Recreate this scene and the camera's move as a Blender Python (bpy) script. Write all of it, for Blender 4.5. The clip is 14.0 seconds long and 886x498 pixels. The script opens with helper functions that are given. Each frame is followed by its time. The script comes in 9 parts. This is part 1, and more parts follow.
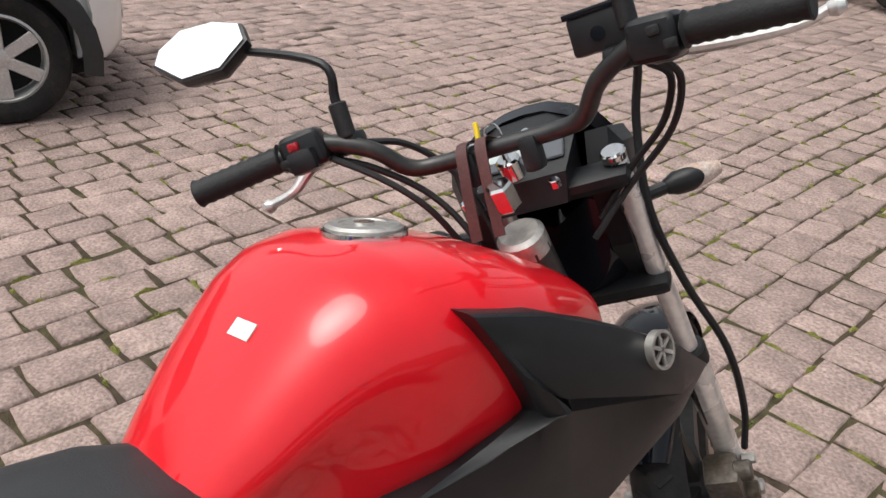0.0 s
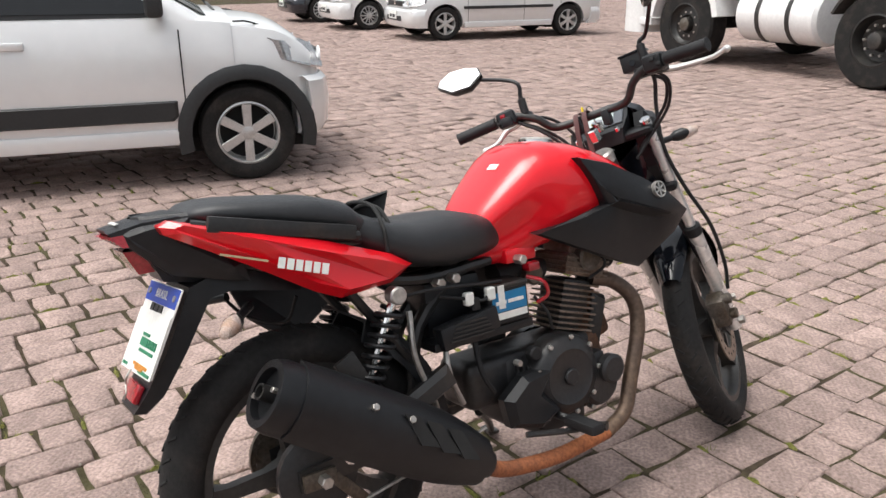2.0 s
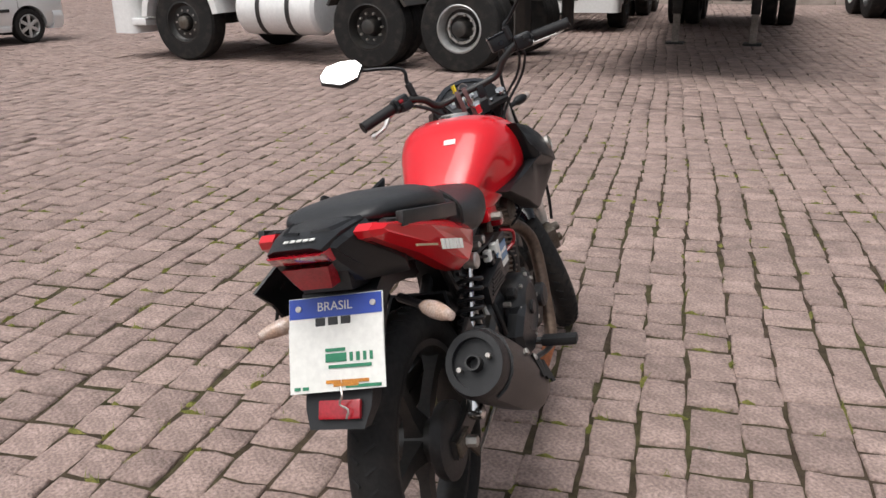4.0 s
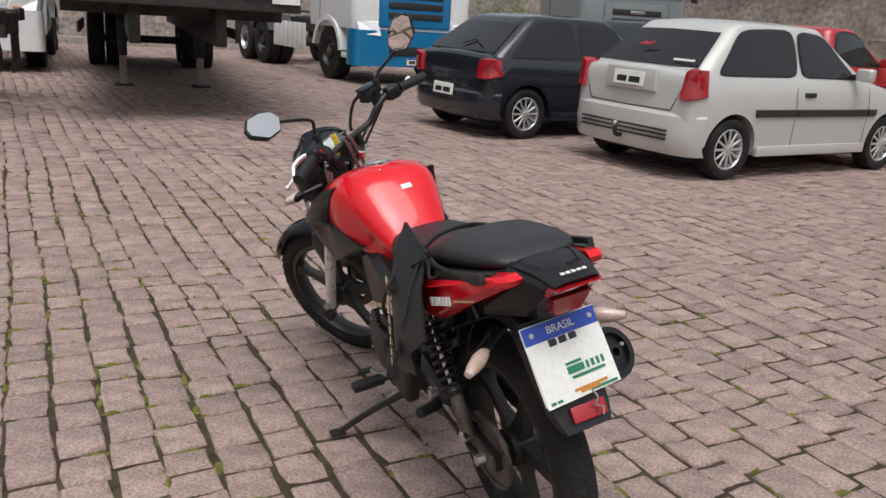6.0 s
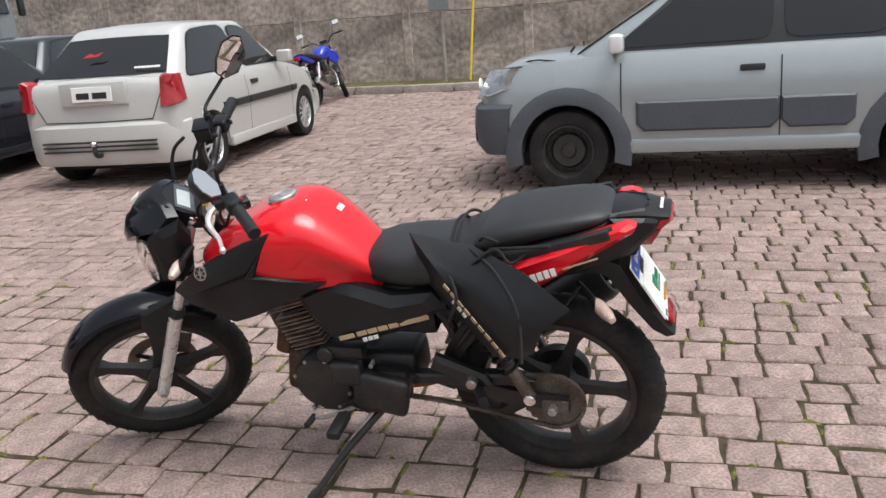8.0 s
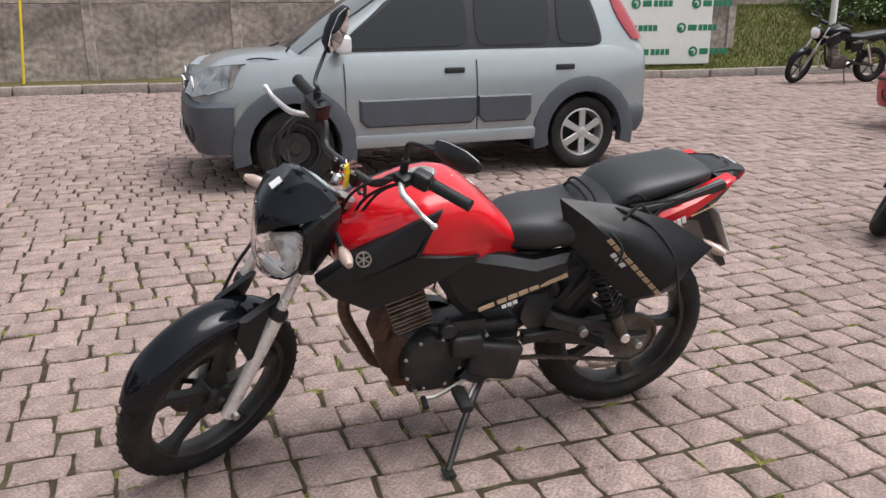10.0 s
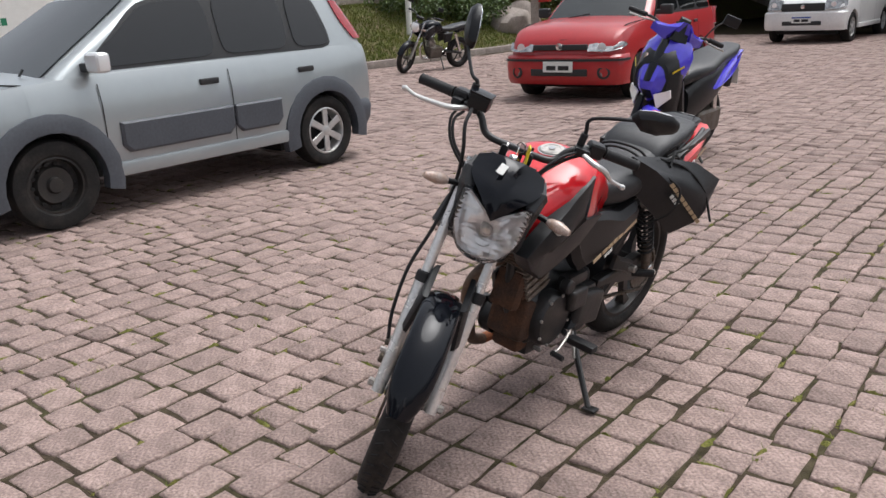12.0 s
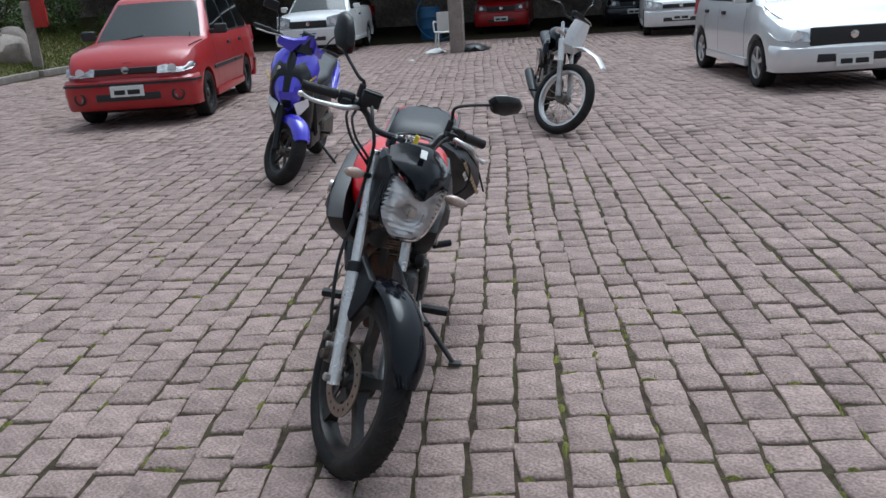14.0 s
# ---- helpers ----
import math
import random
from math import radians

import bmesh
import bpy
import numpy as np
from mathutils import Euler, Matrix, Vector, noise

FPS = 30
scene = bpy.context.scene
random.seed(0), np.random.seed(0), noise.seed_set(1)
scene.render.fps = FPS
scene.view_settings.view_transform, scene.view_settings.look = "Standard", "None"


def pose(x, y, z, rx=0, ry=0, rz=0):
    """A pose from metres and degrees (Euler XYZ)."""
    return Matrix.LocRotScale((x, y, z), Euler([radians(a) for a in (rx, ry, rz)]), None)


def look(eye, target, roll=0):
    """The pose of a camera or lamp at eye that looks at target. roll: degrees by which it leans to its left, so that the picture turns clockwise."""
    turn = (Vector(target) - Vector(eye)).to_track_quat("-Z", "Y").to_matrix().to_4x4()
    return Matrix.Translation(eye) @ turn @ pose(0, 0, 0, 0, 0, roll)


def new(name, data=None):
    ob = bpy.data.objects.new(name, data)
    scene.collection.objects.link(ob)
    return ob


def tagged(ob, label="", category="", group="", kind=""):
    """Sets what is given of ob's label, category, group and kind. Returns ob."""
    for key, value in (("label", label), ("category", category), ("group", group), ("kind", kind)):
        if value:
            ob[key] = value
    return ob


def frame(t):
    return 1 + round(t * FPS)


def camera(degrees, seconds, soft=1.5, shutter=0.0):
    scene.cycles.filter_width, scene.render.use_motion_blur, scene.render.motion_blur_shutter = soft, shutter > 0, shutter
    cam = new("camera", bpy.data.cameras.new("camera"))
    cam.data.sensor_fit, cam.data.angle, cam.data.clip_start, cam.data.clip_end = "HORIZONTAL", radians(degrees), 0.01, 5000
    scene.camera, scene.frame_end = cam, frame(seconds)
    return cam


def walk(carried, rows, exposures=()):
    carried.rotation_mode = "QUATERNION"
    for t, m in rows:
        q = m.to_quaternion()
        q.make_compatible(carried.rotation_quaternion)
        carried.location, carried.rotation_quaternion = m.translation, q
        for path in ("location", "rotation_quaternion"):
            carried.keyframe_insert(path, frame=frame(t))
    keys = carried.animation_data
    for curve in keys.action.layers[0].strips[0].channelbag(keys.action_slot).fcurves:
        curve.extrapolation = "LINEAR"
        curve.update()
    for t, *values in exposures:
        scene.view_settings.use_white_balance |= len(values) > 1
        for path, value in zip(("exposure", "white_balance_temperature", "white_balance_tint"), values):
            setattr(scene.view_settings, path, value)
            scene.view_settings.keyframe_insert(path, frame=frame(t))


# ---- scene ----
cam = camera(57.1, 14.0)
PATH = [
    (0, (0.396, 0.305, 1.224), (-1.014, 1.401, 0.323), 2.1),
    (0.2, (0.572, 0.232, 1.245), (-0.987, 1.165, 0.408), 1.1),
    (0.3, (0.644, 0.200, 1.254), (-0.933, 1.108, 0.423), 1.5),
    (0.5, (0.794, 0.131, 1.268), (-0.800, 1.027, 0.457), 2.0),
    (1, (1.067, -0.044, 1.286), (-0.524, 0.887, 0.510), -2.3),
    (1.5, (1.267, -0.204, 1.285), (-0.402, 0.635, 0.572), -1.5),
    (2, (1.397, -0.476, 1.290), (-0.253, 0.440, 0.627), -0.3),
    (2.2, (1.426, -0.616, 1.298), (-0.219, 0.311, 0.637), -0.7),
    (4.3, (0.390, -1.573, 1.299), (-0.036, 0.276, 0.665), -0.0),
    (4.5, (0.259, -1.669, 1.312), (0.016, 0.224, 0.713), 0.4),
    (5, (-0.129, -1.749, 1.314), (0.024, 0.157, 0.728), 0.3),
    (5.5, (-0.533, -1.693, 1.296), (-0.033, 0.149, 0.697), 3.2),
    (6, (-0.947, -1.638, 1.314), (-0.219, 0.142, 0.762), 3.8),
    (6.5, (-1.303, -1.416, 1.317), (-0.245, 0.182, 0.745), 0.5),
    (7, (-1.645, -1.209, 1.330), (-0.258, 0.137, 0.818), -0.7),
    (7.5, (-1.884, -0.893, 1.320), (-0.280, 0.188, 0.813), -2.6),
    (8, (-2.103, -0.550, 1.326), (-0.327, 0.184, 0.770), -4.4),
    (8.2, (-2.165, -0.401, 1.307), (-0.352, 0.240, 0.758), -4.8),
    (10.3, (-2.355, 1.369, 1.315), (-0.510, 0.776, 0.745), -0.3),
    (10.5, (-2.283, 1.517, 1.300), (-0.482, 0.846, 0.747), -0.8),
    (11, (-2.157, 1.926, 1.319), (-0.491, 0.962, 0.778), -2.4),
    (11.5, (-1.983, 2.300, 1.327), (-0.459, 1.123, 0.787), -2.2),
    (12, (-1.742, 2.652, 1.334), (-0.374, 1.317, 0.744), -2.9),
    (12.5, (-1.503, 2.984, 1.336), (-0.371, 1.439, 0.759), -1.9),
    (13, (-1.227, 3.133, 1.310), (-0.517, 1.371, 0.684), -2.9),
    (13.5, (-0.995, 3.272, 1.343), (-0.549, 1.424, 0.721), -3.5),
    (14, (-0.842, 3.403, 1.362), (-0.489, 1.530, 0.754), -3.8),
]
walk(cam, [(t, look(eye, target, roll)) for t, eye, target, roll in PATH],
     [(0.0, 0.36, 6450, 8), (2.2, 0.66, 6450, 9), (4.3, 0.06, 6450, 10), (5.5, -0.02, 6400, 10), (8.0, 0.44, 6250, 9), (11.0, 0.40, 6300, 11), (12.5, 0.20, 6150, 9), (13.3, 0.05, 5750, 5), (14.0, 0.0, 5450, 3)])

# ---- light: bright overcast sky ----
world = bpy.data.worlds.new("overcast_sky")
scene.world = world
world.use_nodes = True
wn = world.node_tree
wn.nodes.clear()
sky = wn.nodes.new("ShaderNodeTexSky")
sky.sky_type, sky.sun_disc = "NISHITA", False
sky.sun_elevation, sky.sun_rotation = radians(66), radians(200)
sky.air_density, sky.dust_density, sky.ozone_density = 1.0, 6.0, 1.0
grey = wn.nodes.new("ShaderNodeHueSaturation")
grey.inputs["Saturation"].default_value = 0.25
back = wn.nodes.new("ShaderNodeBackground")
back.inputs["Strength"].default_value = 0.15
wout = wn.nodes.new("ShaderNodeOutputWorld")
wn.links.new(sky.outputs[0], grey.inputs["Color"])
wn.links.new(grey.outputs[0], back.inputs["Color"])
wn.links.new(back.outputs[0], wout.inputs["Surface"])

sun = new("sun", bpy.data.lights.new("sun", "SUN"))
sun.data.energy, sun.data.angle, sun.data.color = 1.2, radians(40), (1.0, 0.97, 0.93)
sun.matrix_world = look((-1.2, -3.2, 9.5), (0, 0, 0))
scene.view_settings.exposure = 0.0


# ---- materials ----
def mat(name, color, rough=0.5, metal=0.0, coat=0.0, var=0.15, scale=8.0, bump=0.0, bump_scale=60.0, second=None, mix_at=0.5,
        spec=0.5, emit=0.0, rnd=0.0, island=0.0):
    """A painted, plastic, metal or stone surface: colour varied by two sizes of noise, with bump and gloss changes."""
    m = bpy.data.materials.new(name)
    m.use_nodes = True
    nt = m.node_tree
    N, L = nt.nodes, nt.links
    b = N["Principled BSDF"]
    b.inputs["Metallic"].default_value = metal
    b.inputs["Coat Weight"].default_value = coat
    b.inputs["Coat Roughness"].default_value = 0.04
    b.inputs["Specular IOR Level"].default_value = spec
    tc = N.new("ShaderNodeTexCoord")
    big = N.new("ShaderNodeTexNoise")
    big.inputs["Scale"].default_value, big.inputs["Detail"].default_value = scale, 5.0
    fine = N.new("ShaderNodeTexNoise")
    fine.inputs["Scale"].default_value, fine.inputs["Detail"].default_value = scale * 9.0, 4.0
    for n in (big, fine):
        L.new(tc.outputs["Object"], n.inputs["Vector"])
    ramp = N.new("ShaderNodeValToRGB")
    lo, hi = max(0.02, mix_at - 0.16), min(0.98, mix_at + 0.16)
    ramp.color_ramp.elements[0].position, ramp.color_ramp.elements[1].position = lo, hi
    two = second or tuple(c * (1.0 - var) for c in color)
    ramp.color_ramp.elements[0].color = (*two, 1)
    ramp.color_ramp.elements[1].color = (*color, 1)
    L.new(big.outputs["Fac"], ramp.inputs["Fac"])
    hsv = N.new("ShaderNodeHueSaturation")
    L.new(ramp.outputs["Color"], hsv.inputs["Color"])
    val = N.new("ShaderNodeMapRange")
    val.inputs["From Min"].default_value, val.inputs["From Max"].default_value = 0.3, 0.7
    val.inputs["To Min"].default_value, val.inputs["To Max"].default_value = 1.0 - var, 1.0 + var
    L.new(fine.outputs["Fac"], val.inputs["Value"])
    last = val.outputs["Result"]
    for amount, source in ((rnd, "ShaderNodeObjectInfo"), (island, "ShaderNodeNewGeometry")):
        if amount:
            src = N.new(source)
            out = src.outputs["Random"] if source == "ShaderNodeObjectInfo" else src.outputs["Random Per Island"]
            mr = N.new("ShaderNodeMapRange")
            mr.inputs["To Min"].default_value, mr.inputs["To Max"].default_value = 1.0 - amount, 1.0 + amount
            L.new(out, mr.inputs["Value"])
            mu = N.new("ShaderNodeMath")
            mu.operation = "MULTIPLY"
            L.new(last, mu.inputs[0])
            L.new(mr.outputs["Result"], mu.inputs[1])
            last = mu.outputs[0]
    L.new(last, hsv.inputs["Value"])
    L.new(hsv.outputs["Color"], b.inputs["Base Color"])
    rr = N.new("ShaderNodeMapRange")
    worn = 0.05 if coat >= 0.6 else 0.2
    rr.inputs["To Min"].default_value, rr.inputs["To Max"].default_value = max(0.0, rough * (1 - worn)), min(1.0, rough * (1 + worn))
    L.new(big.outputs["Fac"], rr.inputs["Value"])
    L.new(rr.outputs["Result"], b.inputs["Roughness"])
    if bump:
        bn = N.new("ShaderNodeTexNoise")
        bn.inputs["Scale"].default_value, bn.inputs["Detail"].default_value = bump_scale, 6.0
        L.new(tc.outputs["Object"], bn.inputs["Vector"])
        bp = N.new("ShaderNodeBump")
        bp.inputs["Strength"].default_value, bp.inputs["Distance"].default_value = 1.0, bump
        L.new(bn.outputs["Fac"], bp.inputs["Height"])
        L.new(bp.outputs["Normal"], b.inputs["Normal"])
    if emit:
        b.inputs["Emission Color"].default_value, b.inputs["Emission Strength"].default_value = (*color, 1), emit
    return m


def glass(name, color, rough=0.02, ior=1.45):
    m = bpy.data.materials.new(name)
    m.use_nodes = True
    b = m.node_tree.nodes["Principled BSDF"]
    b.inputs["Base Color"].default_value = (*color, 1)
    b.inputs["Roughness"].default_value, b.inputs["IOR"].default_value = rough, ior
    b.inputs["Transmission Weight"].default_value = 1.0
    return m


STONE = mat("granite_sett", (0.345, 0.256, 0.226), 0.85, var=0.34, scale=11, bump=0.010, bump_scale=70, second=(0.240, 0.178, 0.158), rnd=0.13, spec=0.25)
STONE_FAR = mat("granite_setts_joined", (0.345, 0.256, 0.226), 0.85, var=0.34, scale=11, bump=0.010, bump_scale=70, second=(0.240, 0.178, 0.158), island=0.13, spec=0.25)
SOIL = mat("soil_in_joints", (0.058, 0.043, 0.031), 0.95, var=0.4, scale=2.2, bump=0.006, bump_scale=120, second=(0.060, 0.060, 0.024), mix_at=0.42, spec=0.1)
MOSS = mat("moss", (0.11, 0.12, 0.028), 0.95, var=0.4, scale=20, second=(0.19, 0.18, 0.055), spec=0.1, bump=0.004, bump_scale=250)
CONCRETE = mat("weathered_concrete", (0.42, 0.36, 0.315), 0.9, var=0.35, scale=1.1, bump=0.02, bump_scale=9, second=(0.20, 0.170, 0.150), mix_at=0.50, spec=0.2)
KERB = mat("kerb_concrete", (0.36, 0.31, 0.275), 0.9, var=0.25, scale=5, bump=0.004, bump_scale=40, rnd=0.1, spec=0.2)
GRASS = mat("grass", (0.125, 0.160, 0.034), 0.9, var=0.35, scale=3, second=(0.20, 0.19, 0.06), mix_at=0.45, island=0.3, spec=0.2)
EARTH = mat("grassy_earth", (0.11, 0.115, 0.04), 0.95, var=0.4, scale=2, bump=0.03, bump_scale=20, second=(0.11, 0.085, 0.05), spec=0.1)
LEAF = mat("leaf", (0.085, 0.135, 0.026), 0.55, var=0.3, scale=5, second=(0.05, 0.085, 0.018), island=0.45)
RED = mat("red_gloss_paint", (0.64, 0.006, 0.014), 0.32, coat=0.9, var=0.03, scale=3, spec=0.15)
BLACK_SATIN = mat("satin_black_plastic", (0.0100, 0.0105, 0.0120), 0.36, var=0.2, scale=6, bump=0.0003, bump_scale=900, spec=0.36)
BLACK_GLOSS = mat("gloss_black_paint", (0.006, 0.007, 0.010), 0.09, spec=0.26, coat=0.06, var=0.1, scale=5)
BLACK_FRAME = mat("black_painted_steel", (0.014, 0.014, 0.014), 0.4, var=0.3, scale=12, second=(0.035, 0.026, 0.02), mix_at=0.35)
VINYL = mat("seat_vinyl", (0.019, 0.020, 0.022), 0.45, var=0.15, scale=5, bump=0.0005, bump_scale=700)
RUBBER = mat("tyre_rubber", (0.0125, 0.0118, 0.0115), 0.75, var=0.3, scale=9, second=(0.036, 0.030, 0.025), mix_at=0.35, bump=0.001, bump_scale=200, spec=0.3)
GRIP = mat("grip_rubber", (0.012, 0.012, 0.013), 0.6, var=0.2, scale=40, bump=0.0008, bump_scale=300, spec=0.4)
CHROME = mat("chrome", (0.75, 0.75, 0.74), 0.12, metal=1.0, var=0.08, scale=12)
FORK_SILVER = mat("silver_fork_finish", (0.80, 0.79, 0.77), 0.28, metal=0.55, var=0.10, scale=10, second=(0.66, 0.64, 0.61), mix_at=0.40)
ALU = mat("worn_aluminium", (0.50, 0.48, 0.45), 0.42, metal=0.85, var=0.2, scale=10, second=(0.34, 0.31, 0.28), mix_at=0.42)
CAST = mat("grimy_cast_metal", (0.16, 0.145, 0.13), 0.55, metal=0.6, var=0.3, scale=14, second=(0.09, 0.07, 0.05), bump=0.001, bump_scale=120)
ENGINE = mat("black_engine_paint", (0.014, 0.014, 0.015), 0.45, var=0.3, scale=9, second=(0.034, 0.027, 0.022), mix_at=0.36, bump=0.0006, bump_scale=150)
HEADER = mat("browned_exhaust_pipe", (0.17, 0.115, 0.08), 0.5, metal=0.6, var=0.25, scale=9, second=(0.10, 0.07, 0.055))
RUST = mat("rusty_pipe", (0.36, 0.12, 0.045), 0.8, var=0.3, scale=14, second=(0.23, 0.08, 0.035), bump=0.0006, bump_scale=200)
WHITE = mat("white_paint", (0.78, 0.78, 0.77), 0.3, coat=0.5, var=0.05, scale=3)
PAPER = mat("white_card", (0.74, 0.74, 0.70), 0.6, var=0.06, scale=9)
BLUE_PRINT = mat("blue_print", (0.02, 0.06, 0.36), 0.4, var=0.06)
BLACK_PRINT = mat("black_print", (0.015, 0.015, 0.015), 0.5, var=0.1)
GREEN_PRINT = mat("green_print", (0.02, 0.20, 0.10), 0.5, var=0.1)
GOLD_PRINT = mat("gold_print", (0.45, 0.33, 0.20), 0.4, var=0.1)
ORANGE = mat("orange_stain", (0.55, 0.22, 0.03), 0.7, var=0.3, scale=60)
YELLOW = mat("yellow_paint", (0.75, 0.55, 0.02), 0.5, var=0.1)
RED_LENS = mat("red_lens", (0.34, 0.008, 0.016), 0.12, coat=0.6, var=0.2, scale=20)
CLEAR_LENS = mat("clear_indicator_lens", (0.50, 0.42, 0.38), 0.15, coat=0.6, var=0.25, scale=30, second=(0.45, 0.30, 0.22))
LENS = glass("headlamp_lens", (0.97, 0.97, 0.97))
REFLECTOR = mat("headlamp_reflector", (0.97, 0.97, 0.97), 0.12, metal=0.4, var=0.04, scale=45)
MIRROR = mat("mirror_glass", (0.92, 0.92, 0.92), 0.01, metal=1.0, var=0.01)
TINT = mat("tinted_car_glass", (0.009, 0.010, 0.011), 0.05, coat=0.25, spec=0.45, var=0.2, scale=2)
TINT_PALE = mat("pale_car_glass", (0.022, 0.027, 0.027), 0.04, coat=0.25, var=0.3, scale=2)
SILVER = mat("silver_car_paint", (0.76, 0.765, 0.76), 0.28, metal=0.25, coat=0.7, var=0.018, scale=1.2)
SILVER_WARM = mat("dull_silver_car_paint", (0.52, 0.515, 0.488), 0.33, metal=0.2, coat=0.6, var=0.018, scale=1.2)
GREY_BLUE = mat("grey_car_paint", (0.34, 0.372, 0.380), 0.28, metal=0.45, coat=0.7, var=0.018, scale=1.2)
DARK_CAR = mat("dark_blue_grey_car_paint", (0.016, 0.019, 0.026), 0.22, metal=0.2, coat=0.7, var=0.15, scale=3)
RED_CAR = mat("red_car_paint", (0.38, 0.009, 0.012), 0.36, coat=0.45, var=0.06, scale=3)
CLADDING = mat("grey_plastic_cladding", (0.066, 0.073, 0.086), 0.5, var=0.12, scale=6)
CLADDING_DARK = mat("black_plastic_cladding", (0.020, 0.021, 0.022), 0.5, var=0.15, scale=6)
RIM = mat("silver_wheel", (0.58, 0.58, 0.57), 0.35, metal=0.6, var=0.12, scale=12)
RIM_BLACK = mat("black_wheel", (0.018, 0.017, 0.016), 0.45, var=0.3, scale=10, second=(0.04, 0.034, 0.028), mix_at=0.36)
# near-black colour standing in for shade in gaps, holes and wheel arches
DARK_GAP = mat("dark_gap_shade", (0.012, 0.012, 0.012), 0.9, var=0.2)
TRUCK_BLUE = mat("blue_truck_paint", (0.010, 0.17, 0.36), 0.3, coat=0.6, var=0.06, scale=2)
TRUCK_GREY = mat("grey_truck_paint", (0.20, 0.22, 0.225), 0.35, coat=0.4, var=0.08, scale=2)
TRUCK_BLACK = mat("dirty_black_chassis", (0.022, 0.021, 0.02), 0.6, var=0.35, scale=5, second=(0.055, 0.046, 0.038), mix_at=0.4)
VIOLET = mat("blue_violet_scooter_paint", (0.070, 0.050, 0.62), 0.25, coat=0.8, var=0.05, scale=3)
BIKE_BLUE = mat("blue_motorcycle_paint", (0.015, 0.035, 0.42), 0.25, coat=0.8, var=0.05, scale=3)
DISC = mat("brown_brake_disc", (0.30, 0.24, 0.19), 0.4, metal=0.8, var=0.2, scale=25)
DRUM_BLUE = mat("blue_plastic_drum", (0.02, 0.10, 0.22), 0.5, var=0.2)
HYDRANT_RED = mat("red_box_paint", (0.42, 0.02, 0.015), 0.45, var=0.12)
CORD = mat("black_cord", (0.012, 0.012, 0.012), 0.9, var=0.3, scale=80)
BARE = mat("polished_lever", (0.72, 0.71, 0.69), 0.3, metal=0.7, var=0.1, scale=20)
LEATHER = mat("maroon_strap", (0.075, 0.022, 0.02), 0.6, var=0.2, scale=30)
RUSTED = mat("rust_browned_engine", (0.105, 0.052, 0.030), 0.75, var=0.3, scale=16, second=(0.05, 0.032, 0.024), bump=0.001, bump_scale=140, spec=0.25)
LCD = mat("grey_display", (0.42, 0.47, 0.46), 0.2, var=0.06)
HEADLIGHT = mat("car_headlight", (0.42, 0.43, 0.44), 0.10, metal=0.4, coat=1.0, var=0.35, scale=14, second=(0.16, 0.165, 0.17))
FIN = mat("cast_cooling_fin", (0.29, 0.24, 0.20), 0.5, metal=0.5, var=0.3, scale=18, second=(0.15, 0.105, 0.075), bump=0.0008, bump_scale=150)


# ---- mesh helpers ----
def part(name, bm, material, parent=None, label="", smooth=True, angle=35.0):
    """Links a bmesh as one mesh object, under a thing or part where one is given."""
    bmesh.ops.recalc_face_normals(bm, faces=bm.faces)
    for f in bm.faces:
        f.smooth = smooth
    if smooth:
        for e in bm.edges:
            if len(e.link_faces) != 2 or e.calc_face_angle(0.0) > radians(angle):
                e.smooth = False
    me = bpy.data.meshes.new(name)
    bm.to_mesh(me)
    bm.free()
    me.materials.append(material)
    ob = new(name, me)
    if parent is not None:
        ob.parent = parent
    if label:
        tagged(ob, label)
    return ob


def thing(name, label, category, m=None, group="", kind=""):
    ob = new(name)
    ob.empty_display_size = 0.1
    if m is not None:
        ob.matrix_world = m
    return tagged(ob, label, category, group, kind)


def join(*bms):
    """One bmesh out of several, which are freed."""
    out = bmesh.new()
    for b in bms:
        me = bpy.data.meshes.new("tmp")
        b.to_mesh(me)
        b.free()
        out.from_mesh(me)
        bpy.data.meshes.remove(me)
    return out


def moved(bm, m):
    bmesh.ops.transform(bm, matrix=m, verts=bm.verts)
    return bm


def box(sx, sy, sz, at=(0, 0, 0), bevel=0.0, seg=2, m=None):
    bm = bmesh.new()
    bmesh.ops.create_cube(bm, size=1.0)
    bmesh.ops.scale(bm, vec=(sx, sy, sz), verts=bm.verts)
    if bevel:
        bmesh.ops.bevel(bm, geom=list(bm.edges), offset=bevel, segments=seg, profile=0.6, affect="EDGES")
    if m is not None:
        moved(bm, m)
    bmesh.ops.translate(bm, vec=at, verts=bm.verts)
    return bm


def loft(rings, caps=True, closed=True):
    """A skin over rings of equally many points."""
    bm = bmesh.new()
    vs = [[bm.verts.new(p) for p in r] for r in rings]
    n = len(rings[0])
    for a, b in zip(vs, vs[1:]):
        for i in range(n if closed else n - 1):
            j = (i + 1) % n
            bm.faces.new((a[i], a[j], b[j], b[i]))
    if caps and closed:
        bm.faces.new(vs[0][::-1])
        bm.faces.new(vs[-1])
    return bm


def smooth_line(points, k=6):
    """A Catmull-Rom line through the points."""
    pts = [Vector(p) for p in points]
    if len(pts) < 3:
        return pts
    pts = [2 * pts[0] - pts[1]] + pts + [2 * pts[-1] - pts[-2]]
    out = []
    for a, b, c, d in zip(pts, pts[1:], pts[2:], pts[3:]):
        for i in range(k):
            t = i / k
            out.append(0.5 * (2 * b + (c - a) * t + (2 * a - 5 * b + 4 * c - d) * t * t + (3 * b - a - 3 * c + d) * t ** 3))
    return out + [pts[-2]]


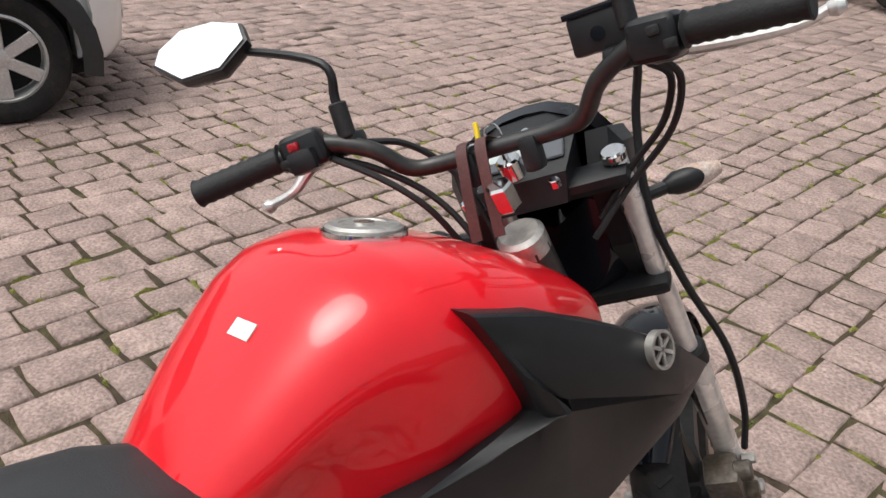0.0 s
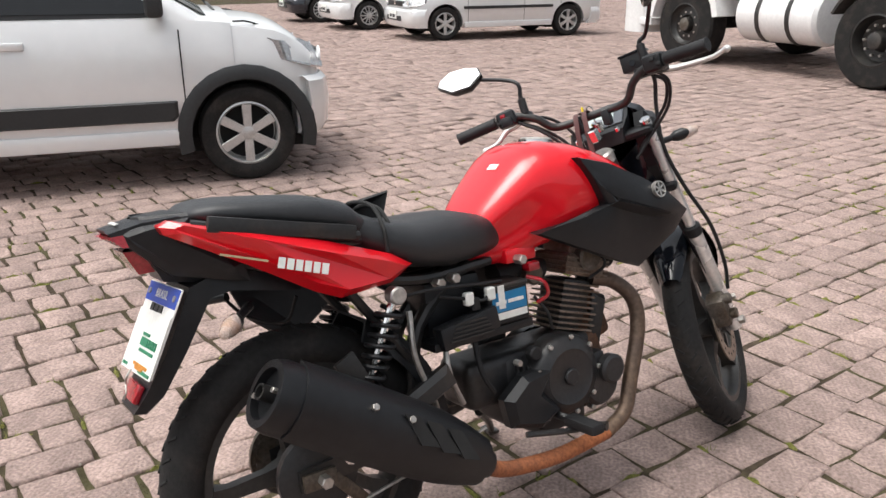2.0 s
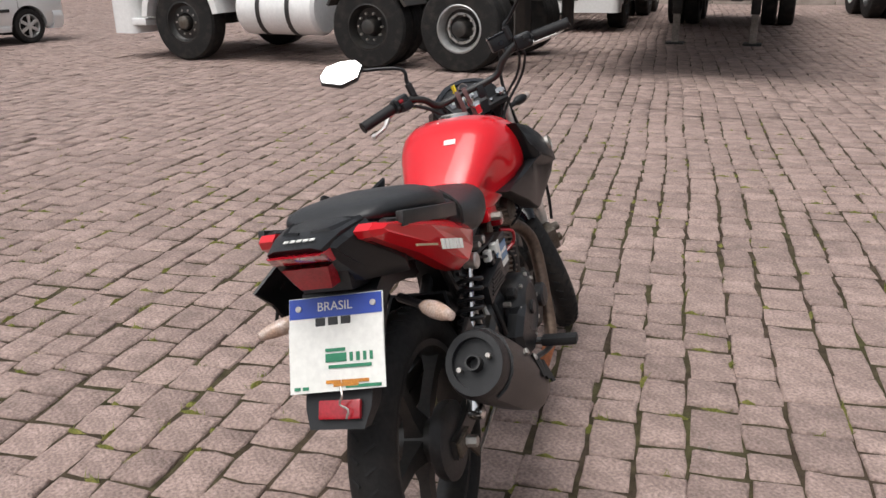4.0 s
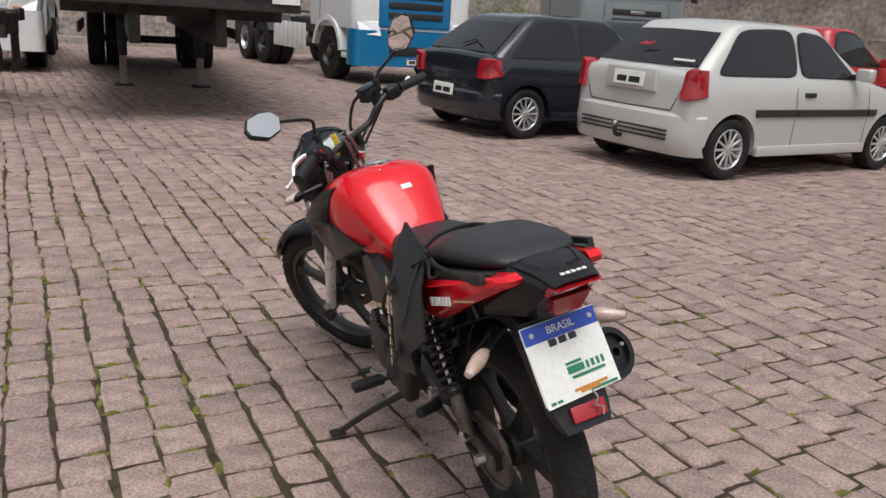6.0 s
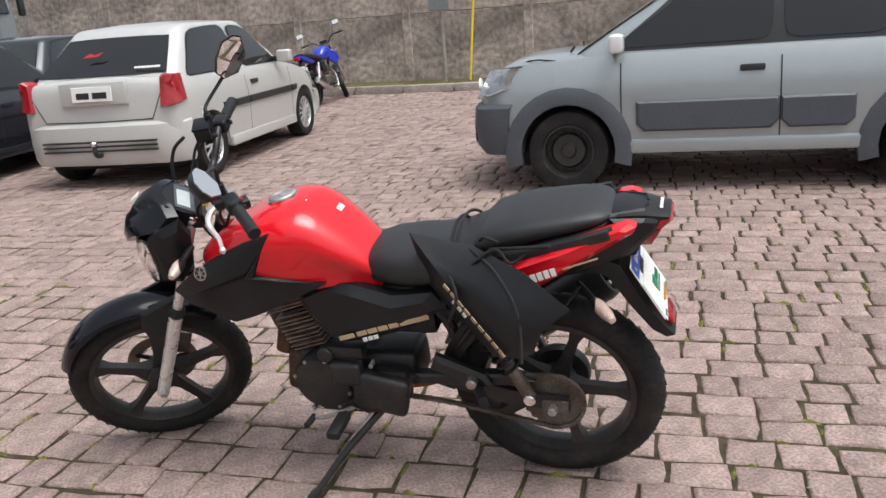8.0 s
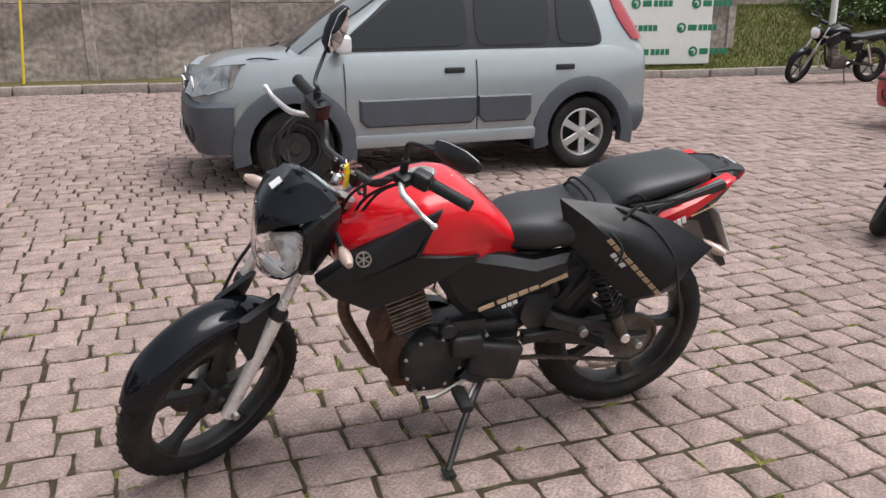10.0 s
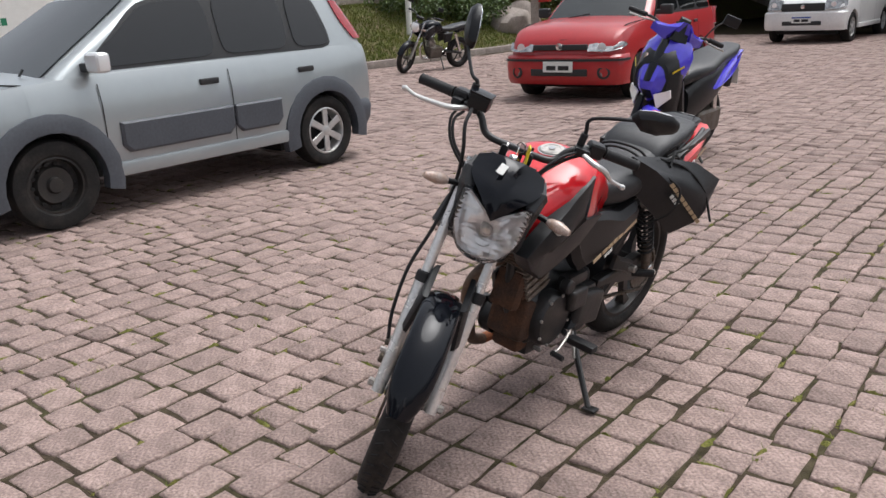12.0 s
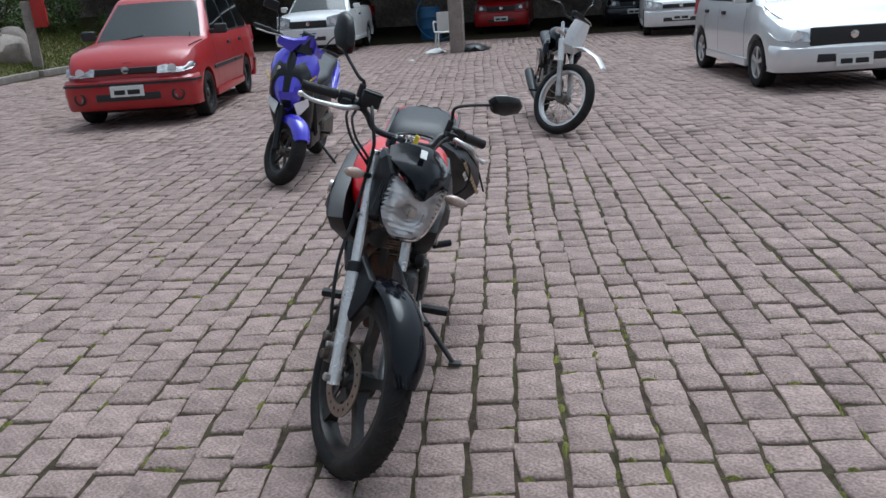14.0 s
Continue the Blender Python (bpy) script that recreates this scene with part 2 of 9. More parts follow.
def tube(points, radius, seg=10, smooth=0, caps=True):
    """A round bar along a line; radius may be a list, one for each given point."""
    pts = smooth_line(points, smooth) if smooth else [Vector(p) for p in points]
    if isinstance(radius, (list, tuple)):
        where = np.linspace(0, 1, len(radius))
        rad = [float(v) for v in np.interp(np.linspace(0, 1, len(pts)), where, radius)]
    else:
        rad = [radius] * len(pts)
    rings, side = [], None
    for i, p in enumerate(pts):
        way = (pts[min(i + 1, len(pts) - 1)] - pts[max(i - 1, 0)]).normalized()
        if side is None:
            side = way.orthogonal().normalized()
        side = (side - way * side.dot(way)).normalized()
        up = way.cross(side)
        rings.append([p + rad[i] * (math.cos(a) * side + math.sin(a) * up) for a in (2 * math.pi * k / seg for k in range(seg))])
    return loft(rings, caps)


def lathe(profile, seg=24, m=None, closed=False):
    """Turns (radius, along) round the local x axis."""
    bm = bmesh.new()
    rows = []
    for r, a in profile:
        if r < 1e-5:
            rows.append([bm.verts.new((a, 0, 0))])
        else:
            rows.append([bm.verts.new((a, r * math.cos(t), r * math.sin(t))) for t in (2 * math.pi * k / seg for k in range(seg))])
    pairs = list(zip(rows, rows[1:])) + ([(rows[-1], rows[0])] if closed else [])
    for a, b in pairs:
        for i in range(seg):
            j = (i + 1) % seg
            if len(a) == 1 and len(b) == 1:
                continue
            if len(a) == 1:
                bm.faces.new((a[0], b[i], b[j]))
            elif len(b) == 1:
                bm.faces.new((a[i], a[j], b[0]))
            else:
                bm.faces.new((a[i], a[j], b[j], b[i]))
    return moved(bm, m) if m is not None else bm


def along(a, b):
    """The pose that lays the local x axis from a to b."""
    a, b = Vector(a), Vector(b)
    q = (b - a).to_track_quat("X", "Z")
    return Matrix.Translation(a) @ q.to_matrix().to_4x4()


def rod(a, b, r, seg=12, bevel=0.15):
    """A cylinder from a to b with softened ends."""
    n = (Vector(b) - Vector(a)).length
    c = min(r * bevel * 2, n * 0.3)
    return lathe([(0, 0), (r - c * 0.6, 0), (r, c * 0.6), (r, n - c * 0.6), (r - c * 0.6, n), (0, n)], seg, along(a, b))


def prism(outline, thick, m=None, bevel=0.0, seg=2):
    """A flat shape in local x, y, from z = 0 to thick."""
    bm = bmesh.new()
    f = bm.faces.new([bm.verts.new((x, y, 0)) for x, y in outline])
    r = bmesh.ops.extrude_face_region(bm, geom=[f])
    bmesh.ops.translate(bm, vec=(0, 0, thick), verts=[v for v in r["geom"] if isinstance(v, bmesh.types.BMVert)])
    if bevel:
        bmesh.ops.bevel(bm, geom=list(bm.edges), offset=bevel, segments=seg, profile=0.6, affect="EDGES")
    return moved(bm, m) if m is not None else bm


def panel(outer, inner, depth):
    """A moulded shell: an outer rim of 3D points, an inner ridge of as many points, and a back lying depth inwards along x."""
    s = 1.0 if sum(p[0] for p in outer) > 0 else -1.0
    back = [(p[0] - s * depth, p[1], p[2]) for p in outer]
    bm = loft([back, outer, inner], caps=False)
    bm.verts.ensure_lookup_table()
    n = len(outer)
    vs = list(bm.verts)
    bm.faces.new(vs[2 * n:3 * n])
    bm.faces.new(vs[:n][::-1])
    bmesh.ops.triangulate(bm, faces=[f for f in bm.faces if len(f.verts) > 4])
    return bm


def mirror_x(points):
    return [(-x, y, z) for x, y, z in points]


def cut(ob, cutters):
    """Cuts closed meshes out of ob, and removes them."""
    tools = []
    bpy.context.view_layer.update()
    for bm in cutters:
        bmesh.ops.recalc_face_normals(bm, faces=bm.faces)
        me = bpy.data.meshes.new("tool")
        bm.to_mesh(me)
        bm.free()
        t = new("tool", me)
        t.matrix_world = ob.matrix_world
        tools.append(t)
        md = ob.modifiers.new("cut", "BOOLEAN")
        md.operation, md.object, md.solver = "DIFFERENCE", t, "EXACT"
    bpy.context.view_layer.update()
    me = bpy.data.meshes.new_from_object(ob.evaluated_get(bpy.context.evaluated_depsgraph_get()))
    ob.modifiers.clear()
    old, ob.data = ob.data, me
    bpy.data.meshes.remove(old)
    for t in tools:
        d = t.data
        bpy.data.objects.remove(t)
        bpy.data.meshes.remove(d)


def bars(name, rows, parent, material, m, height, gap, thick=0.002):
    """Plain bars for writing: rows of (start, length) lists, laid in the local x, y plane of m."""
    made = []
    for k, row in enumerate(rows):
        for start, length in row:
            made.append(box(length, height, thick, (start + length / 2, -k * gap, thick / 2)))
    return part(name, moved(join(*made), m), material, parent, smooth=False)


def facing(at, out, up=(0, 0, 1)):
    """A pose whose local z points out of a surface and whose y lies upwards on it."""
    z = Vector(out).normalized()
    x = Vector(up).cross(z).normalized()
    y = z.cross(x)
    return Matrix.Translation(at) @ Matrix((x, y, z)).transposed().to_4x4()


# ---- the yard: ground, walls, kerbs, bank, shed ----
WALL_X, KERB_X, WALL_Y = 13.1, 11.45, 23.4


def ground_sheet():
    bm = bmesh.new()
    for x0, x1, y0, y1 in ((-400, 400, -400, 400),):
        bm.faces.new([bm.verts.new(p) for p in ((x0, y0, -0.009), (x1, y0, -0.009), (x1, y1, -0.009), (x0, y1, -0.009))])
    g = part("ground", bm, SOIL, smooth=False)
    tagged(g, "dark soil and moss between the paving stones", "ground", kind="structure")
    return g


ground = ground_sheet()

# concrete panel wall with posts along the east side, and the far wall
def panel_wall(name, length, height, m, label, courses):
    w = thing(name, label, "wall", m, kind="structure")
    step = 2.45
    n = int(length / step)
    base = part("wall_panel", box(step - 0.16, 0.16, height / courses - 0.008, bevel=0.006, seg=1), CONCRETE, w)
    base.location = (step / 2, 0, height / courses / 2)
    post = part("post", box(0.17, 0.22, height + 0.05, bevel=0.012, seg=1), CONCRETE, w)
    post.location = (0, 0, height / 2)
    for i in range(n):
        for c in range(courses):
            if i or c:
                o = base.copy()
                scene.collection.objects.link(o)
                o.location = (step * (i + 0.5), 0.004 * ((i * 7 + c * 3) % 3), height / courses * (c + 0.5))
        if i:
            o = post.copy()
            scene.collection.objects.link(o)
            o.location = (step * i, 0, height / 2)
    return w


panel_wall("wall_east", 33, 2.7, pose(WALL_X, -8.6, 0, 0, 0, 90), "weathered grey rough concrete wall with posts", 2)
panel_wall("wall_bank", 15, 3.4, pose(15.4, -21.5, 0, 0, 0, 90), "weathered grey block wall behind the grassy bank", 6)
panel_wall("wall_north", 56, 2.8, pose(-36, WALL_Y, 0), "weathered grey rough concrete wall with posts", 2)
tagged(part("wall_west", box(0.3, 90, 3.5, (-48, 0, 1.75)), CONCRETE), "distant grey concrete wall", "wall", kind="structure")

# kerbs
kerb = thing("kerb", "worn concrete kerb stones along the yard", "kerb", kind="structure")
kb = part("kerb_stone", box(0.16, 0.96, 0.20, bevel=0.02), KERB, kerb)
kb.location = (KERB_X, WALL_Y - 0.6, 0.03)
for i in range(1, 43):
    o = kb.copy()
    scene.collection.objects.link(o)
    y = WALL_Y - 0.6 - i * 0.985
    o.location = (KERB_X + (0.0 if y > -4 else (y + 4) ** 2 * 0.004 * (1 if y > -14 else 0.7)), y, 0.03 + 0.004 * (i % 3))
    o.rotation_euler = (0, 0, radians(0.6 * ((i * 5) % 3 - 1) + (0 if y > -4 else 2.5)))
kn = part("kerb_stone", box(0.96, 0.18, 0.24, bevel=0.02), KERB, kerb)
kn.location = (-9.5, WALL_Y - 1.3, 0.05)
for i in range(1, 20):
    o = kn.copy()
    scene.collection.objects.link(o)
    o.location = (-9.5 + 0.985 * i, WALL_Y - 1.3, 0.05 + 0.004 * (i % 2))

# strip of earth between kerb and wall, and the grassy bank
def bank():
    bm = bmesh.new()
    nx, ny = 26, 60
    vs = []
    for j in range(ny + 1):
        y = -30 + j * (WALL_Y + 30) / ny
        row = []
        for i in range(nx + 1):
            u = i / nx
            x0 = KERB_X + (0.0 if y > -4 else min((y + 4) ** 2 * 0.004, 0.5))
            x = x0 + u * 9.0
            rise = 0.0 if y > -6.5 else min(1.0, (-6.5 - y) / 3.5)
            z = 0.08 + rise * min(1.15, 0.36 * u * 9.0) + 0.05 * noise.noise((x * 0.7, y * 0.7, 0))
            row.append(bm.verts.new((x, y, z)))
        vs.append(row)
    for a, b in zip(vs, vs[1:]):
        for i in range(nx):
            bm.faces.new((a[i], a[i + 1], b[i + 1], b[i]))
    return bm


tagged(part("bank_ground", bank(), EARTH), "grassy earth bank behind the kerb", "bank", kind="structure")


def bank_z(x, y):
    x0 = KERB_X + (0.0 if y > -4 else min((y + 4) ** 2 * 0.004, 0.5))
    u = max(0.0, (x - x0) / 9.0)
    rise = 0.0 if y > -6.5 else min(1.0, (-6.5 - y) / 3.5)
    return 0.08 + rise * min(1.15, 0.36 * u * 9.0) + 0.05 * noise.noise((x * 0.7, y * 0.7, 0))


def blades(name, count, place, height, spread, material, label):
    """Many thin leaves of grass as one mesh."""
    rng = random.Random(len(name))
    verts, faces = [], []
    for _ in range(count):
        x, y, z = place(rng)
        for _ in range(3):
            a, h = rng.uniform(0, 6.28), height * rng.uniform(0.5, 1.3)
            dx, dy = math.cos(a) * spread, math.sin(a) * spread
            w = 0.006 + height * 0.03
            k = len(verts)
            verts += [(x - dy * w / spread, y + dx * w / spread, z - 0.01), (x + dy * w / spread, y - dx * w / spread, z - 0.01),
                      (x + dx * rng.uniform(0.4, 1), y + dy * rng.uniform(0.4, 1), z + h)]
            faces.append((k, k + 1, k + 2))
    me = bpy.data.meshes.new(name)
    me.from_pydata(verts, [], faces)
    me.materials.append(material)
    return tagged(new(name, me), label, "grass", kind="stuff")


def on_bank(rng):
    y = rng.uniform(-20, -5.5)
    x = KERB_X + (min((y + 4) ** 2 * 0.004, 0.5)) + 0.1 + rng.uniform(0, 3.6)
    return x, y, bank_z(x, y)


blades("bank_grass", 24000, on_bank, 0.07, 0.05, GRASS, "short green and yellowing grass on the bank")


def leafy(name, at, size, count, label, seed, leaf=0.05):
    """A bush: a stem with limbs and a crown of many small leaves in clumps."""
    rng = random.Random(seed)
    b = thing(name, label, "bush", Matrix.Translation(at))
    limbs, tips = [], []
    for _ in range(9):
        a, r = rng.uniform(0, 6.28), rng.uniform(0.4, 1.0)
        tip = Vector((size[0] * r * math.cos(a) * 0.8, size[1] * r * math.sin(a) * 0.8, size[2] * rng.uniform(0.45, 0.95)))
        limbs.append(tube([(0, 0, 0), tip * 0.5 + Vector((0, 0, 0.1)), tip], [0.03, 0.018, 0.006], 6, 3))
        tips.append(tip)
    part("limb", join(*limbs), EARTH, b)
    verts, faces = [], []
    clumps = [Vector((size[0] * rng.uniform(-1, 1), size[1] * rng.uniform(-1, 1), size[2] * rng.uniform(0.1, 1.0))) for _ in range(34)] + tips
    for _ in range(count):
        c = clumps[rng.randrange(len(clumps))]
        p = c + Vector([rng.gauss(0, 0.13) for _ in range(3)])
        if (p.x / size[0]) ** 2 + (p.y / size[1]) ** 2 + ((p.z - size[2] * 0.4) / size[2]) ** 2 > 1.3 or p.z < 0:
            continue
        d = Vector([rng.gauss(0, 1) for _ in range(3)]).normalized()
        s = d.orthogonal().normalized() * leaf * 0.35
        n, k = leaf * rng.uniform(0.7, 1.4), len(verts)
        verts += [tuple(p), tuple(p + d * n * 0.5 + s), tuple(p + d * n), tuple(p + d * n * 0.5 - s)]
        faces.append((k, k + 1, k + 2, k + 3))
    me = bpy.data.meshes.new("crown")
    me.from_pydata(verts, [], faces)
    me.materials.append(LEAF)
    c = new("crown", me)
    c.parent = b
    return b


for k, (x, y, sx, sz) in enumerate(((14.1, -12.2, 1.0, 1.1), (14.7, -13.8, 1.2, 1.4), (13.5, -13.6, 0.9, 1.0), (14.5, -16.8, 1.2, 1.8), (14.1, -18.4, 1.2, 1.4),
                                    (9.4, 22.4, 1.6, 1.7), (7.4, 24.4, 2.0, 3.6), (11.4, 24.6, 2.4, 4.0))):
    leafy("bush", (x, y, bank_z(x, y) - 0.1 if y < 0 else 0.0), (sx, sx * 1.2, sz), 8000, "dense dark green leafy bush", 11 + k, 0.07)

# rocks on the bank
def rock(at, s, seed):
    bm = bmesh.new()
    bmesh.ops.create_icosphere(bm, subdivisions=3, radius=1.0)
    for v in bm.verts:
        v.co *= 1 + 0.35 * noise.noise(v.co * 1.3 + Vector((seed, 0, 0)))
        v.co = Vector((v.co.x * s[0], v.co.y * s[1], v.co.z * s[2]))
    o = part("rock", bm, KERB)
    o.location = at
    tagged(o, "grey boulder set into the grassy bank", "rock", group="rocks on the bank")


rock((12.9, -14.6, 0.45), (0.45, 0.7, 0.55), 3)
rock((13.6, -15.9, 0.5), (0.5, 0.6, 0.6), 8)

# open shed at the south end: posts, roof, back wall
tagged(part("wall_south", box(34, 0.25, 3.6, (-2, -30.5, 1.8)), CONCRETE), "grey rear wall of the open shed", "wall", kind="structure")
tagged(part("wall_shed_side", box(0.25, 13, 3.6, (15.2, -24.2, 1.8)), CONCRETE), "grey side wall of the open shed", "wall", kind="structure")
tagged(part("shed_roof", box(36, 11.6, 0.16, (0.5, -25.4, 3.85)), TRUCK_BLACK), "dark roof of the open vehicle shed", "roof", kind="structure")
for x in (-10.0, -4.0, 1.98, 8.0, 14.0):
    tagged(part("shed_beam", box(0.18, 14.2, 0.10, (x, -22.0, 3.72), bevel=0.01), KERB), "grey beam under the shed roof", "beam", group="shed beams")
    tagged(part("shed_post", box(0.30, 0.30, 3.68, (x, -14.95, 1.84), bevel=0.02), KERB), "pale concrete post of the shed", "post", group="shed posts")


# ---- cars ----
def wheel(parent, x, y, r, width, side, style, steer=0.0, rim=RIM):
    """A car wheel: tyre, rim with spokes, hub. side +1: its face looks to +x."""
    w = new("wheel")
    w.parent = parent
    w.matrix_local = pose(x, y, r, 0, 0, steer + (0 if side > 0 else 180))
    rr = r * (0.665 if style != "steel" else 0.63)
    h = width / 2
    tyre = [(rr, -h * 0.8), (rr + 0.012, -h * 0.92), (r * 0.86, -h), (r * 0.96, -h * 0.92), (r, -h * 0.6), (r * 1.0, h * 0.6), (r * 0.96, h * 0.92), (r * 0.86, h), (rr + 0.012, h * 0.92), (rr, h * 0.8)]
    part("tyre", lathe(tyre, 40, closed=True), RUBBER, w)
    d = h * 0.55
    if style == "steel":
        prof = [(rr, h * 0.78), (rr * 0.93, h * 0.8), (rr * 0.9, d * 0.3), (rr * 0.72, d * 0.35), (rr * 0.62, d), (rr * 0.3, d * 0.9), (rr * 0.25, d * 1.3), (0, d * 1.35)]
        part("rim", lathe(prof, 36), RIM_BLACK, w, "black steel wheel")
        hole = None
        for k in range(14):
            a = k * math.tau / 14
            if hole is None:
                hole = part("slot", lathe([(0, 0), (rr * 0.075, 0), (rr * 0.075, 0.006), (0, 0.006)], 8), DARK_GAP, w)
                o = hole
            else:
                o = new("slot", hole.data)
                o.parent = w
            o.matrix_local = pose(d * 0.66, rr * 0.76 * math.cos(a), rr * 0.76 * math.sin(a))
        return w
    prof = [(rr * 1.01, h * 0.8), (rr * 0.95, h * 0.86), (rr * 0.90, h * 0.72), (rr * 0.88, -h * 0.2), (0, -h * 0.2)]
    part("rim", lathe(prof, 36), rim if style != "truck" else RIM_BLACK, w)
    part("rim_well", lathe([(rr * 0.86, -h * 0.18), (0, -h * 0.18)], 24), DARK_GAP, w)
    n = {"six": 6, "multi": 12, "five": 5}.get(style, 6)
    sp = []
    for k in range(n):
        wide = (0.30, 0.26) if n == 6 else (0.12, 0.13) if n == 12 else (0.34, 0.22)
        o = [(-rr * wide[1] / 2, rr * 0.15), (-rr * wide[0] / 2, rr * 0.92), (rr * wide[0] / 2, rr * 0.92), (rr * wide[1] / 2, rr * 0.15)]
        b = prism(o, 0.018, bevel=0.004, seg=1)
        sp.append(moved(b, pose(0, 0, 0, 360.0 * k / n, 0, 0) @ pose(h * 0.62, 0, 0, 90, 0, 90)))
    spokes = part("spoke_set", join(*sp), rim, w)
    part("hub_cap", lathe([(rr * 0.22, h * 0.5), (rr * 0.22, h * 0.80), (rr * 0.17, h * 0.86), (0, h * 0.88)], 20), rim, w)
    return w


def rrect(w, y0, y1, z, r=0.12, n=4, crown=0.0):
    """A rounded rectangle lying at height z."""
    out = []
    for cx, cy, a0 in ((w - r, y1 - r, 0), (-w + r, y1 - r, 90), (-w + r, y0 + r, 180), (w - r, y0 + r, 270)):
        for k in range(n + 1):
            a = radians(a0 + 90 * k / n)
            out.append((cx + r * math.cos(a), cy + r * math.sin(a), z))
    return out


def plate_on(parent, m, w=0.40, h=0.13, name="licence_plate", blue=False):
    p = part(name, moved(box(w, h, 0.012, (0, 0, 0.006), bevel=0.003, seg=1), m), PAPER, parent, "white plate with plain dark bars")
    bars("mark", [[(-w * 0.38, w * 0.32), (w * 0.02, w * 0.36)]], p, BLACK_PRINT, m @ Matrix.Translation((0, -h * 0.1, 0.0125)), h * 0.42, h)
    if blue:
        part("band", moved(box(w * 0.99, h * 0.22, 0.002, (0, h * 0.38, 0.0135)), m), BLUE_PRINT, p)
    return p


def car(name, label, m, spec, group="parked cars"):
    """A passenger car from a table of its measures. Local: y ahead, x right, origin midway between the axles on the ground."""
    g = spec.get
    c = thing(name, label, "car", m, group)
    wb, F, R, W, H = spec["wb"], spec["front"], spec["rear"], spec["width"] / 2, spec["height"]
    paint, r = spec["paint"], g("wheel_r", 0.285)
    belt, hood, cowl, ya, yb, yd = spec["belt"], spec["hood"], spec["cowl"], spec["roof_front"], spec["roof_rear"], spec["tail"]
    low, bump = g("low", 0.20), g("bumper_mat", None)
    nose = g("nose", 0.62)
    # lower body: stations from nose to tail
    st = [(F, 0.62, low + 0.14, nose - 0.10), (F - 0.035, 0.80, low + 0.05, nose), (F - 0.12, 0.91, low + 0.02, nose + 0.10), (F - 0.30, 0.975, low, hood),
          (F - 0.6, 0.995, low, hood + (belt - hood) * 0.45), (cowl + 0.1, 1.0, low, belt - 0.035), (cowl - 0.25, 1.0, low, belt - 0.01), (0, 1.0, low, belt),
          (R + 0.75, 1.0, low, belt + 0.01), (R + 0.35, 0.99, low + 0.02, belt + g("kick", 0.02)), (R + 0.12, 0.965, low + 0.05, belt + g("kick", 0.02)),
          (R + 0.03, 0.93, low + 0.09, belt + g("kick", 0.02) - 0.03), (R, 0.84, low + 0.14, belt - 0.12)]
    rings = []
    fine = []
    for a, b in zip(smooth_line([(y, f, zb) for y, f, zb, zt in st], 3), smooth_line([(y, f, zt) for y, f, zb, zt in st], 3)):
        fine.append((a[0], a[1], a[2], b[2]))
    for y, f, zb, zt in fine:
        w, h = W * f, zt - zb
        half = [(0.0, zb), (0.55 * w, zb), (0.9 * w, zb + 0.02), (0.985 * w, zb + 0.12 * h), (1.0 * w, zb + 0.42 * h), (0.995 * w, zb + 0.66 * h), (0.965 * w, zb + 0.86 * h),
                (0.925 * w, zb + 0.965 * h), (0.84 * w, zt), (0.45 * w, zt + 0.02), (0.0, zt + 0.028)]
        rings.append([(x, y, z) for x, z in half] + [(-x, y, z) for x, z in half[-2:0:-1]])
    body = part("body", loft(rings), paint, c, angle=40)
    wells = [lathe([(0, -W * 1.2), (r * 1.16, -W * 1.2), (r * 1.16, W * 1.2), (0, W * 1.2)], 28, pose(0, y, r)) for y in (wb / 2, -wb / 2)]
    cut(body, wells)
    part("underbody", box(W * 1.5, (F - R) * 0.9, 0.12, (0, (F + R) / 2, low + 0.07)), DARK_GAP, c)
    # near-black boxes put in as the shade inside the wheel arches
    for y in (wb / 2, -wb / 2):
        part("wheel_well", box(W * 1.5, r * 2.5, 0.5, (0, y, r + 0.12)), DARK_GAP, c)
    # greenhouse
    wb0, wt = W * 0.925, W * g("roof_w", 0.73)
    ym, yh = (ya + yb) / 2, (ya - yb) / 2

    def width_at(v):
        return wb0 + (wt - wb0) * (0.72 * v + 0.28 * v * v)

    def height_at(v, y):
        top_ = H - 0.03 - 0.045 * min(1.6, ((y - ym) / yh) ** 2)
        return belt - 0.04 + (top_ - belt + 0.04) * v

    def yf(v):
        return cowl + (ya - cowl) * (v - 0.10 * v * (1 - v))

    def yr(v):
        return yd + (yb - yd) * (v - 0.22 * v * (1 - v))

    def ring(v, grow=0.0):
        flat = rrect(width_at(v) + grow, yr(v) - grow, yf(v) + grow, 0, 0.15, 5)
        return [(x, y, height_at(v, y)) for x, y, z in flat]
    top = [(x * 0.94, (y - ym) * 0.955 + ym, z + 0.020) for x, y, z in ring(1.0)]
    top2 = [(x * 0.80, (y - ym) * 0.86 + ym, H - 0.010 - 0.03 * ((y - ym) / yh) ** 2) for x, y, z in ring(1.0)]
    top3 = [(x * 0.4, (y - ym) * 0.5 + ym, H - 0.008 * ((y - ym) / yh) ** 2) for x, y, z in ring(1.0)]
    part("roof", loft([ring(v) for v in (0, 0.2, 0.4, 0.6, 0.8, 0.94, 1.0)] + [top, top2, top3]), paint, c, angle=45)
    # glass
    tint = g("glass", TINT)

    def side_pt(y, v, s, out=0.006):
        return (s * (width_at(v) + out), y, height_at(v, y))

    lo, hi = g("glass_low", 0.10), g("glass_high", 0.90)
    tall = H - belt

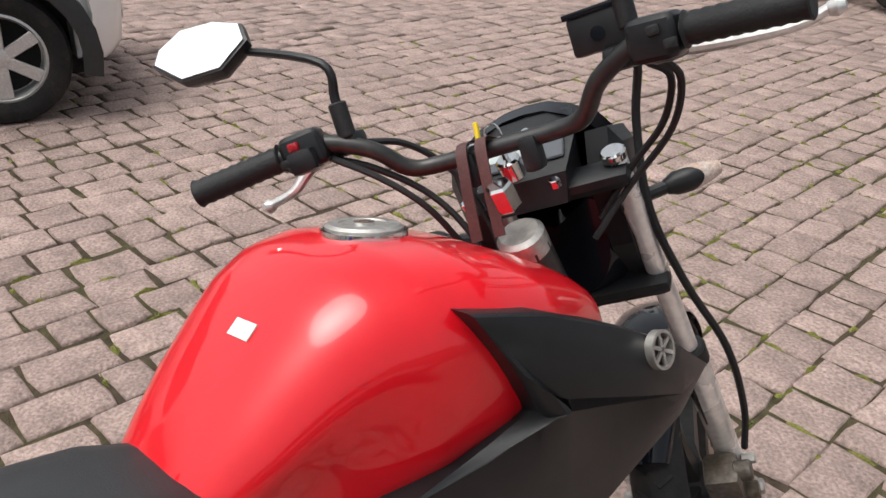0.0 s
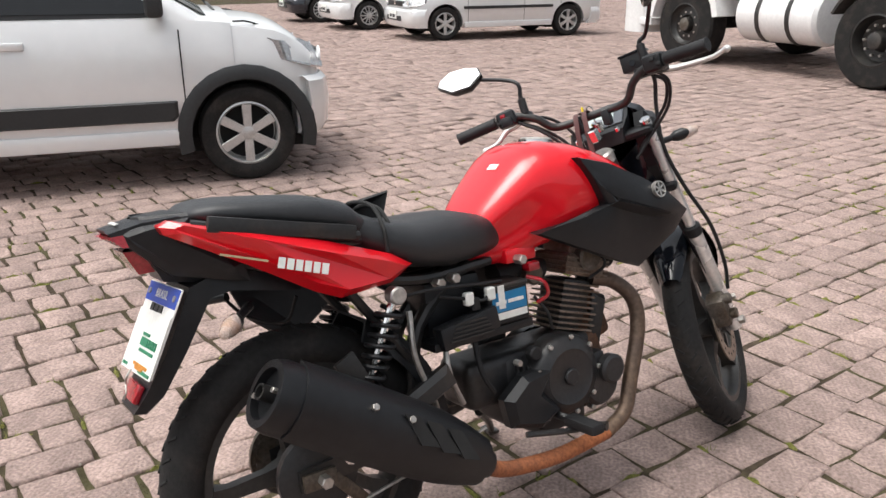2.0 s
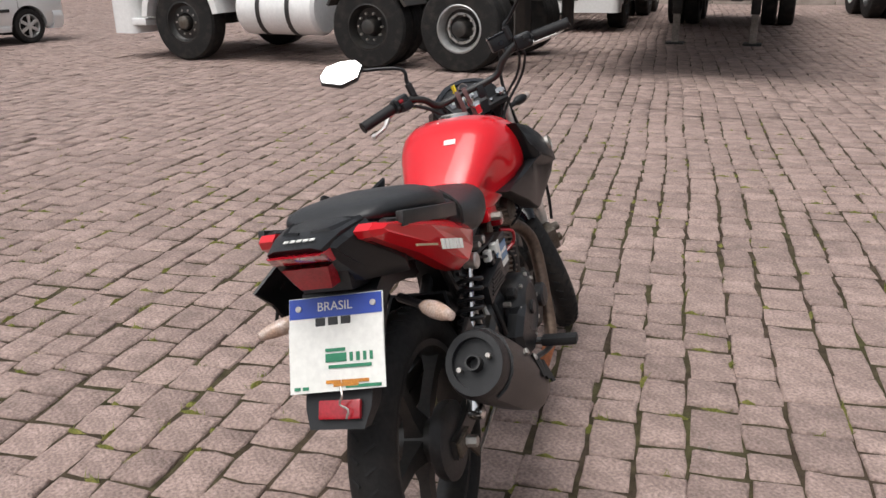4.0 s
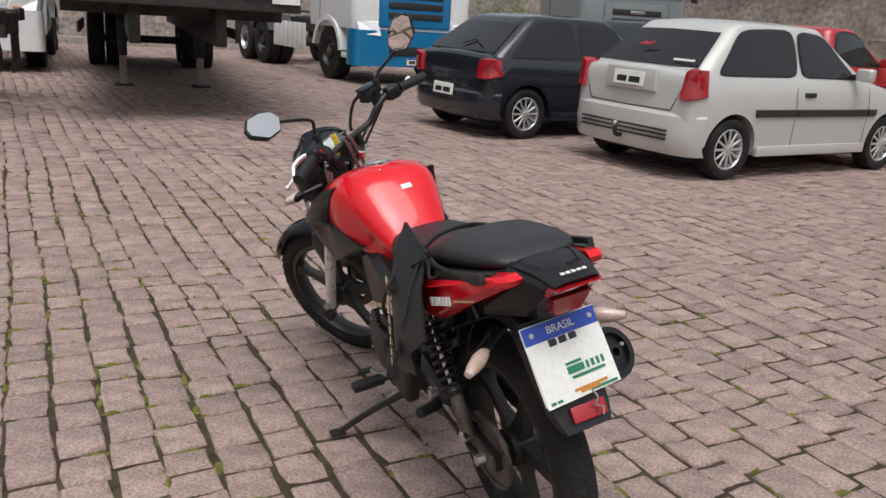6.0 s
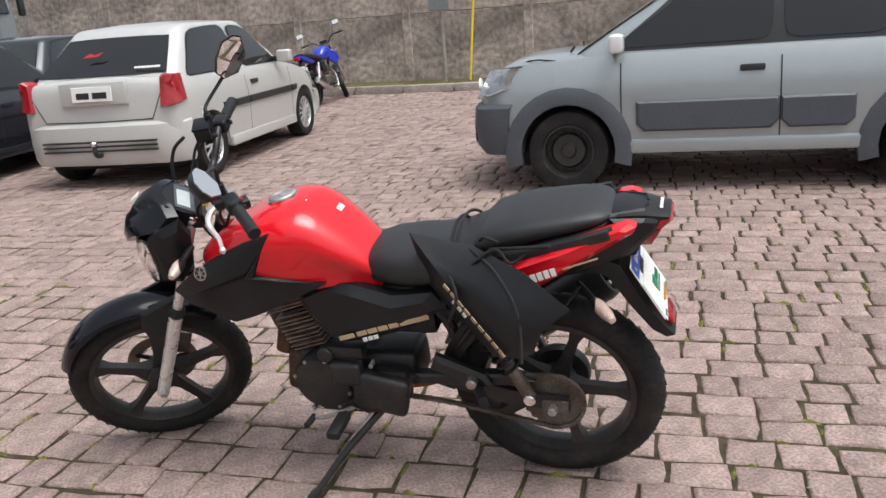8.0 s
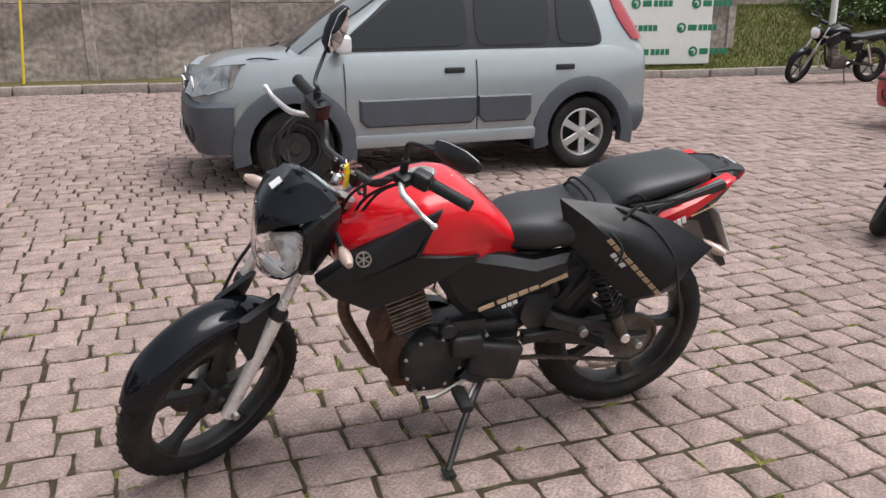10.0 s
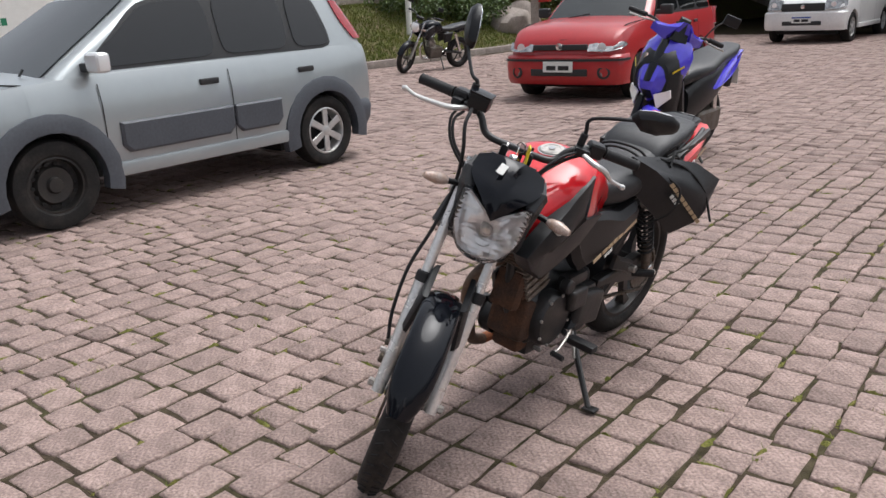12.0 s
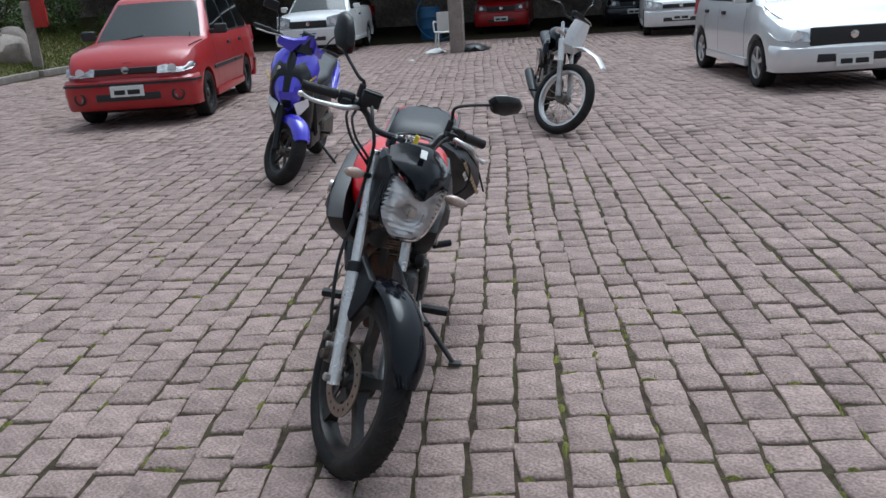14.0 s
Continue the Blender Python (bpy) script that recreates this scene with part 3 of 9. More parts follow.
    def side_sheet(name, quad, s, grow, corner, out, material, th=0.005):
        """A rounded sheet on the side of the greenhouse; quad runs (y, v): front low, front high, rear high, rear low."""
        cy, cv = sum(p[0] for p in quad) / 4, sum(p[1] for p in quad) / 4
        q = [Vector((y + math.copysign(grow, y - cy), (v + math.copysign(grow / tall, v - cv)) * tall)) for y, v in quad]
        ring_ = []
        for k, p in enumerate(q):
            a, b = q[k - 1] - p, q[(k + 1) % 4] - p
            a, b = p + a * min(0.45, corner / a.length), p + b * min(0.45, corner / b.length)
            ring_ += [a, a * 0.36 + p * 0.48 + b * 0.16, a * 0.16 + p * 0.48 + b * 0.36, b]
        z0, z1 = min(p.y for p in ring_), max(p.y for p in ring_)
        rows = []
        for t in (0.0, 0.04, 0.10, 0.2, 0.35, 0.5, 0.65, 0.8, 0.90, 0.96, 1.0):
            z = z0 + 0.0005 + (z1 - z0 - 0.001) * t
            hits = []
            for a, b in zip(ring_, ring_[1:] + ring_[:1]):
                if (a.y - z) * (b.y - z) <= 0 and abs(a.y - b.y) > 1e-7:
                    hits.append(a.x + (b.x - a.x) * (z - a.y) / (b.y - a.y))
            f_, b_ = max(hits), min(hits)
            rows.append([side_pt(f_ + (b_ - f_) * u, z / tall, s, out) for u in (0, 0.25, 0.5, 0.75, 1)])
        sheet = loft(rows, caps=False, closed=False)
        bmesh.ops.recalc_face_normals(sheet, faces=sheet.faces)
        bmesh.ops.solidify(sheet, geom=list(sheet.faces), thickness=th)
        return part(name, sheet, material, c)

    edges = [None] + list(spec["pillars"]) + [None]
    rear_gap = g("c_pillar", 0.20)
    for s in (1, -1):
        quads = []
        for k, (a, b) in enumerate(zip(edges, edges[1:])):
            f0, f1 = (yf(lo) - 0.20, yf(hi) - 0.13) if a is None else (a - 0.035, a - 0.035)
            b0, b1 = (yr(lo) + rear_gap, yr(hi) + rear_gap * 0.8) if b is None else (b + 0.035, b + 0.035)
            quads.append([(f0, lo), (f1, hi), (b1, hi), (b0, lo)])
        if g("trim", True):
            side_sheet("window_trim", [quads[0][0], quads[0][1], quads[-1][2], quads[-1][3]], s, 0.028, 0.13, 0.003, g("trim_mat", CLADDING_DARK), 0.004)
        for k, q in enumerate(quads):
            if not g("trim", True):
                side_sheet("window_seal", q, s, 0.014, 0.12, 0.003, CLADDING_DARK, 0.004)
            side_sheet("window", q, s, 0.0, 0.10, 0.009, tint, 0.004)

    def end_glass(name, v0, v1, front, material):
        rows = [[(x * (width_at(v) - 0.075), (yf(v) if front else yr(v)) + (0.004 if front else -0.004) + (0.03 if front else -0.02) * (1 - x * x), height_at(v, yf(v) if front else yr(v)) + (0.012 * v * (1 - x * x))) for x in (-1, -0.6, 0, 0.6, 1)] for v in (v0, (v0 * 2 + v1) / 3, (v0 + v1 * 2) / 3, v1)]
        gm = loft(rows, caps=False, closed=False)
        bmesh.ops.recalc_face_normals(gm, faces=gm.faces)
        bmesh.ops.solidify(gm, geom=list(gm.faces), thickness=0.006)
        return part(name, gm, material, c)

    ws = end_glass("windscreen", 0.04, 0.93, True, g("screen", TINT_PALE))
    for s in (1, -1):
        part("wiper", tube([(s * 0.45 - 0.1, yf(0.02) + 0.05, belt - 0.01), (s * 0.30 - 0.25, yf(0.06) + 0.05, belt + 0.03)], 0.009, 6), CLADDING_DARK, ws)
    end_glass("rear_window", g("rear_low", 0.2), 0.90, False, tint)
    # bumpers
    bm_ = g("bumper", paint)
    for yy, d in ((F, 1), (R, -1)):
        rg = []
        reach = min(0.30, abs(yy) - wb / 2 - r * 1.16 - 0.015)
        for k, (f, dy) in enumerate(((0.80, -reach), (0.985, -reach + 0.02), (0.965, -0.10), (0.90, -0.035), (0.72, 0.02), (0.36, 0.038), (0.0, 0.045), (-0.36, 0.038), (-0.72, 0.02), (-0.90, -0.035), (-0.965, -0.10), (-0.985, -reach + 0.02), (-0.80, -reach))):
            z0, z1 = low + 0.02, nose - 0.09 if d > 0 else g("rear_bumper_top", 0.52)
            x, y = f * W, yy + d * dy
            rg.append([(x, y - d * 0.03, z0), (x * 1.01, y + d * 0.01, z0 + 0.06), (x * 1.015, y + d * 0.025, (z0 + z1) / 2 + 0.03), (x * 1.01, y + d * 0.012, z1 - 0.03), (x * 0.985, y - d * 0.02, z1), (x * 0.9, y - d * 0.06, z1 - 0.02), (x * 0.9, y - d * 0.06, z0)])
        part("bumper", loft(rg), bm_, c)
        if g("strip"):
            zs = z1 - 0.075
            part("bumper_strip", loft([[(q[2][0] * 1.004, q[2][1] - d * 0.03, zs), (q[2][0] * 1.010, q[2][1] + d * 0.006, zs), (q[2][0] * 1.010, q[2][1] + d * 0.006, zs + 0.028), (q[2][0] * 1.004, q[2][1] - d * 0.03, zs + 0.028)] for q in rg]), CLADDING_DARK, c)
    # grille, lamps, plates
    if g("face", True):
        gw = g("grille_w", 0.5) * W
        part("grille", box(gw * 2, 0.05, g("grille_h", 0.09), (0, F + 0.0, nose + 0.0), bevel=0.012), CLADDING_DARK, c)
        part("lower_grille", box(W * 0.95, 0.04, 0.09, (0, F + 0.045, low + 0.17), bevel=0.012), CLADDING_DARK, c)
        for s in (1, -1):
            x1, x0 = s * W * 0.93, s * gw * 1.04
            z0, z1 = nose - 0.05, nose + g("lamp_h", 0.10)
            lb, lr = g("lamp_back", 0.34), g("lamp_rise", 0.045)
            pts = [(x0, F + 0.024, z0), (x1 * 0.86, F - 0.012, z0 - 0.005), (x1 * 1.0, F - 0.10, z0 + 0.02), (x1 * 1.04, F - 0.25, z0 + 0.065), (x1 * 1.035, F - lb + 0.06, z1 + lr * 0.6), (x1 * 1.01, F - lb, z1 + lr), (x1 * 0.92, F - lb * 0.62, z1 + lr * 0.75), (x1 * 0.84, F - 0.13, z1 + 0.022), (x0, F - 0.045, z1 - 0.02)]
            hl = part("headlight", loft([[(p[0] * 0.96, p[1] - 0.06, p[2]) for p in pts], pts, [(p[0] * 0.985, p[1] + 0.016, p[2] * 0.94 + (z0 + z1) * 0.03) for p in pts]]), HEADLIGHT, c, "clear headlight", angle=30)
            part("lamp_bowl", lathe([(0.0, -0.01), (0.045, 0.0), (0.055, 0.012), (0, 0.016)], 16, pose(x0 * 0.55 + x1 * 0.45, F - 0.015, (z0 + z1) / 2 - 0.005, 0, 0, 90)), REFLECTOR, hl)
            if g("fog"):
                fl = part("fog_lamp", lathe([(0.075, 0), (0.08, 0.02), (0.055, 0.03), (0.05, 0.01), (0, 0.012)], 20, pose(s * W * 0.72, F + 0.015, low + 0.17, 0, 0, 90 - s * 14)), CLADDING_DARK, c)
                part("fog_glass", lathe([(0.05, 0.0), (0.045, 0.018), (0, 0.022)], 16, pose(s * W * 0.72, F + 0.015, low + 0.17, 0, 0, 90 - s * 14)), HEADLIGHT, fl)
        for k in range(g("slats", 0)):
            part("grille_slat", box(0.022, 0.02, g("grille_h", 0.09) * 0.9, ((k - (g("slats", 0) - 1) / 2) * 0.09, F + 0.028, nose), bevel=0.005, seg=1), CHROME, c)
        part("badge", lathe([(0, 0), (0.045, 0), (0.045, 0.008), (0, 0.012)], 20, pose(0, F + 0.026, nose + 0.01, 0, 0, 90)), CHROME, c, "round metal badge")
    if g("rack"):
        for s in (1, -1):
            part("roof_rail", box(0.06, yh * 1.7, 0.045, (s * (wt - 0.06), ym, H + 0.012), bevel=0.018), CLADDING_DARK, c)
    if g("hatch", True):
        for s in (1, -1):
            part("hatch_seam", tube([(s * W * 0.80, R + 0.004, belt - 0.10), (s * W * 0.66, R - 0.006, g("rear_bumper_top", 0.52) + 0.02), (0, R - 0.012, g("rear_bumper_top", 0.52) + 0.01)], 0.0045, 6), DARK_GAP, c)
    for s in (1, -1):
        part("hood_seam", tube([(s * x, y, z) for x, y, z in ((0.0, F - 0.08, nose + 0.085), (W * 0.60, F - 0.14, nose + 0.10), (W * 0.86, F - 0.42, hood + (belt - hood) * 0.25), (W * 0.90, cowl + 0.12, belt - 0.055))], 0.006, 6, 3), DARK_GAP, c)
    for s in (1, -1):
        z0, z1 = g("tail_z", (0.72, belt))
        x1, x0 = s * W * 0.966, s * W * g("tail_in", 0.70)
        pts = [(x0, R - 0.014, z0), (x1 * 0.90, R - 0.008, z0), (x1 * 0.975, R + 0.03, z0 + 0.01), (x1 * 1.015, R + 0.17, z0 + 0.04), (x1 * 0.985, R + 0.14 + g("tail_slope", 0.0), z1), (x1 * 0.965, R + 0.03 + g("tail_slope", 0.0), z1 + 0.005), (x1 * 0.89, R - 0.004 + g("tail_slope", 0.0), z1 + 0.01), (x0 * 1.02, R - 0.0 + g("tail_slope", 0.0), z1 - 0.02)]
        if g("pillar_lamp"):
            # tall lamp wrapped round the rear corner pillar
            rg = []
            for k in range(8):
                v = 0.16 + 0.60 * k / 7
                wv, yv, d = width_at(v), yr(v), 0.05 * math.sin(math.pi * (0.12 + 0.76 * k / 7))
                flat = [(wv + 0.010, yv + 0.11 + d), (wv + 0.008, yv + 0.07), (wv - 0.022, yv + 0.018), (wv - 0.065, yv - 0.008), (wv - 0.09 - d, yv - 0.014), (wv - 0.09 - d, yv + 0.03), (wv - 0.04, yv + 0.11 + d)]
                rg.append([(s * x, y, height_at(v, y)) for x, y in flat])
            part("tail_light", loft(rg), RED_LENS, c, "tall red tail light", angle=40)
            continue
        mid_z = (z0 + z1) / 2
        part("tail_light", loft([[(p[0] * 0.94, p[1] + 0.06, p[2]) for p in pts], [(p[0] + s * 0.010, p[1] - 0.012, p[2]) for p in pts], [(p[0] * 0.985 + s * 0.026, p[1] - 0.026, p[2] * 0.92 + mid_z * 0.08) for p in pts], [(p[0] * 0.5 + s * (W * 0.44 + 0.020), p[1] * 0.5 + (R + 0.02) * 0.5 - 0.030, p[2] * 0.5 + mid_z * 0.5) for p in pts]]), RED_LENS, c, angle=40)
    plate_on(c, facing((0, F + 0.072, g("plate_z", 0.42)), (0, 1, 0.05)), blue=g("blue_plate", False))
    plate_on(c, facing((0, R - g("rear_plate_out", 0.035), g("rear_plate_z", 0.72)), (0, -1, 0.08)), blue=False)
    # doors: seams, handles; sills, mouldings, mirrors
    for s in (1, -1):
        for y in spec["doors"]:
            part("door_seam", loft([[(s * W * 0.99, y - 0.004, low + 0.1), (s * (W + 0.0035), y - 0.004, low + 0.35), (s * (W + 0.003), y - 0.004, low + 0.5), (s * W * 0.972, y - 0.004, belt - 0.09)],
                                    [(s * W * 0.99, y + 0.004, low + 0.1), (s * (W + 0.0035), y + 0.004, low + 0.35), (s * (W + 0.003), y + 0.004, low + 0.5), (s * W * 0.972, y + 0.004, belt - 0.09)]], closed=False, caps=False), DARK_GAP, c)
        for y in spec["handles"]:
            part("door_handle", box(0.03, 0.16, 0.045, (s * W * 0.985, y, belt - 0.16), bevel=0.012), g("handle", CLADDING_DARK), c)
        part("sill", box(0.06, wb - 2.5 * r, 0.10, (s * (W - 0.02), 0, low + 0.06), bevel=0.02), g("sill", paint), c)
        if g("moulding"):
            z, h, mt, grow = g("moulding")
            y1, y0 = wb / 2 - r - 0.15 + grow / 2, -wb / 2 + r + 0.15 - grow / 2
            stops = [y1] + [y for y in spec["doors"] if y0 + 0.1 < y < y1 - 0.1] + [y0]
            for a, b in zip(stops, stops[1:]):
                slant = min(0.06, h * 0.25)
                o = [(a - 0.006 - slant, z - h / 2), (a - 0.006, z - h / 4), (a - 0.006, z + h / 2), (b + 0.006, z + h / 2), (b + 0.006, z - h / 4), (b + 0.006 + slant, z - h / 2)]
                part("side_moulding", loft([[(s * (W - 0.02), y, q) for y, q in o], [(s * (W + 0.008), y, q) for y, q in o], [(s * (W + 0.020), y * 0.96 + (a + b) * 0.02, q * 0.86 + z * 0.14) for y, q in o]]), mt, c, angle=25)
        mir = part("wing_mirror", box(0.17, 0.10, 0.13, (s * (W + 0.07), cowl - 0.32, belt + 0.05), bevel=0.035, seg=3), g("mirror", paint), c)
        part("mirror_arm", box(0.10, 0.06, 0.06, (s * (W - 0.04), cowl - 0.30, belt + 0.02), bevel=0.015), CLADDING_DARK, mir)
        # flared arches
        if g("flare"):
            mt, wide = g("flare")
            for y in (wb / 2, -wb / 2):
                rg = []
                for k in range(15):
                    a = radians(-14 + 208 * k / 14)
                    ca, sa = math.cos(a), math.sin(a)
                    i, o = r * 1.15, r * 1.15 + wide
                    rg.append([(s * (W - 0.06), y + i * ca, r + i * sa), (s * (W + 0.022), y + i * ca, r + i * sa), (s * (W + 0.024), y + (i * 0.4 + o * 0.6) * ca, r + (i * 0.4 + o * 0.6) * sa), (s * (W + 0.006), y + o * ca, r + o * sa), (s * (W - 0.06), y + o * ca, r + o * sa)])
                part("arch_flare", loft(rg), mt, c)
        st_f, st_r = g("wheels", ("six", "six"))
        wheel(c, s * (W - 0.10), wb / 2, r, 0.185, s, st_f, g("steer", 0.0), g("rim", RIM))
        wheel(c, s * (W - 0.10), -wb / 2, r, 0.185, s, st_r, 0.0, g("rim", RIM))
    if g("wiper", True):
        part("rear_wiper", tube([(0, yr(0.3) - 0.03, belt + 0.12), (0.16, yr(0.42) - 0.02, belt + 0.17), (0.34, yr(0.3) - 0.02, belt + 0.13)], 0.008, 6), CLADDING_DARK, c)
    return c


def car_at(fw, rw, side, width):
    """The pose of a car from the ground points under the faces of two wheels on its side (+1 right)."""
    f, q = Vector((*fw, 0)), Vector((*rw, 0))
    h = (f - q).normalized()
    right = Vector((h.y, -h.x, 0))
    mid = (f + q) / 2 - right * side * (width / 2 - 0.03)
    return Matrix.Translation(mid) @ Matrix((right, h, Vector((0, 0, 1)))).transposed().to_4x4()


HATCH = dict(wb=2.40, front=1.86, rear=-1.86, width=1.63, height=1.45, belt=0.96, hood=0.80, cowl=0.86, roof_front=0.22, roof_rear=-1.42, tail=-1.82, paint=SILVER,
             pillars=(-0.42,), doors=(0.66, -0.45, ), handles=(-0.28,), wheels=("multi", "multi"))

car("grey_hatchback", "grey-blue hatchback with plastic cladding and a black steel front wheel", car_at((3.69, 0.80), (3.92, -1.55), -1, 1.66),
          dict(HATCH, wb=2.36, front=1.87, rear=-1.80, width=1.66, height=1.56, belt=0.99, hood=0.93, nose=0.74, cowl=1.14, roof_front=0.30, roof_rear=-1.50, tail=-1.80, fog=True, slats=5, rack=True, paint=GREY_BLUE, low=0.26,
               pillars=(-0.22, -0.92), c_pillar=0.42, doors=(0.80, -0.24), handles=(-0.06, -1.0), wheels=("steel", "six"), bumper=CLADDING, flare=(CLADDING, 0.12), moulding=(0.53, 0.21, CLADDING, -0.06),
               wheel_r=0.295, pillar_lamp=True, glass_high=0.83, grille_w=0.42, lamp_h=0.13, mirror=SILVER, handle=CLADDING_DARK))
palio = car("silver_hatchback", "dusty silver two-door hatchback with tow hitch and dark rear window", car_at((6.65, 4.77), (4.29, 4.37), 1, 1.62),
            dict(HATCH, wb=2.41, front=1.80, rear=-1.76, width=1.63, height=1.45, belt=0.95, paint=SILVER_WARM, tail_z=(0.72, 0.99), tail_in=0.78, tail_slope=0.02, rear_plate_z=0.86, moulding=(0.62, 0.07, CLADDING_DARK, 0.35),
                 pillars=(-0.30,), doors=(0.80, -0.36), handles=(-0.16,), wheels=("multi", "multi"), tail=-1.70, roof_rear=-1.16, roof_w=0.70, trim=False, wiper=False, rear_bumper_top=0.60, rear_low=0.22))
car("dark_hatchback", "dark blue-grey hatchback with silver multi-spoke wheels and red tail lights", car_at((5.72, 7.22), (3.37, 6.72), 1, 1.63),
          dict(HATCH, wb=2.40, front=1.80, rear=-1.74, width=1.63, height=1.40, tail=-1.70, roof_rear=-1.12, roof_w=0.70, belt=0.90, paint=DARK_CAR, tail_z=(0.66, 0.88), tail_in=0.70, rear_plate_z=0.50, rear_plate_out=0.075, pillars=(-0.42,), doors=(0.78, -0.45), handles=(-0.28,)))
car("silver_crossover", "silver compact crossover with black wheel arch cladding and door moulding", car_at((-3.60, 0.91), (-4.06, -1.47), 1, 1.62),
           dict(HATCH, wb=2.43, front=1.72, rear=-1.78, width=1.62, height=1.50, belt=1.02, hood=0.93, nose=0.72, paint=SILVER, flare=(CLADDING_DARK, 0.085), bumper=SILVER, low=0.24, moulding=(0.46, 0.12, CLADDING_DARK, 0.1),
                pillars=(-0.25, -1.05), doors=(0.86, -0.25, -1.05), handles=(-0.05, -1.0), wheels=("six", "six"), wheel_r=0.295, cowl=1.06, roof_front=0.3, mirror=CLADDING_DARK, sill=SILVER, handle=SILVER))


# ---- the red motorcycle on its side stand ----
STANDING = Matrix.Translation((0.02, -0.012, 0)) @ pose(0, 0, 0, 0, -11.5, 4.2) @ Matrix.Scale(0.972, 4)
BIKE = thing("red_motorcycle", "red and black street motorcycle leaning on its side stand", "motorcycle", STANDING)
HEAD = Vector((0, 0.955, 0.98))
STEM = Vector((0, -math.sin(radians(26)), math.cos(radians(26))))
TURN = Matrix.Rotation(radians(33.2), 4, STEM)
SMALL = Matrix.Translation((-0.003, -0.004, -0.026)) @ Matrix.Scale(0.965, 4)
STEER = SMALL @ Matrix.Translation(HEAD + Vector((0, 0.004, 0))) @ TURN @ Matrix.Translation(-HEAD)
PIVOT = SMALL @ HEAD
LOWER = Matrix.Translation(PIVOT + Vector((0.006, 0.052, -0.004))) @ TURN @ Matrix.Translation(-PIVOT)


def bp(name, bm, material, label="", parent=BIKE, steer=False, **kw):
    """A part of the motorcycle; steer: it turns with the handlebar."""
    return part(name, moved(bm, STEER if steer is True else steer) if steer else bm, material, parent, label, **kw)


def spline(table, y):
    t = np.array(table, float)
    return float(np.interp(y, t[:, 0], t[:, 1]))


def both(points):
    return points, mirror_x(points)


# tank: ridge line, half width and lower edge along y
TOP = [(0.455, 0.765), (0.48, 0.808), (0.52, 0.855), (0.56, 0.894), (0.60, 0.930), (0.64, 0.963), (0.68, 0.982), (0.73, 0.986), (0.80, 0.974), (0.88, 0.944), (0.96, 0.904), (1.03, 0.858)]
WIDE = [(0.455, 0.070), (0.50, 0.096), (0.56, 0.124), (0.64, 0.150), (0.72, 0.170), (0.80, 0.178), (0.88, 0.172), (0.94, 0.154), (0.99, 0.135), (1.03, 0.100)]
FOOT = [(0.455, 0.735), (0.50, 0.695), (0.577, 0.695), (0.70, 0.72), (0.857, 0.748), (0.95, 0.742), (1.03, 0.745)]
LEAN = -0.016


def tank():
    rings = []
    for k in range(45):
        y = 0.455 + 0.575 * k / 44
        zt, w, zb = spline(TOP, y), spline(WIDE, y), spline(FOOT, y)
        pinch = 0.026 * math.exp(-((y - 0.57) / 0.10) ** 2)
        crest = 0.62 + 0.10 * max(0.0, min(1.0, (y - 0.55) / 0.25))
        half = []
        for n in range(23):
            a = math.pi * (n / 22)
            cx, cz = math.sin(a), math.cos(a)
            x = w * abs(cx) ** crest
            z = (zt + zb) / 2 + (zt - zb) / 2 * (abs(cz) ** 0.66) * (1 if cz > 0 else -1)
            v = (z - zb) / (zt - zb)
            x -= pinch * max(0.0, 1 - abs(v - 0.36) / 0.30) ** 0.7
            half.append((x, y, z))
        rings.append([(x + LEAN, yy, z) for x, yy, z in half] + [(-x + LEAN, yy, z) for x, yy, z in half[-2:0:-1]])
    return loft(rings)


bp("fuel_tank", moved(tank(), SMALL), RED, "glossy red fuel tank", angle=60)
TANK_SLOPE = SMALL @ Matrix.Translation((LEAN, 0.770, 0.9815)) @ pose(0, 0, 0, -9, 0, 0)
cap = bp("filler_cap", moved(lathe([(0.042, 0), (0.042, 0.005), (0.038, 0.008), (0.028, 0.008), (0.027, 0.0065), (0, 0.0065)], 32, pose(0, 0, 0, 0, -90, 0)), TANK_SLOPE), ALU, "pale flat filler cap")
part("keyhole", moved(lathe([(0.012, 0), (0.012, 0.010), (0, 0.010)], 14, pose(0, 0, 0, 0, -90, 0)), TANK_SLOPE), CHROME, cap)
bp("cap_ring", moved(lathe([(0.047, -0.004), (0.047, 0.0025), (0.043, 0.003), (0.043, -0.004)], 32, pose(0, 0, 0, 0, -90, 0), closed=True), TANK_SLOPE), CHROME)
bp("sticker", moved(box(0.034, 0.018, 0.0015, m=pose(0, 0, 0, 38.5, 0, 4), at=(0.010, 0.604, 0.9345)), SMALL), PAPER, "small white paper label")
bp("caution_sticker", moved(box(0.046, 0.007, 0.004, m=pose(0, 0, 0, 24, -14, 8), at=(-0.060, 0.678, 0.974)), SMALL), PAPER)

# shrouds: satin black side wings with a ridge, outside the tank
SHROUD = [(0.158, 0.718, 0.880), (0.171, 0.80, 0.856), (0.179, 0.90, 0.808), (0.180, 0.985, 0.760), (0.170, 1.062, 0.702), (0.162, 1.020, 0.650), (0.148, 0.960, 0.610), (0.136, 0.912, 0.575),
          (0.144, 0.835, 0.603), (0.152, 0.735, 0.648), (0.140, 0.590, 0.716), (0.160, 0.700, 0.732), (0.177, 0.782, 0.756), (0.172, 0.752, 0.818)]


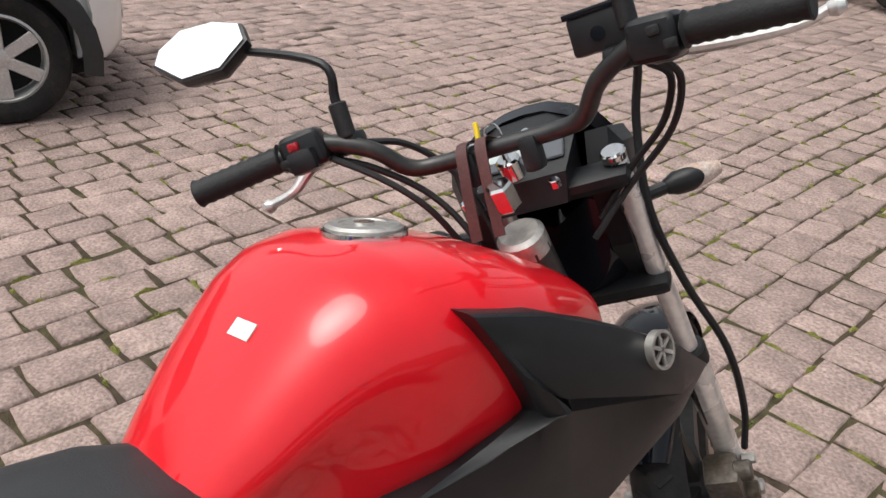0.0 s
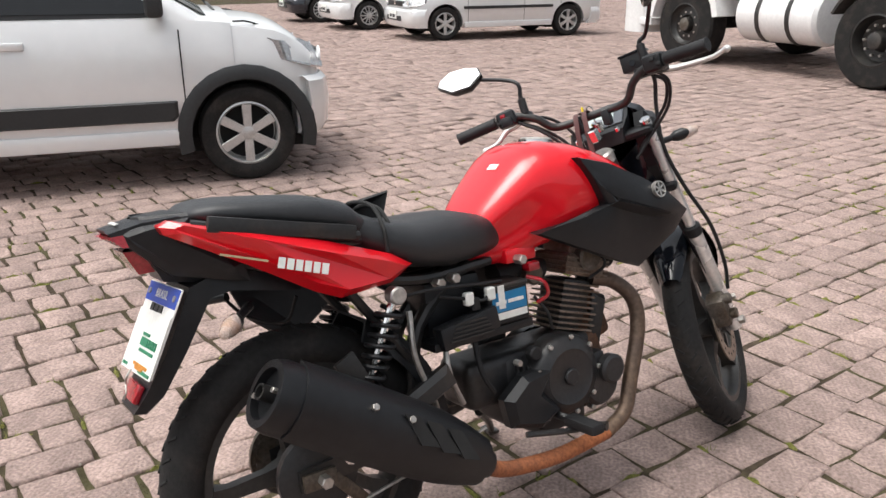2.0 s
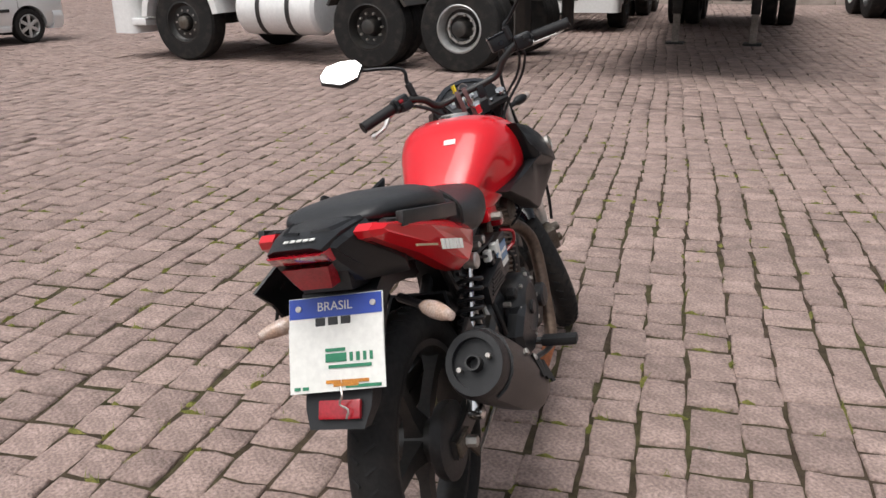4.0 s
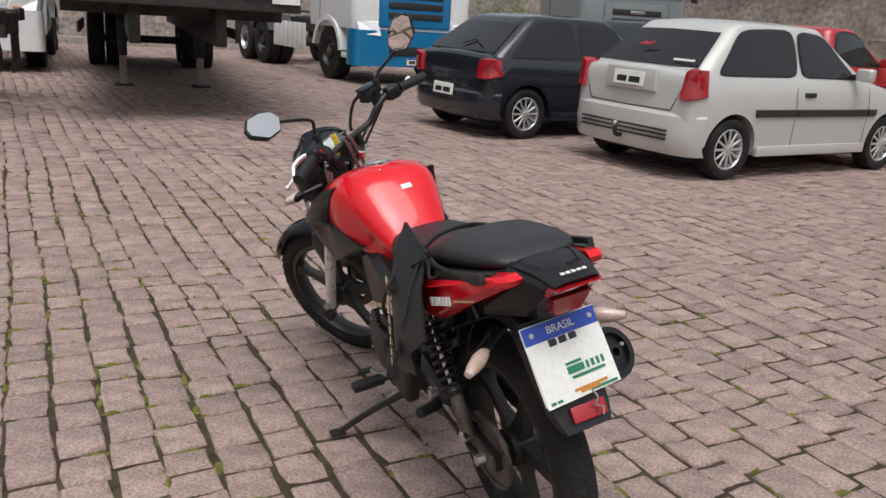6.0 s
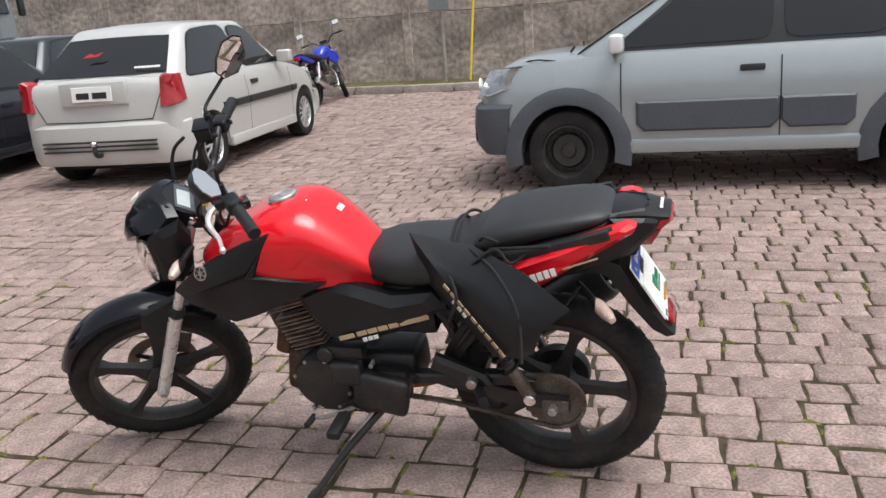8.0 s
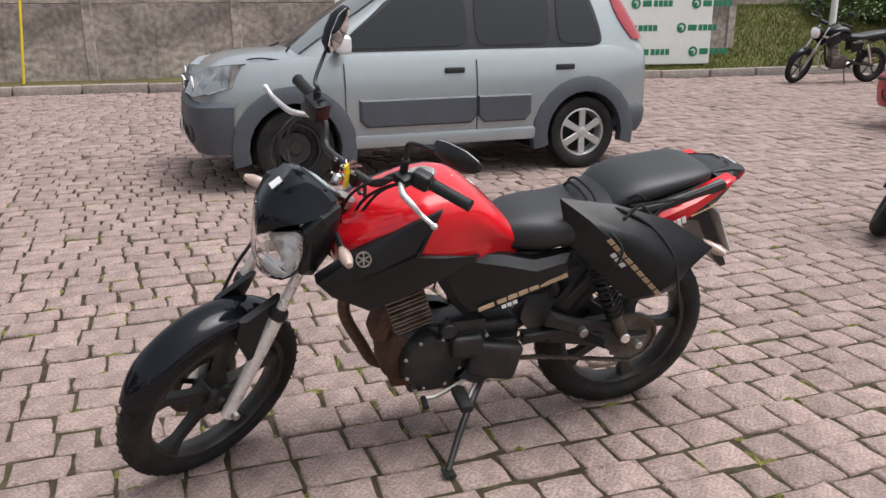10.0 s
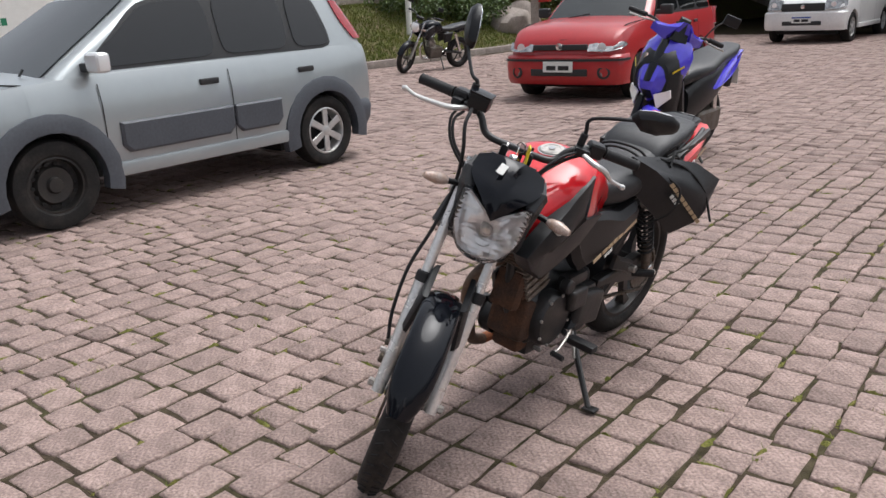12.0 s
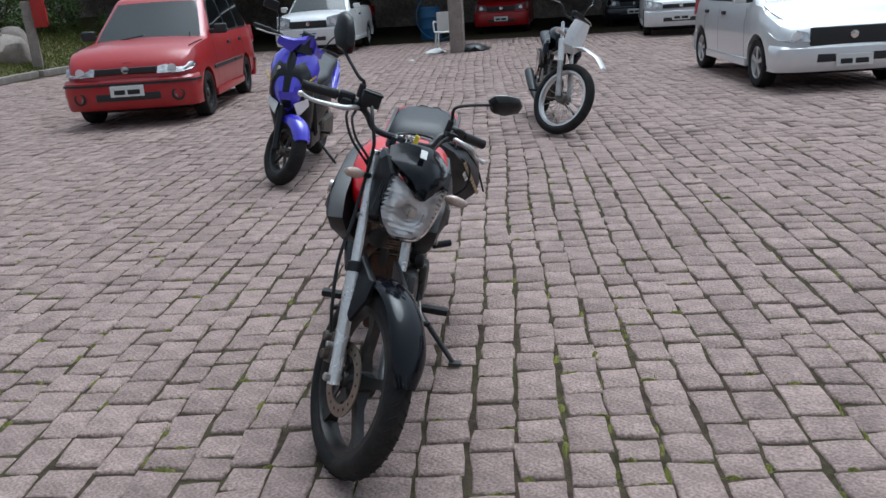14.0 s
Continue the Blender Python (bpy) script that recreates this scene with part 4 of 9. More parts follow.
def shroud_ring(side, keep, out, back=0.0):
    """The outline drawn in towards the ridge line and pushed out sideways."""
    ring = []
    for x, y, z in SHROUD:
        cy = min(max(y, 0.80), 0.97)
        cz = 0.765 - (cy - 0.80) * 0.36
        ring.append((side * (x + out + back) + (-0.014 if side < 0 else -0.002), cy + (y - cy) * keep, cz + (z - cz) * keep))
    return ring


for s in (1, -1):
    sh = bp("tank_shroud", loft([shroud_ring(s, 0.97, 0, -0.045), shroud_ring(s, 1.0, 0), shroud_ring(s, 0.975, 0.006), shroud_ring(s, 0.86, 0.010), shroud_ring(s, 0.62, 0.016), shroud_ring(s, 0.34, 0.0215), shroud_ring(s, 0.10, 0.023)]), BLACK_SATIN, "satin black tank shroud with round emblem", angle=40)
    em = facing((s * 0.1955 + (-0.012 if s < 0 else 0.0), 0.940, 0.772), (s, 0.08, 0.25))
    ring = lathe([(0.021, -0.006), (0.021, 0.004), (0.0175, 0.004), (0.0175, -0.006)], 24, em @ pose(0, 0, 0, 0, -90, 0), closed=True)
    spk = [moved(box(0.004, 0.036, 0.003, (0, 0, 0.0015)), em @ pose(0, 0, 0, 0, 0, a)) for a in (0, 60, 120)]
    part("emblem", join(ring, *spk), ALU, sh, "small round metal emblem")

# lower tank skirt and frame cover between shroud and seat, left; the right side cover is missing
SC_OUT = mirror_x([(0.118, 0.625, 0.708), (0.128, 0.520, 0.700), (0.132, 0.410, 0.672), (0.130, 0.295, 0.686), (0.132, 0.262, 0.640), (0.136, 0.376, 0.568), (0.130, 0.520, 0.520), (0.122, 0.612, 0.500), (0.118, 0.655, 0.545), (0.116, 0.700, 0.620), (0.112, 0.712, 0.668)])
SC_IN = mirror_x([(0.140, 0.605, 0.690), (0.152, 0.515, 0.674), (0.156, 0.412, 0.646), (0.152, 0.318, 0.664), (0.152, 0.305, 0.636), (0.154, 0.385, 0.588), (0.150, 0.520, 0.542), (0.142, 0.600, 0.525), (0.140, 0.632, 0.556), (0.138, 0.668, 0.620), (0.134, 0.680, 0.654)])
cover = bp("side_cover", panel(SC_OUT, SC_IN, 0.03), BLACK_SATIN, "black left side cover with gold and white stripe", angle=25)
m = facing((-0.1535, 0.45, 0.578), (-1, 0.0, 0.06), (0, 0.30, 1))
bars("stripe", [[(-0.14, 0.05), (-0.08, 0.03), (-0.045, 0.03), (-0.01, 0.03), (0.025, 0.03), (0.06, 0.09)]], cover, GOLD_PRINT, m, 0.014, 0.02)
bars("stripe_number", [[(-0.07, 0.014), (-0.052, 0.014), (-0.034, 0.014)]], cover, PAPER, m @ Matrix.Translation((0, -0.021, 0)), 0.012, 0.02)

# seats
def seat_ring(y, zt, zb, w, n=13, crown=0.75):
    half = []
    for k in range(n):
        a = math.pi * k / (n - 1)
        cx, cz = math.sin(a), math.cos(a)
        half.append((w * abs(cx) ** 0.55, y, (zt + zb) / 2 + (zt - zb) / 2 * abs(cz) ** crown * (1 if cz > 0 else -1)))
    return half + [(-x, yy, z) for x, yy, z in half[-2:0:-1]]


RIDER = [(0.565, 0.715, 0.705, 0.03), (0.545, 0.745, 0.690, 0.062), (0.50, 0.775, 0.682, 0.092), (0.44, 0.792, 0.678, 0.118), (0.37, 0.797, 0.676, 0.133), (0.29, 0.797, 0.690, 0.138), (0.22, 0.812, 0.718, 0.132), (0.17, 0.835, 0.745, 0.122), (0.13, 0.86, 0.77, 0.11)]
PILLION = [(0.185, 0.808, 0.79, 0.09), (0.17, 0.832, 0.78, 0.112), (0.135, 0.866, 0.785, 0.124), (0.07, 0.886, 0.805, 0.130), (0.0, 0.895, 0.826, 0.128), (-0.09, 0.905, 0.848, 0.120), (-0.135, 0.907, 0.860, 0.110), (-0.165, 0.902, 0.868, 0.096), (-0.182, 0.893, 0.874, 0.074)]
bp("rider_seat", loft([seat_ring(*r) for r in RIDER]), VINYL, "worn black vinyl rider seat", angle=50)
bp("pillion_seat", loft([seat_ring(*r) for r in PILLION]), VINYL, "raised black vinyl pillion seat", angle=50)
bp("seat_base", loft([seat_ring(y, zb + 0.012, zb - 0.014, w * 0.97) for y, zt, zb, w in PILLION[1:]]), BLACK_SATIN, angle=50)

# tail: red side cowls, black centre, lamp
def wider(points, by):
    """Spreads the cowl sideways towards its rear."""
    return [(x + by * min(1.0, max(0.0, (0.24 - y) / 0.16)), y, z) for x, y, z in points]


TL_OUT = wider([(0.122, 0.258, 0.712), (0.130, 0.205, 0.745), (0.128, 0.06, 0.800), (0.124, -0.09, 0.848), (0.100, -0.225, 0.886), (0.097, -0.246, 0.878), (0.100, -0.238, 0.862), (0.122, -0.10, 0.782), (0.128, 0.02, 0.706), (0.128, 0.075, 0.680), (0.124, 0.200, 0.684)], 0.016)
TL_IN = wider([(0.138, 0.235, 0.713), (0.146, 0.195, 0.732), (0.146, 0.06, 0.778), (0.142, -0.08, 0.830), (0.112, -0.205, 0.876), (0.108, -0.222, 0.872), (0.112, -0.212, 0.862), (0.138, -0.09, 0.798), (0.146, 0.02, 0.726), (0.146, 0.085, 0.698), (0.140, 0.19, 0.696)], 0.024)
for o, i in zip(both(TL_OUT), both(TL_IN)):
    s = 1 if o[0][0] > 0 else -1
    cowl_ = bp("tail_cowl", panel(o, i, 0.03), RED, "red tail cowl with white lettering bars", angle=25)
    mm = facing((s * 0.1715, -0.005, 0.765), (s, -0.05, 0.12), (0, s * 0.0 + 0.33, 1))
    bars("lettering", [[(-0.05 + 0.0175 * k, 0.013) for k in range(6)]], cowl_, PAPER, mm, 0.021, 0.03, 0.003)
    bars("line", [[(0.07 if s < 0 else -0.16, 0.09)]], cowl_, GOLD_PRINT, mm, 0.004, 0.03, 0.003)
    bp("tail_trim", panel([(s * x, y, z) for x, y, z in ((0.082, -0.18, 0.884), (0.070, -0.265, 0.880), (0.054, -0.300, 0.872), (0.062, -0.288, 0.842), (0.074, -0.225, 0.780), (0.106, -0.09, 0.745), (0.110, -0.10, 0.785), (0.092, -0.22, 0.852))],
                           [(s * x, y, z) for x, y, z in ((0.092, -0.19, 0.878), (0.080, -0.258, 0.872), (0.066, -0.290, 0.864), (0.073, -0.278, 0.846), (0.086, -0.22, 0.798), (0.112, -0.11, 0.762), (0.114, -0.12, 0.780), (0.100, -0.215, 0.846))], 0.04), BLACK_SATIN, angle=25)
tail = bp("tail_centre", loft([[(-0.082, -0.14, 0.872), (-0.03, -0.14, 0.884), (0.03, -0.14, 0.884), (0.082, -0.14, 0.872), (0.088, -0.15, 0.79), (-0.088, -0.15, 0.79)], [(-0.078, -0.20, 0.888), (-0.035, -0.20, 0.897), (0.035, -0.20, 0.897), (0.078, -0.20, 0.888), (0.082, -0.21, 0.80), (-0.082, -0.21, 0.80)],
                           [(-0.066, -0.262, 0.886), (-0.040, -0.262, 0.892), (0.040, -0.262, 0.892), (0.066, -0.262, 0.886), (0.070, -0.255, 0.83), (-0.070, -0.255, 0.83)], [(-0.053, -0.322, 0.874), (-0.036, -0.324, 0.880), (0.036, -0.324, 0.880), (0.053, -0.322, 0.874), (0.058, -0.296, 0.852), (-0.058, -0.296, 0.852)]]), BLACK_SATIN, "black tail top with small white lettering bars", angle=20)
bars("tail_print", [[(-0.026 + 0.013 * k, 0.009) for k in range(5)]], tail, PAPER, facing((0, -0.300, 0.8872), (0, -0.18, 1), (0, 1, 0.18)), 0.008, 0.02, 0.0016)
for s in (1, -1):
    bp("tail_rib", loft([[(s * 0.078, -0.178, 0.886), (s * 0.070, -0.178, 0.892), (s * 0.066, -0.178, 0.884)], [(s * 0.052, -0.262, 0.888), (s * 0.044, -0.262, 0.896), (s * 0.038, -0.262, 0.889)], [(s * 0.014, -0.272, 0.889), (s * 0.012, -0.268, 0.8945), (s * 0.012, -0.258, 0.890)]]), BLACK_SATIN)
lamp = bp("tail_lamp", loft([[(-0.060, -0.262, 0.870), (0.060, -0.262, 0.870), (0.064, -0.255, 0.846), (-0.064, -0.255, 0.846)], [(-0.057, -0.322, 0.868), (0.057, -0.322, 0.868), (0.060, -0.300, 0.845), (-0.060, -0.300, 0.845)], [(-0.050, -0.328, 0.866), (0.050, -0.328, 0.866), (0.053, -0.305, 0.848), (-0.053, -0.305, 0.848)]]), RED_LENS, "dark red tail lamp")
part("lower_lens", loft([[(-0.048, -0.225, 0.834), (0.048, -0.225, 0.834), (0.040, -0.21, 0.79), (-0.040, -0.21, 0.79)], [(-0.047, -0.300, 0.836), (0.047, -0.300, 0.836), (0.032, -0.276, 0.788), (-0.032, -0.276, 0.788)]]), RED_LENS, lamp)
bp("lamp_surround", loft([[(-0.08, -0.18, 0.848), (0.08, -0.18, 0.848), (0.058, -0.17, 0.755), (-0.058, -0.17, 0.755)], [(-0.070, -0.272, 0.846), (0.070, -0.272, 0.846), (0.050, -0.238, 0.768), (-0.050, -0.238, 0.768)]]), BLACK_SATIN)
for s in (1, -1):
    bp("grab_bracket", tube([(s * 0.125, 0.14, 0.795), (s * 0.132, 0.02, 0.815), (s * 0.130, -0.12, 0.852), (s * 0.118, -0.19, 0.872)], 0.011, 8), BLACK_FRAME)
bp("grab_bar", join(box(0.016, 0.30, 0.03, m=pose(0, 0, 0, -13, 0, 0), at=(0.142, -0.02, 0.838), bevel=0.004)), BLACK_FRAME, "flat black bracket beside the seat")
bp("grab_bar", join(box(0.016, 0.26, 0.026, m=pose(0, 0, 0, -17, 0, 0), at=(-0.145, -0.06, 0.835), bevel=0.004)), BLACK_FRAME, "flat black bracket beside the seat")

# rear fender, plate and indicators
bp("rear_fender", loft([[(-0.07, 0.02, 0.735), (0.07, 0.02, 0.735), (0.075, 0.02, 0.70), (-0.075, 0.02, 0.70)], [(-0.075, -0.13, 0.775), (0.075, -0.13, 0.775), (0.08, -0.12, 0.73), (-0.08, -0.12, 0.73)], [(-0.08, -0.200, 0.752), (0.08, -0.200, 0.752), (0.082, -0.165, 0.725), (-0.082, -0.165, 0.725)],
                    [(-0.072, -0.258, 0.640), (0.072, -0.258, 0.640), (0.076, -0.225, 0.630), (-0.076, -0.225, 0.630)], [(-0.068, -0.310, 0.566), (0.068, -0.310, 0.566), (0.072, -0.278, 0.558), (-0.072, -0.278, 0.558)], [(-0.056, -0.334, 0.534), (0.056, -0.334, 0.534), (0.060, -0.312, 0.530), (-0.060, -0.312, 0.530)]]), BLACK_SATIN, "black plastic rear fender", angle=25)
bp("reflector", box(0.086, 0.012, 0.036, m=pose(0, 0, 0, -32, 0, 0), at=(0.008, -0.3185, 0.566), bevel=0.004), RED_LENS, "red rear reflector")
PL = facing((0.004, -0.262, 0.677), (0.05, -1, 0.56))
plate = bp("number_plate", moved(box(0.194, 0.174, 0.004, (0, 0, 0.002), bevel=0.0015, seg=1), PL), PAPER, "white plate with blue band and a taped paper cover")
part("plate_band", moved(box(0.190, 0.038, 0.0012, (0, 0.066, 0.0047)), PL), BLUE_PRINT, plate)
part("paper_cover", moved(box(0.193, 0.122, 0.0015, (0.001, -0.030, 0.0056), m=pose(0, 0, 0, 0, 0, 1.0)), PL), PAPER, plate, "stained white paper cover")
bars("plate_mark", [[(-0.040, 0.019), (-0.014, 0.019), (0.012, 0.019)]], plate, BLACK_PRINT, PL @ Matrix.Translation((0, 0.038, 0.0042)), 0.016, 0.02)
bars("cover_print", [[(-0.018, 0.042), (0.031, 0.006), (0.044, 0.007), (0.058, 0.006), (0.071, 0.006)]], plate, GREEN_PRINT, PL @ Matrix.Translation((-0.002, -0.030, 0.0066)), 0.016, 0.02)
bars("cover_print_small", [[(-0.018, 0.040)], [(-0.012, 0.086)]], plate, GREEN_PRINT, PL @ Matrix.Translation((-0.002, -0.0155, 0.0066)), 0.006, 0.031)
bars("stain", [[(-0.02, 0.03), (0.012, 0.042), (0.05, 0.016)], [(-0.005, 0.05)]], plate, ORANGE, PL @ Matrix.Translation((0, -0.074, 0.0066)), 0.006, 0.006)
bars("green_edge", [[(-0.085, 0.012), (-0.068, 0.012), (0.02, 0.07)]], plate, GREEN_PRINT, PL @ Matrix.Translation((0, -0.0835, 0.0064)), 0.006, 0.01)
txt = bpy.data.curves.new("country", "FONT")
txt.body, txt.size, txt.align_x, txt.align_y, txt.extrude = "BRASIL", 0.024, "CENTER", "CENTER", 0.0004
tmp = new("tmp", txt)
tme = bpy.data.meshes.new_from_object(tmp)
bpy.data.objects.remove(tmp)
tme.transform(PL @ Matrix.Translation((0, 0.066, 0.0058)))
tme.materials.append(PAPER)
word = new("country_word", tme)
word.parent = plate
for x in (-0.075, 0.078):
    part("plate_bolt", moved(lathe([(0.006, 0.0045), (0.006, 0.008), (0, 0.009)], 10, pose(0, 0, 0, 0, -90, 0)), PL @ Matrix.Translation((x, 0.066, 0))), ALU, plate)
bp("wire_tie", tube([(0.02, -0.318, 0.612), (0.026, -0.330, 0.600), (0.018, -0.332, 0.584), (0.034, -0.336, 0.575), (0.03, -0.342, 0.560)], 0.002, 6, 4), ALU)


def indicator(a, b, face, steer=None):
    """A stalk from a towards b with a black pod at its end, whose clear lens looks to face."""
    a, b = Vector(a), Vector(b)
    n = (b - a).length
    st_ = bp("indicator", tube([a, a.lerp(b, 0.5)], [0.010, 0.009], 10), BLACK_SATIN, "indicator on a black stalk", steer=steer)
    prof = [(0, 0), (0.010, 0.002), (0.0155, n * 0.10), (0.0178, n * 0.24), (0.0150, n * 0.40), (0.009, n * 0.53), (0, n * 0.56)]
    m = along(a.lerp(b, 0.44), b)
    shell = lathe(prof, 20, m)
    lens_ = lathe([(r * 1.03, h) for r, h in prof], 20, m)
    bmesh.ops.bisect_plane(lens_, geom=lens_.verts[:] + lens_.edges[:] + lens_.faces[:], plane_co=a.lerp(b, 0.5) + Vector(face) * 0.003, plane_no=Vector(face), clear_inner=True)
    pod = part("pod", moved(shell, steer) if steer else shell, BLACK_SATIN, st_)
    part("lens", moved(lens_, steer) if steer else lens_, CLEAR_LENS, pod, "clear indicator lens")


indicator((-0.07, -0.09, 0.69), (-0.212, -0.195, 0.668), (0, -1, 0))
indicator((0.07, -0.09, 0.69), (0.214, -0.190, 0.680), (0, -1, 0))


# wheels
def bike_wheel(name, centre, r, half, rim_r, spokes, steer, disc):
    """A cast five-spoke wheel with tyre; its axle lies along x."""
    at = (LOWER if steer else Matrix()) @ Matrix.Translation(centre)
    R0 = r - half
    prof = []
    for k in range(20):
        a = 2 * math.pi * k / 20
        prof.append((R0 + half * math.cos(a) * (1.0 if math.cos(a) > 0 else 0.75), half * 0.98 * math.sin(a)))
    w = part(name, lathe(prof, 56, at, closed=True), RUBBER, BIKE, "black tyre on a black five-spoke cast wheel")
    part("rim", lathe([(rim_r + 0.006, -half * 0.62), (rim_r + 0.006, -half * 0.7), (rim_r - 0.012, -half * 0.72), (rim_r - 0.022, -half * 0.2), (rim_r - 0.022, half * 0.2), (rim_r - 0.012, half * 0.72), (rim_r + 0.006, half * 0.7), (rim_r + 0.006, half * 0.62)], 48, at, closed=True), RIM_BLACK, w)
    for k in range(5):
        sp = loft([[(-0.026, -0.030, 0.03), (0.026, -0.030, 0.03), (0.026, 0.030, 0.03), (-0.026, 0.030, 0.03)], [(-0.013, -0.017, 0.09), (0.013, -0.017, 0.09), (0.013, 0.017, 0.09), (-0.013, 0.017, 0.09)],
                   [(-0.014, -0.014, rim_r * 0.75), (0.014, -0.014, rim_r * 0.75), (0.014, 0.014, rim_r * 0.75), (-0.014, 0.014, rim_r * 0.75)], [(-0.024, -0.024, rim_r - 0.012), (0.024, -0.024, rim_r - 0.012), (0.024, 0.024, rim_r - 0.012), (-0.024, 0.024, rim_r - 0.012)]])
        part("spoke", moved(sp, at @ pose(0, 0, 0, 72 * k + spokes, 0, 0)), RIM_BLACK, w)
    part("hub", lathe([(0, -0.06), (0.022, -0.06), (0.026, -0.045), (0.05, -0.04), (0.052, 0.04), (0.026, 0.045), (0.022, 0.06), (0, 0.06)], 24, at), RIM_BLACK, w)
    if disc:
        part("brake_disc", lathe([(0.115, 0.050), (0.115, 0.054), (0.076, 0.054), (0.076, 0.050)], 40, at, closed=True), DISC, w, "browned steel brake disc")
        part("disc_carrier", join(*[moved(box(0.006, 0.016, 0.06, (0.050, 0, 0.06)), at @ pose(0, 0, 0, 72 * k + 20, 0, 0)) for k in range(5)]), BLACK_FRAME, w)
        holes = [lathe([(0.005, 0.0495), (0.005, 0.0545), (0, 0.0545)], 6, at @ pose(0, 0.095 * math.cos(a), 0.095 * math.sin(a))) for a in (math.tau * k / 18 for k in range(18))]
        tagged(part("disc_hole", join(*holes), DARK_GAP, w), kind="stuff")
    return w


FRONT_AXLE = (0, 1.30, 0.288)
REAR_AXLE = (0, 0, 0.306)
bike_wheel("front_wheel", FRONT_AXLE, 0.296, 0.042, 0.228, 10, True, True)
bike_wheel("rear_wheel", REAR_AXLE, 0.308, 0.052, 0.226, 20, False, False)


def tread(name, centre, r, half, steer, n=44):
    """Shallow slanted grooves round the tyre's crown."""
    at = (LOWER if steer else Matrix()) @ Matrix.Translation(centre)
    made = []
    for k in range(n):
        for s in (1, -1):
            made.append(moved(box(0.026, 0.005, 0.004, (s * 0.017, 0, r - 0.0035), m=pose(0, 0, 0, 0, s * 18, s * 38)), at @ pose(0, 0, 0, 360 / n * k + (4 if s > 0 else 0), 0, 0)))
    return tagged(part(name, join(*made), DARK_GAP, BIKE, smooth=False), kind="stuff")


tread("rear_tread", REAR_AXLE, 0.308, 0.052, False)
tread("front_tread", FRONT_AXLE, 0.296, 0.042, True, 48)

# front fork, in its straight-ahead place and then turned with the bars
AX = Vector(FRONT_AXLE)
for s in (1, -1):
    low_ = AX + Vector((s * 0.082, 0, 0)) - STEM * 0.02
    mid_ = AX + Vector((s * 0.082, 0, 0)) + STEM * 0.34
    top_ = AX + Vector((s * 0.082, 0, 0)) + STEM * 0.700
    leg = bp("fork_leg", tube([low_, mid_], [0.020, 0.0225], 16), FORK_SILVER, "scuffed aluminium fork slider", steer=LOWER)
    part("fork_tube", moved(rod(mid_ - STEM * 0.02, top_, 0.0150, 16), LOWER), FORK_SILVER, leg, "bright fork tube")
    part("dust_seal", moved(rod(mid_ - STEM * 0.015, mid_ + STEM * 0.02, 0.0250, 16), LOWER), GRIP, leg)
    part("fork_cap", moved(rod(top_, top_ + STEM * 0.014, 0.0165, 12), LOWER), CHROME, leg)
    part("axle_nut", moved(rod(AX + Vector((s * 0.10, 0, 0)), AX + Vector((s * 0.118, 0, 0)), 0.013, 6), LOWER), ALU, leg)
bp("axle", rod(AX - Vector((0.1, 0, 0)), AX + Vector((0.1, 0, 0)), 0.009), ALU, steer=LOWER)
for k, n in ((0.50, "lower_clamp"), (0.682, "upper_clamp")):
    c = AX + STEM * k
    bp(n, join(box(0.195, 0.046, 0.024, m=pose(0, 0, 0, 26, 0, 0), at=tuple(c + Vector((0, -0.012, 0))), bevel=0.012)), BLACK_SATIN, steer=LOWER)
bp("stem_nut", rod(HEAD - STEM * 0.025, HEAD + STEM * 0.012, 0.017, 6), CHROME, "chromed steering stem nut", steer=True)
bp("head_bearing", rod(PIVOT - STEM * 0.095, PIVOT - STEM * 0.06, 0.030, 20), ALU, "chromed bearing cup")
bp("head_tube", rod(PIVOT - STEM * 0.25, PIVOT - STEM * 0.075, 0.030, 16), BLACK_FRAME)
for s in (1, -1):
    bp("clamp_bolt", rod(Vector((s * 0.035, 1.004, 1.03)), Vector((s * 0.035, 1.000, 1.040)), 0.006, 6), CHROME, steer=True)
    bp("clamp_bolt", rod(Vector((s * 0.058, 0.985, 0.965)), Vector((s * 0.058, 0.98, 0.976)), 0.007, 6), CHROME, steer=True)
    bp("bar_riser", box(0.024, 0.034, 0.044, (s * 0.040, 0.990, 1.012), bevel=0.008), BLACK_SATIN, steer=True)

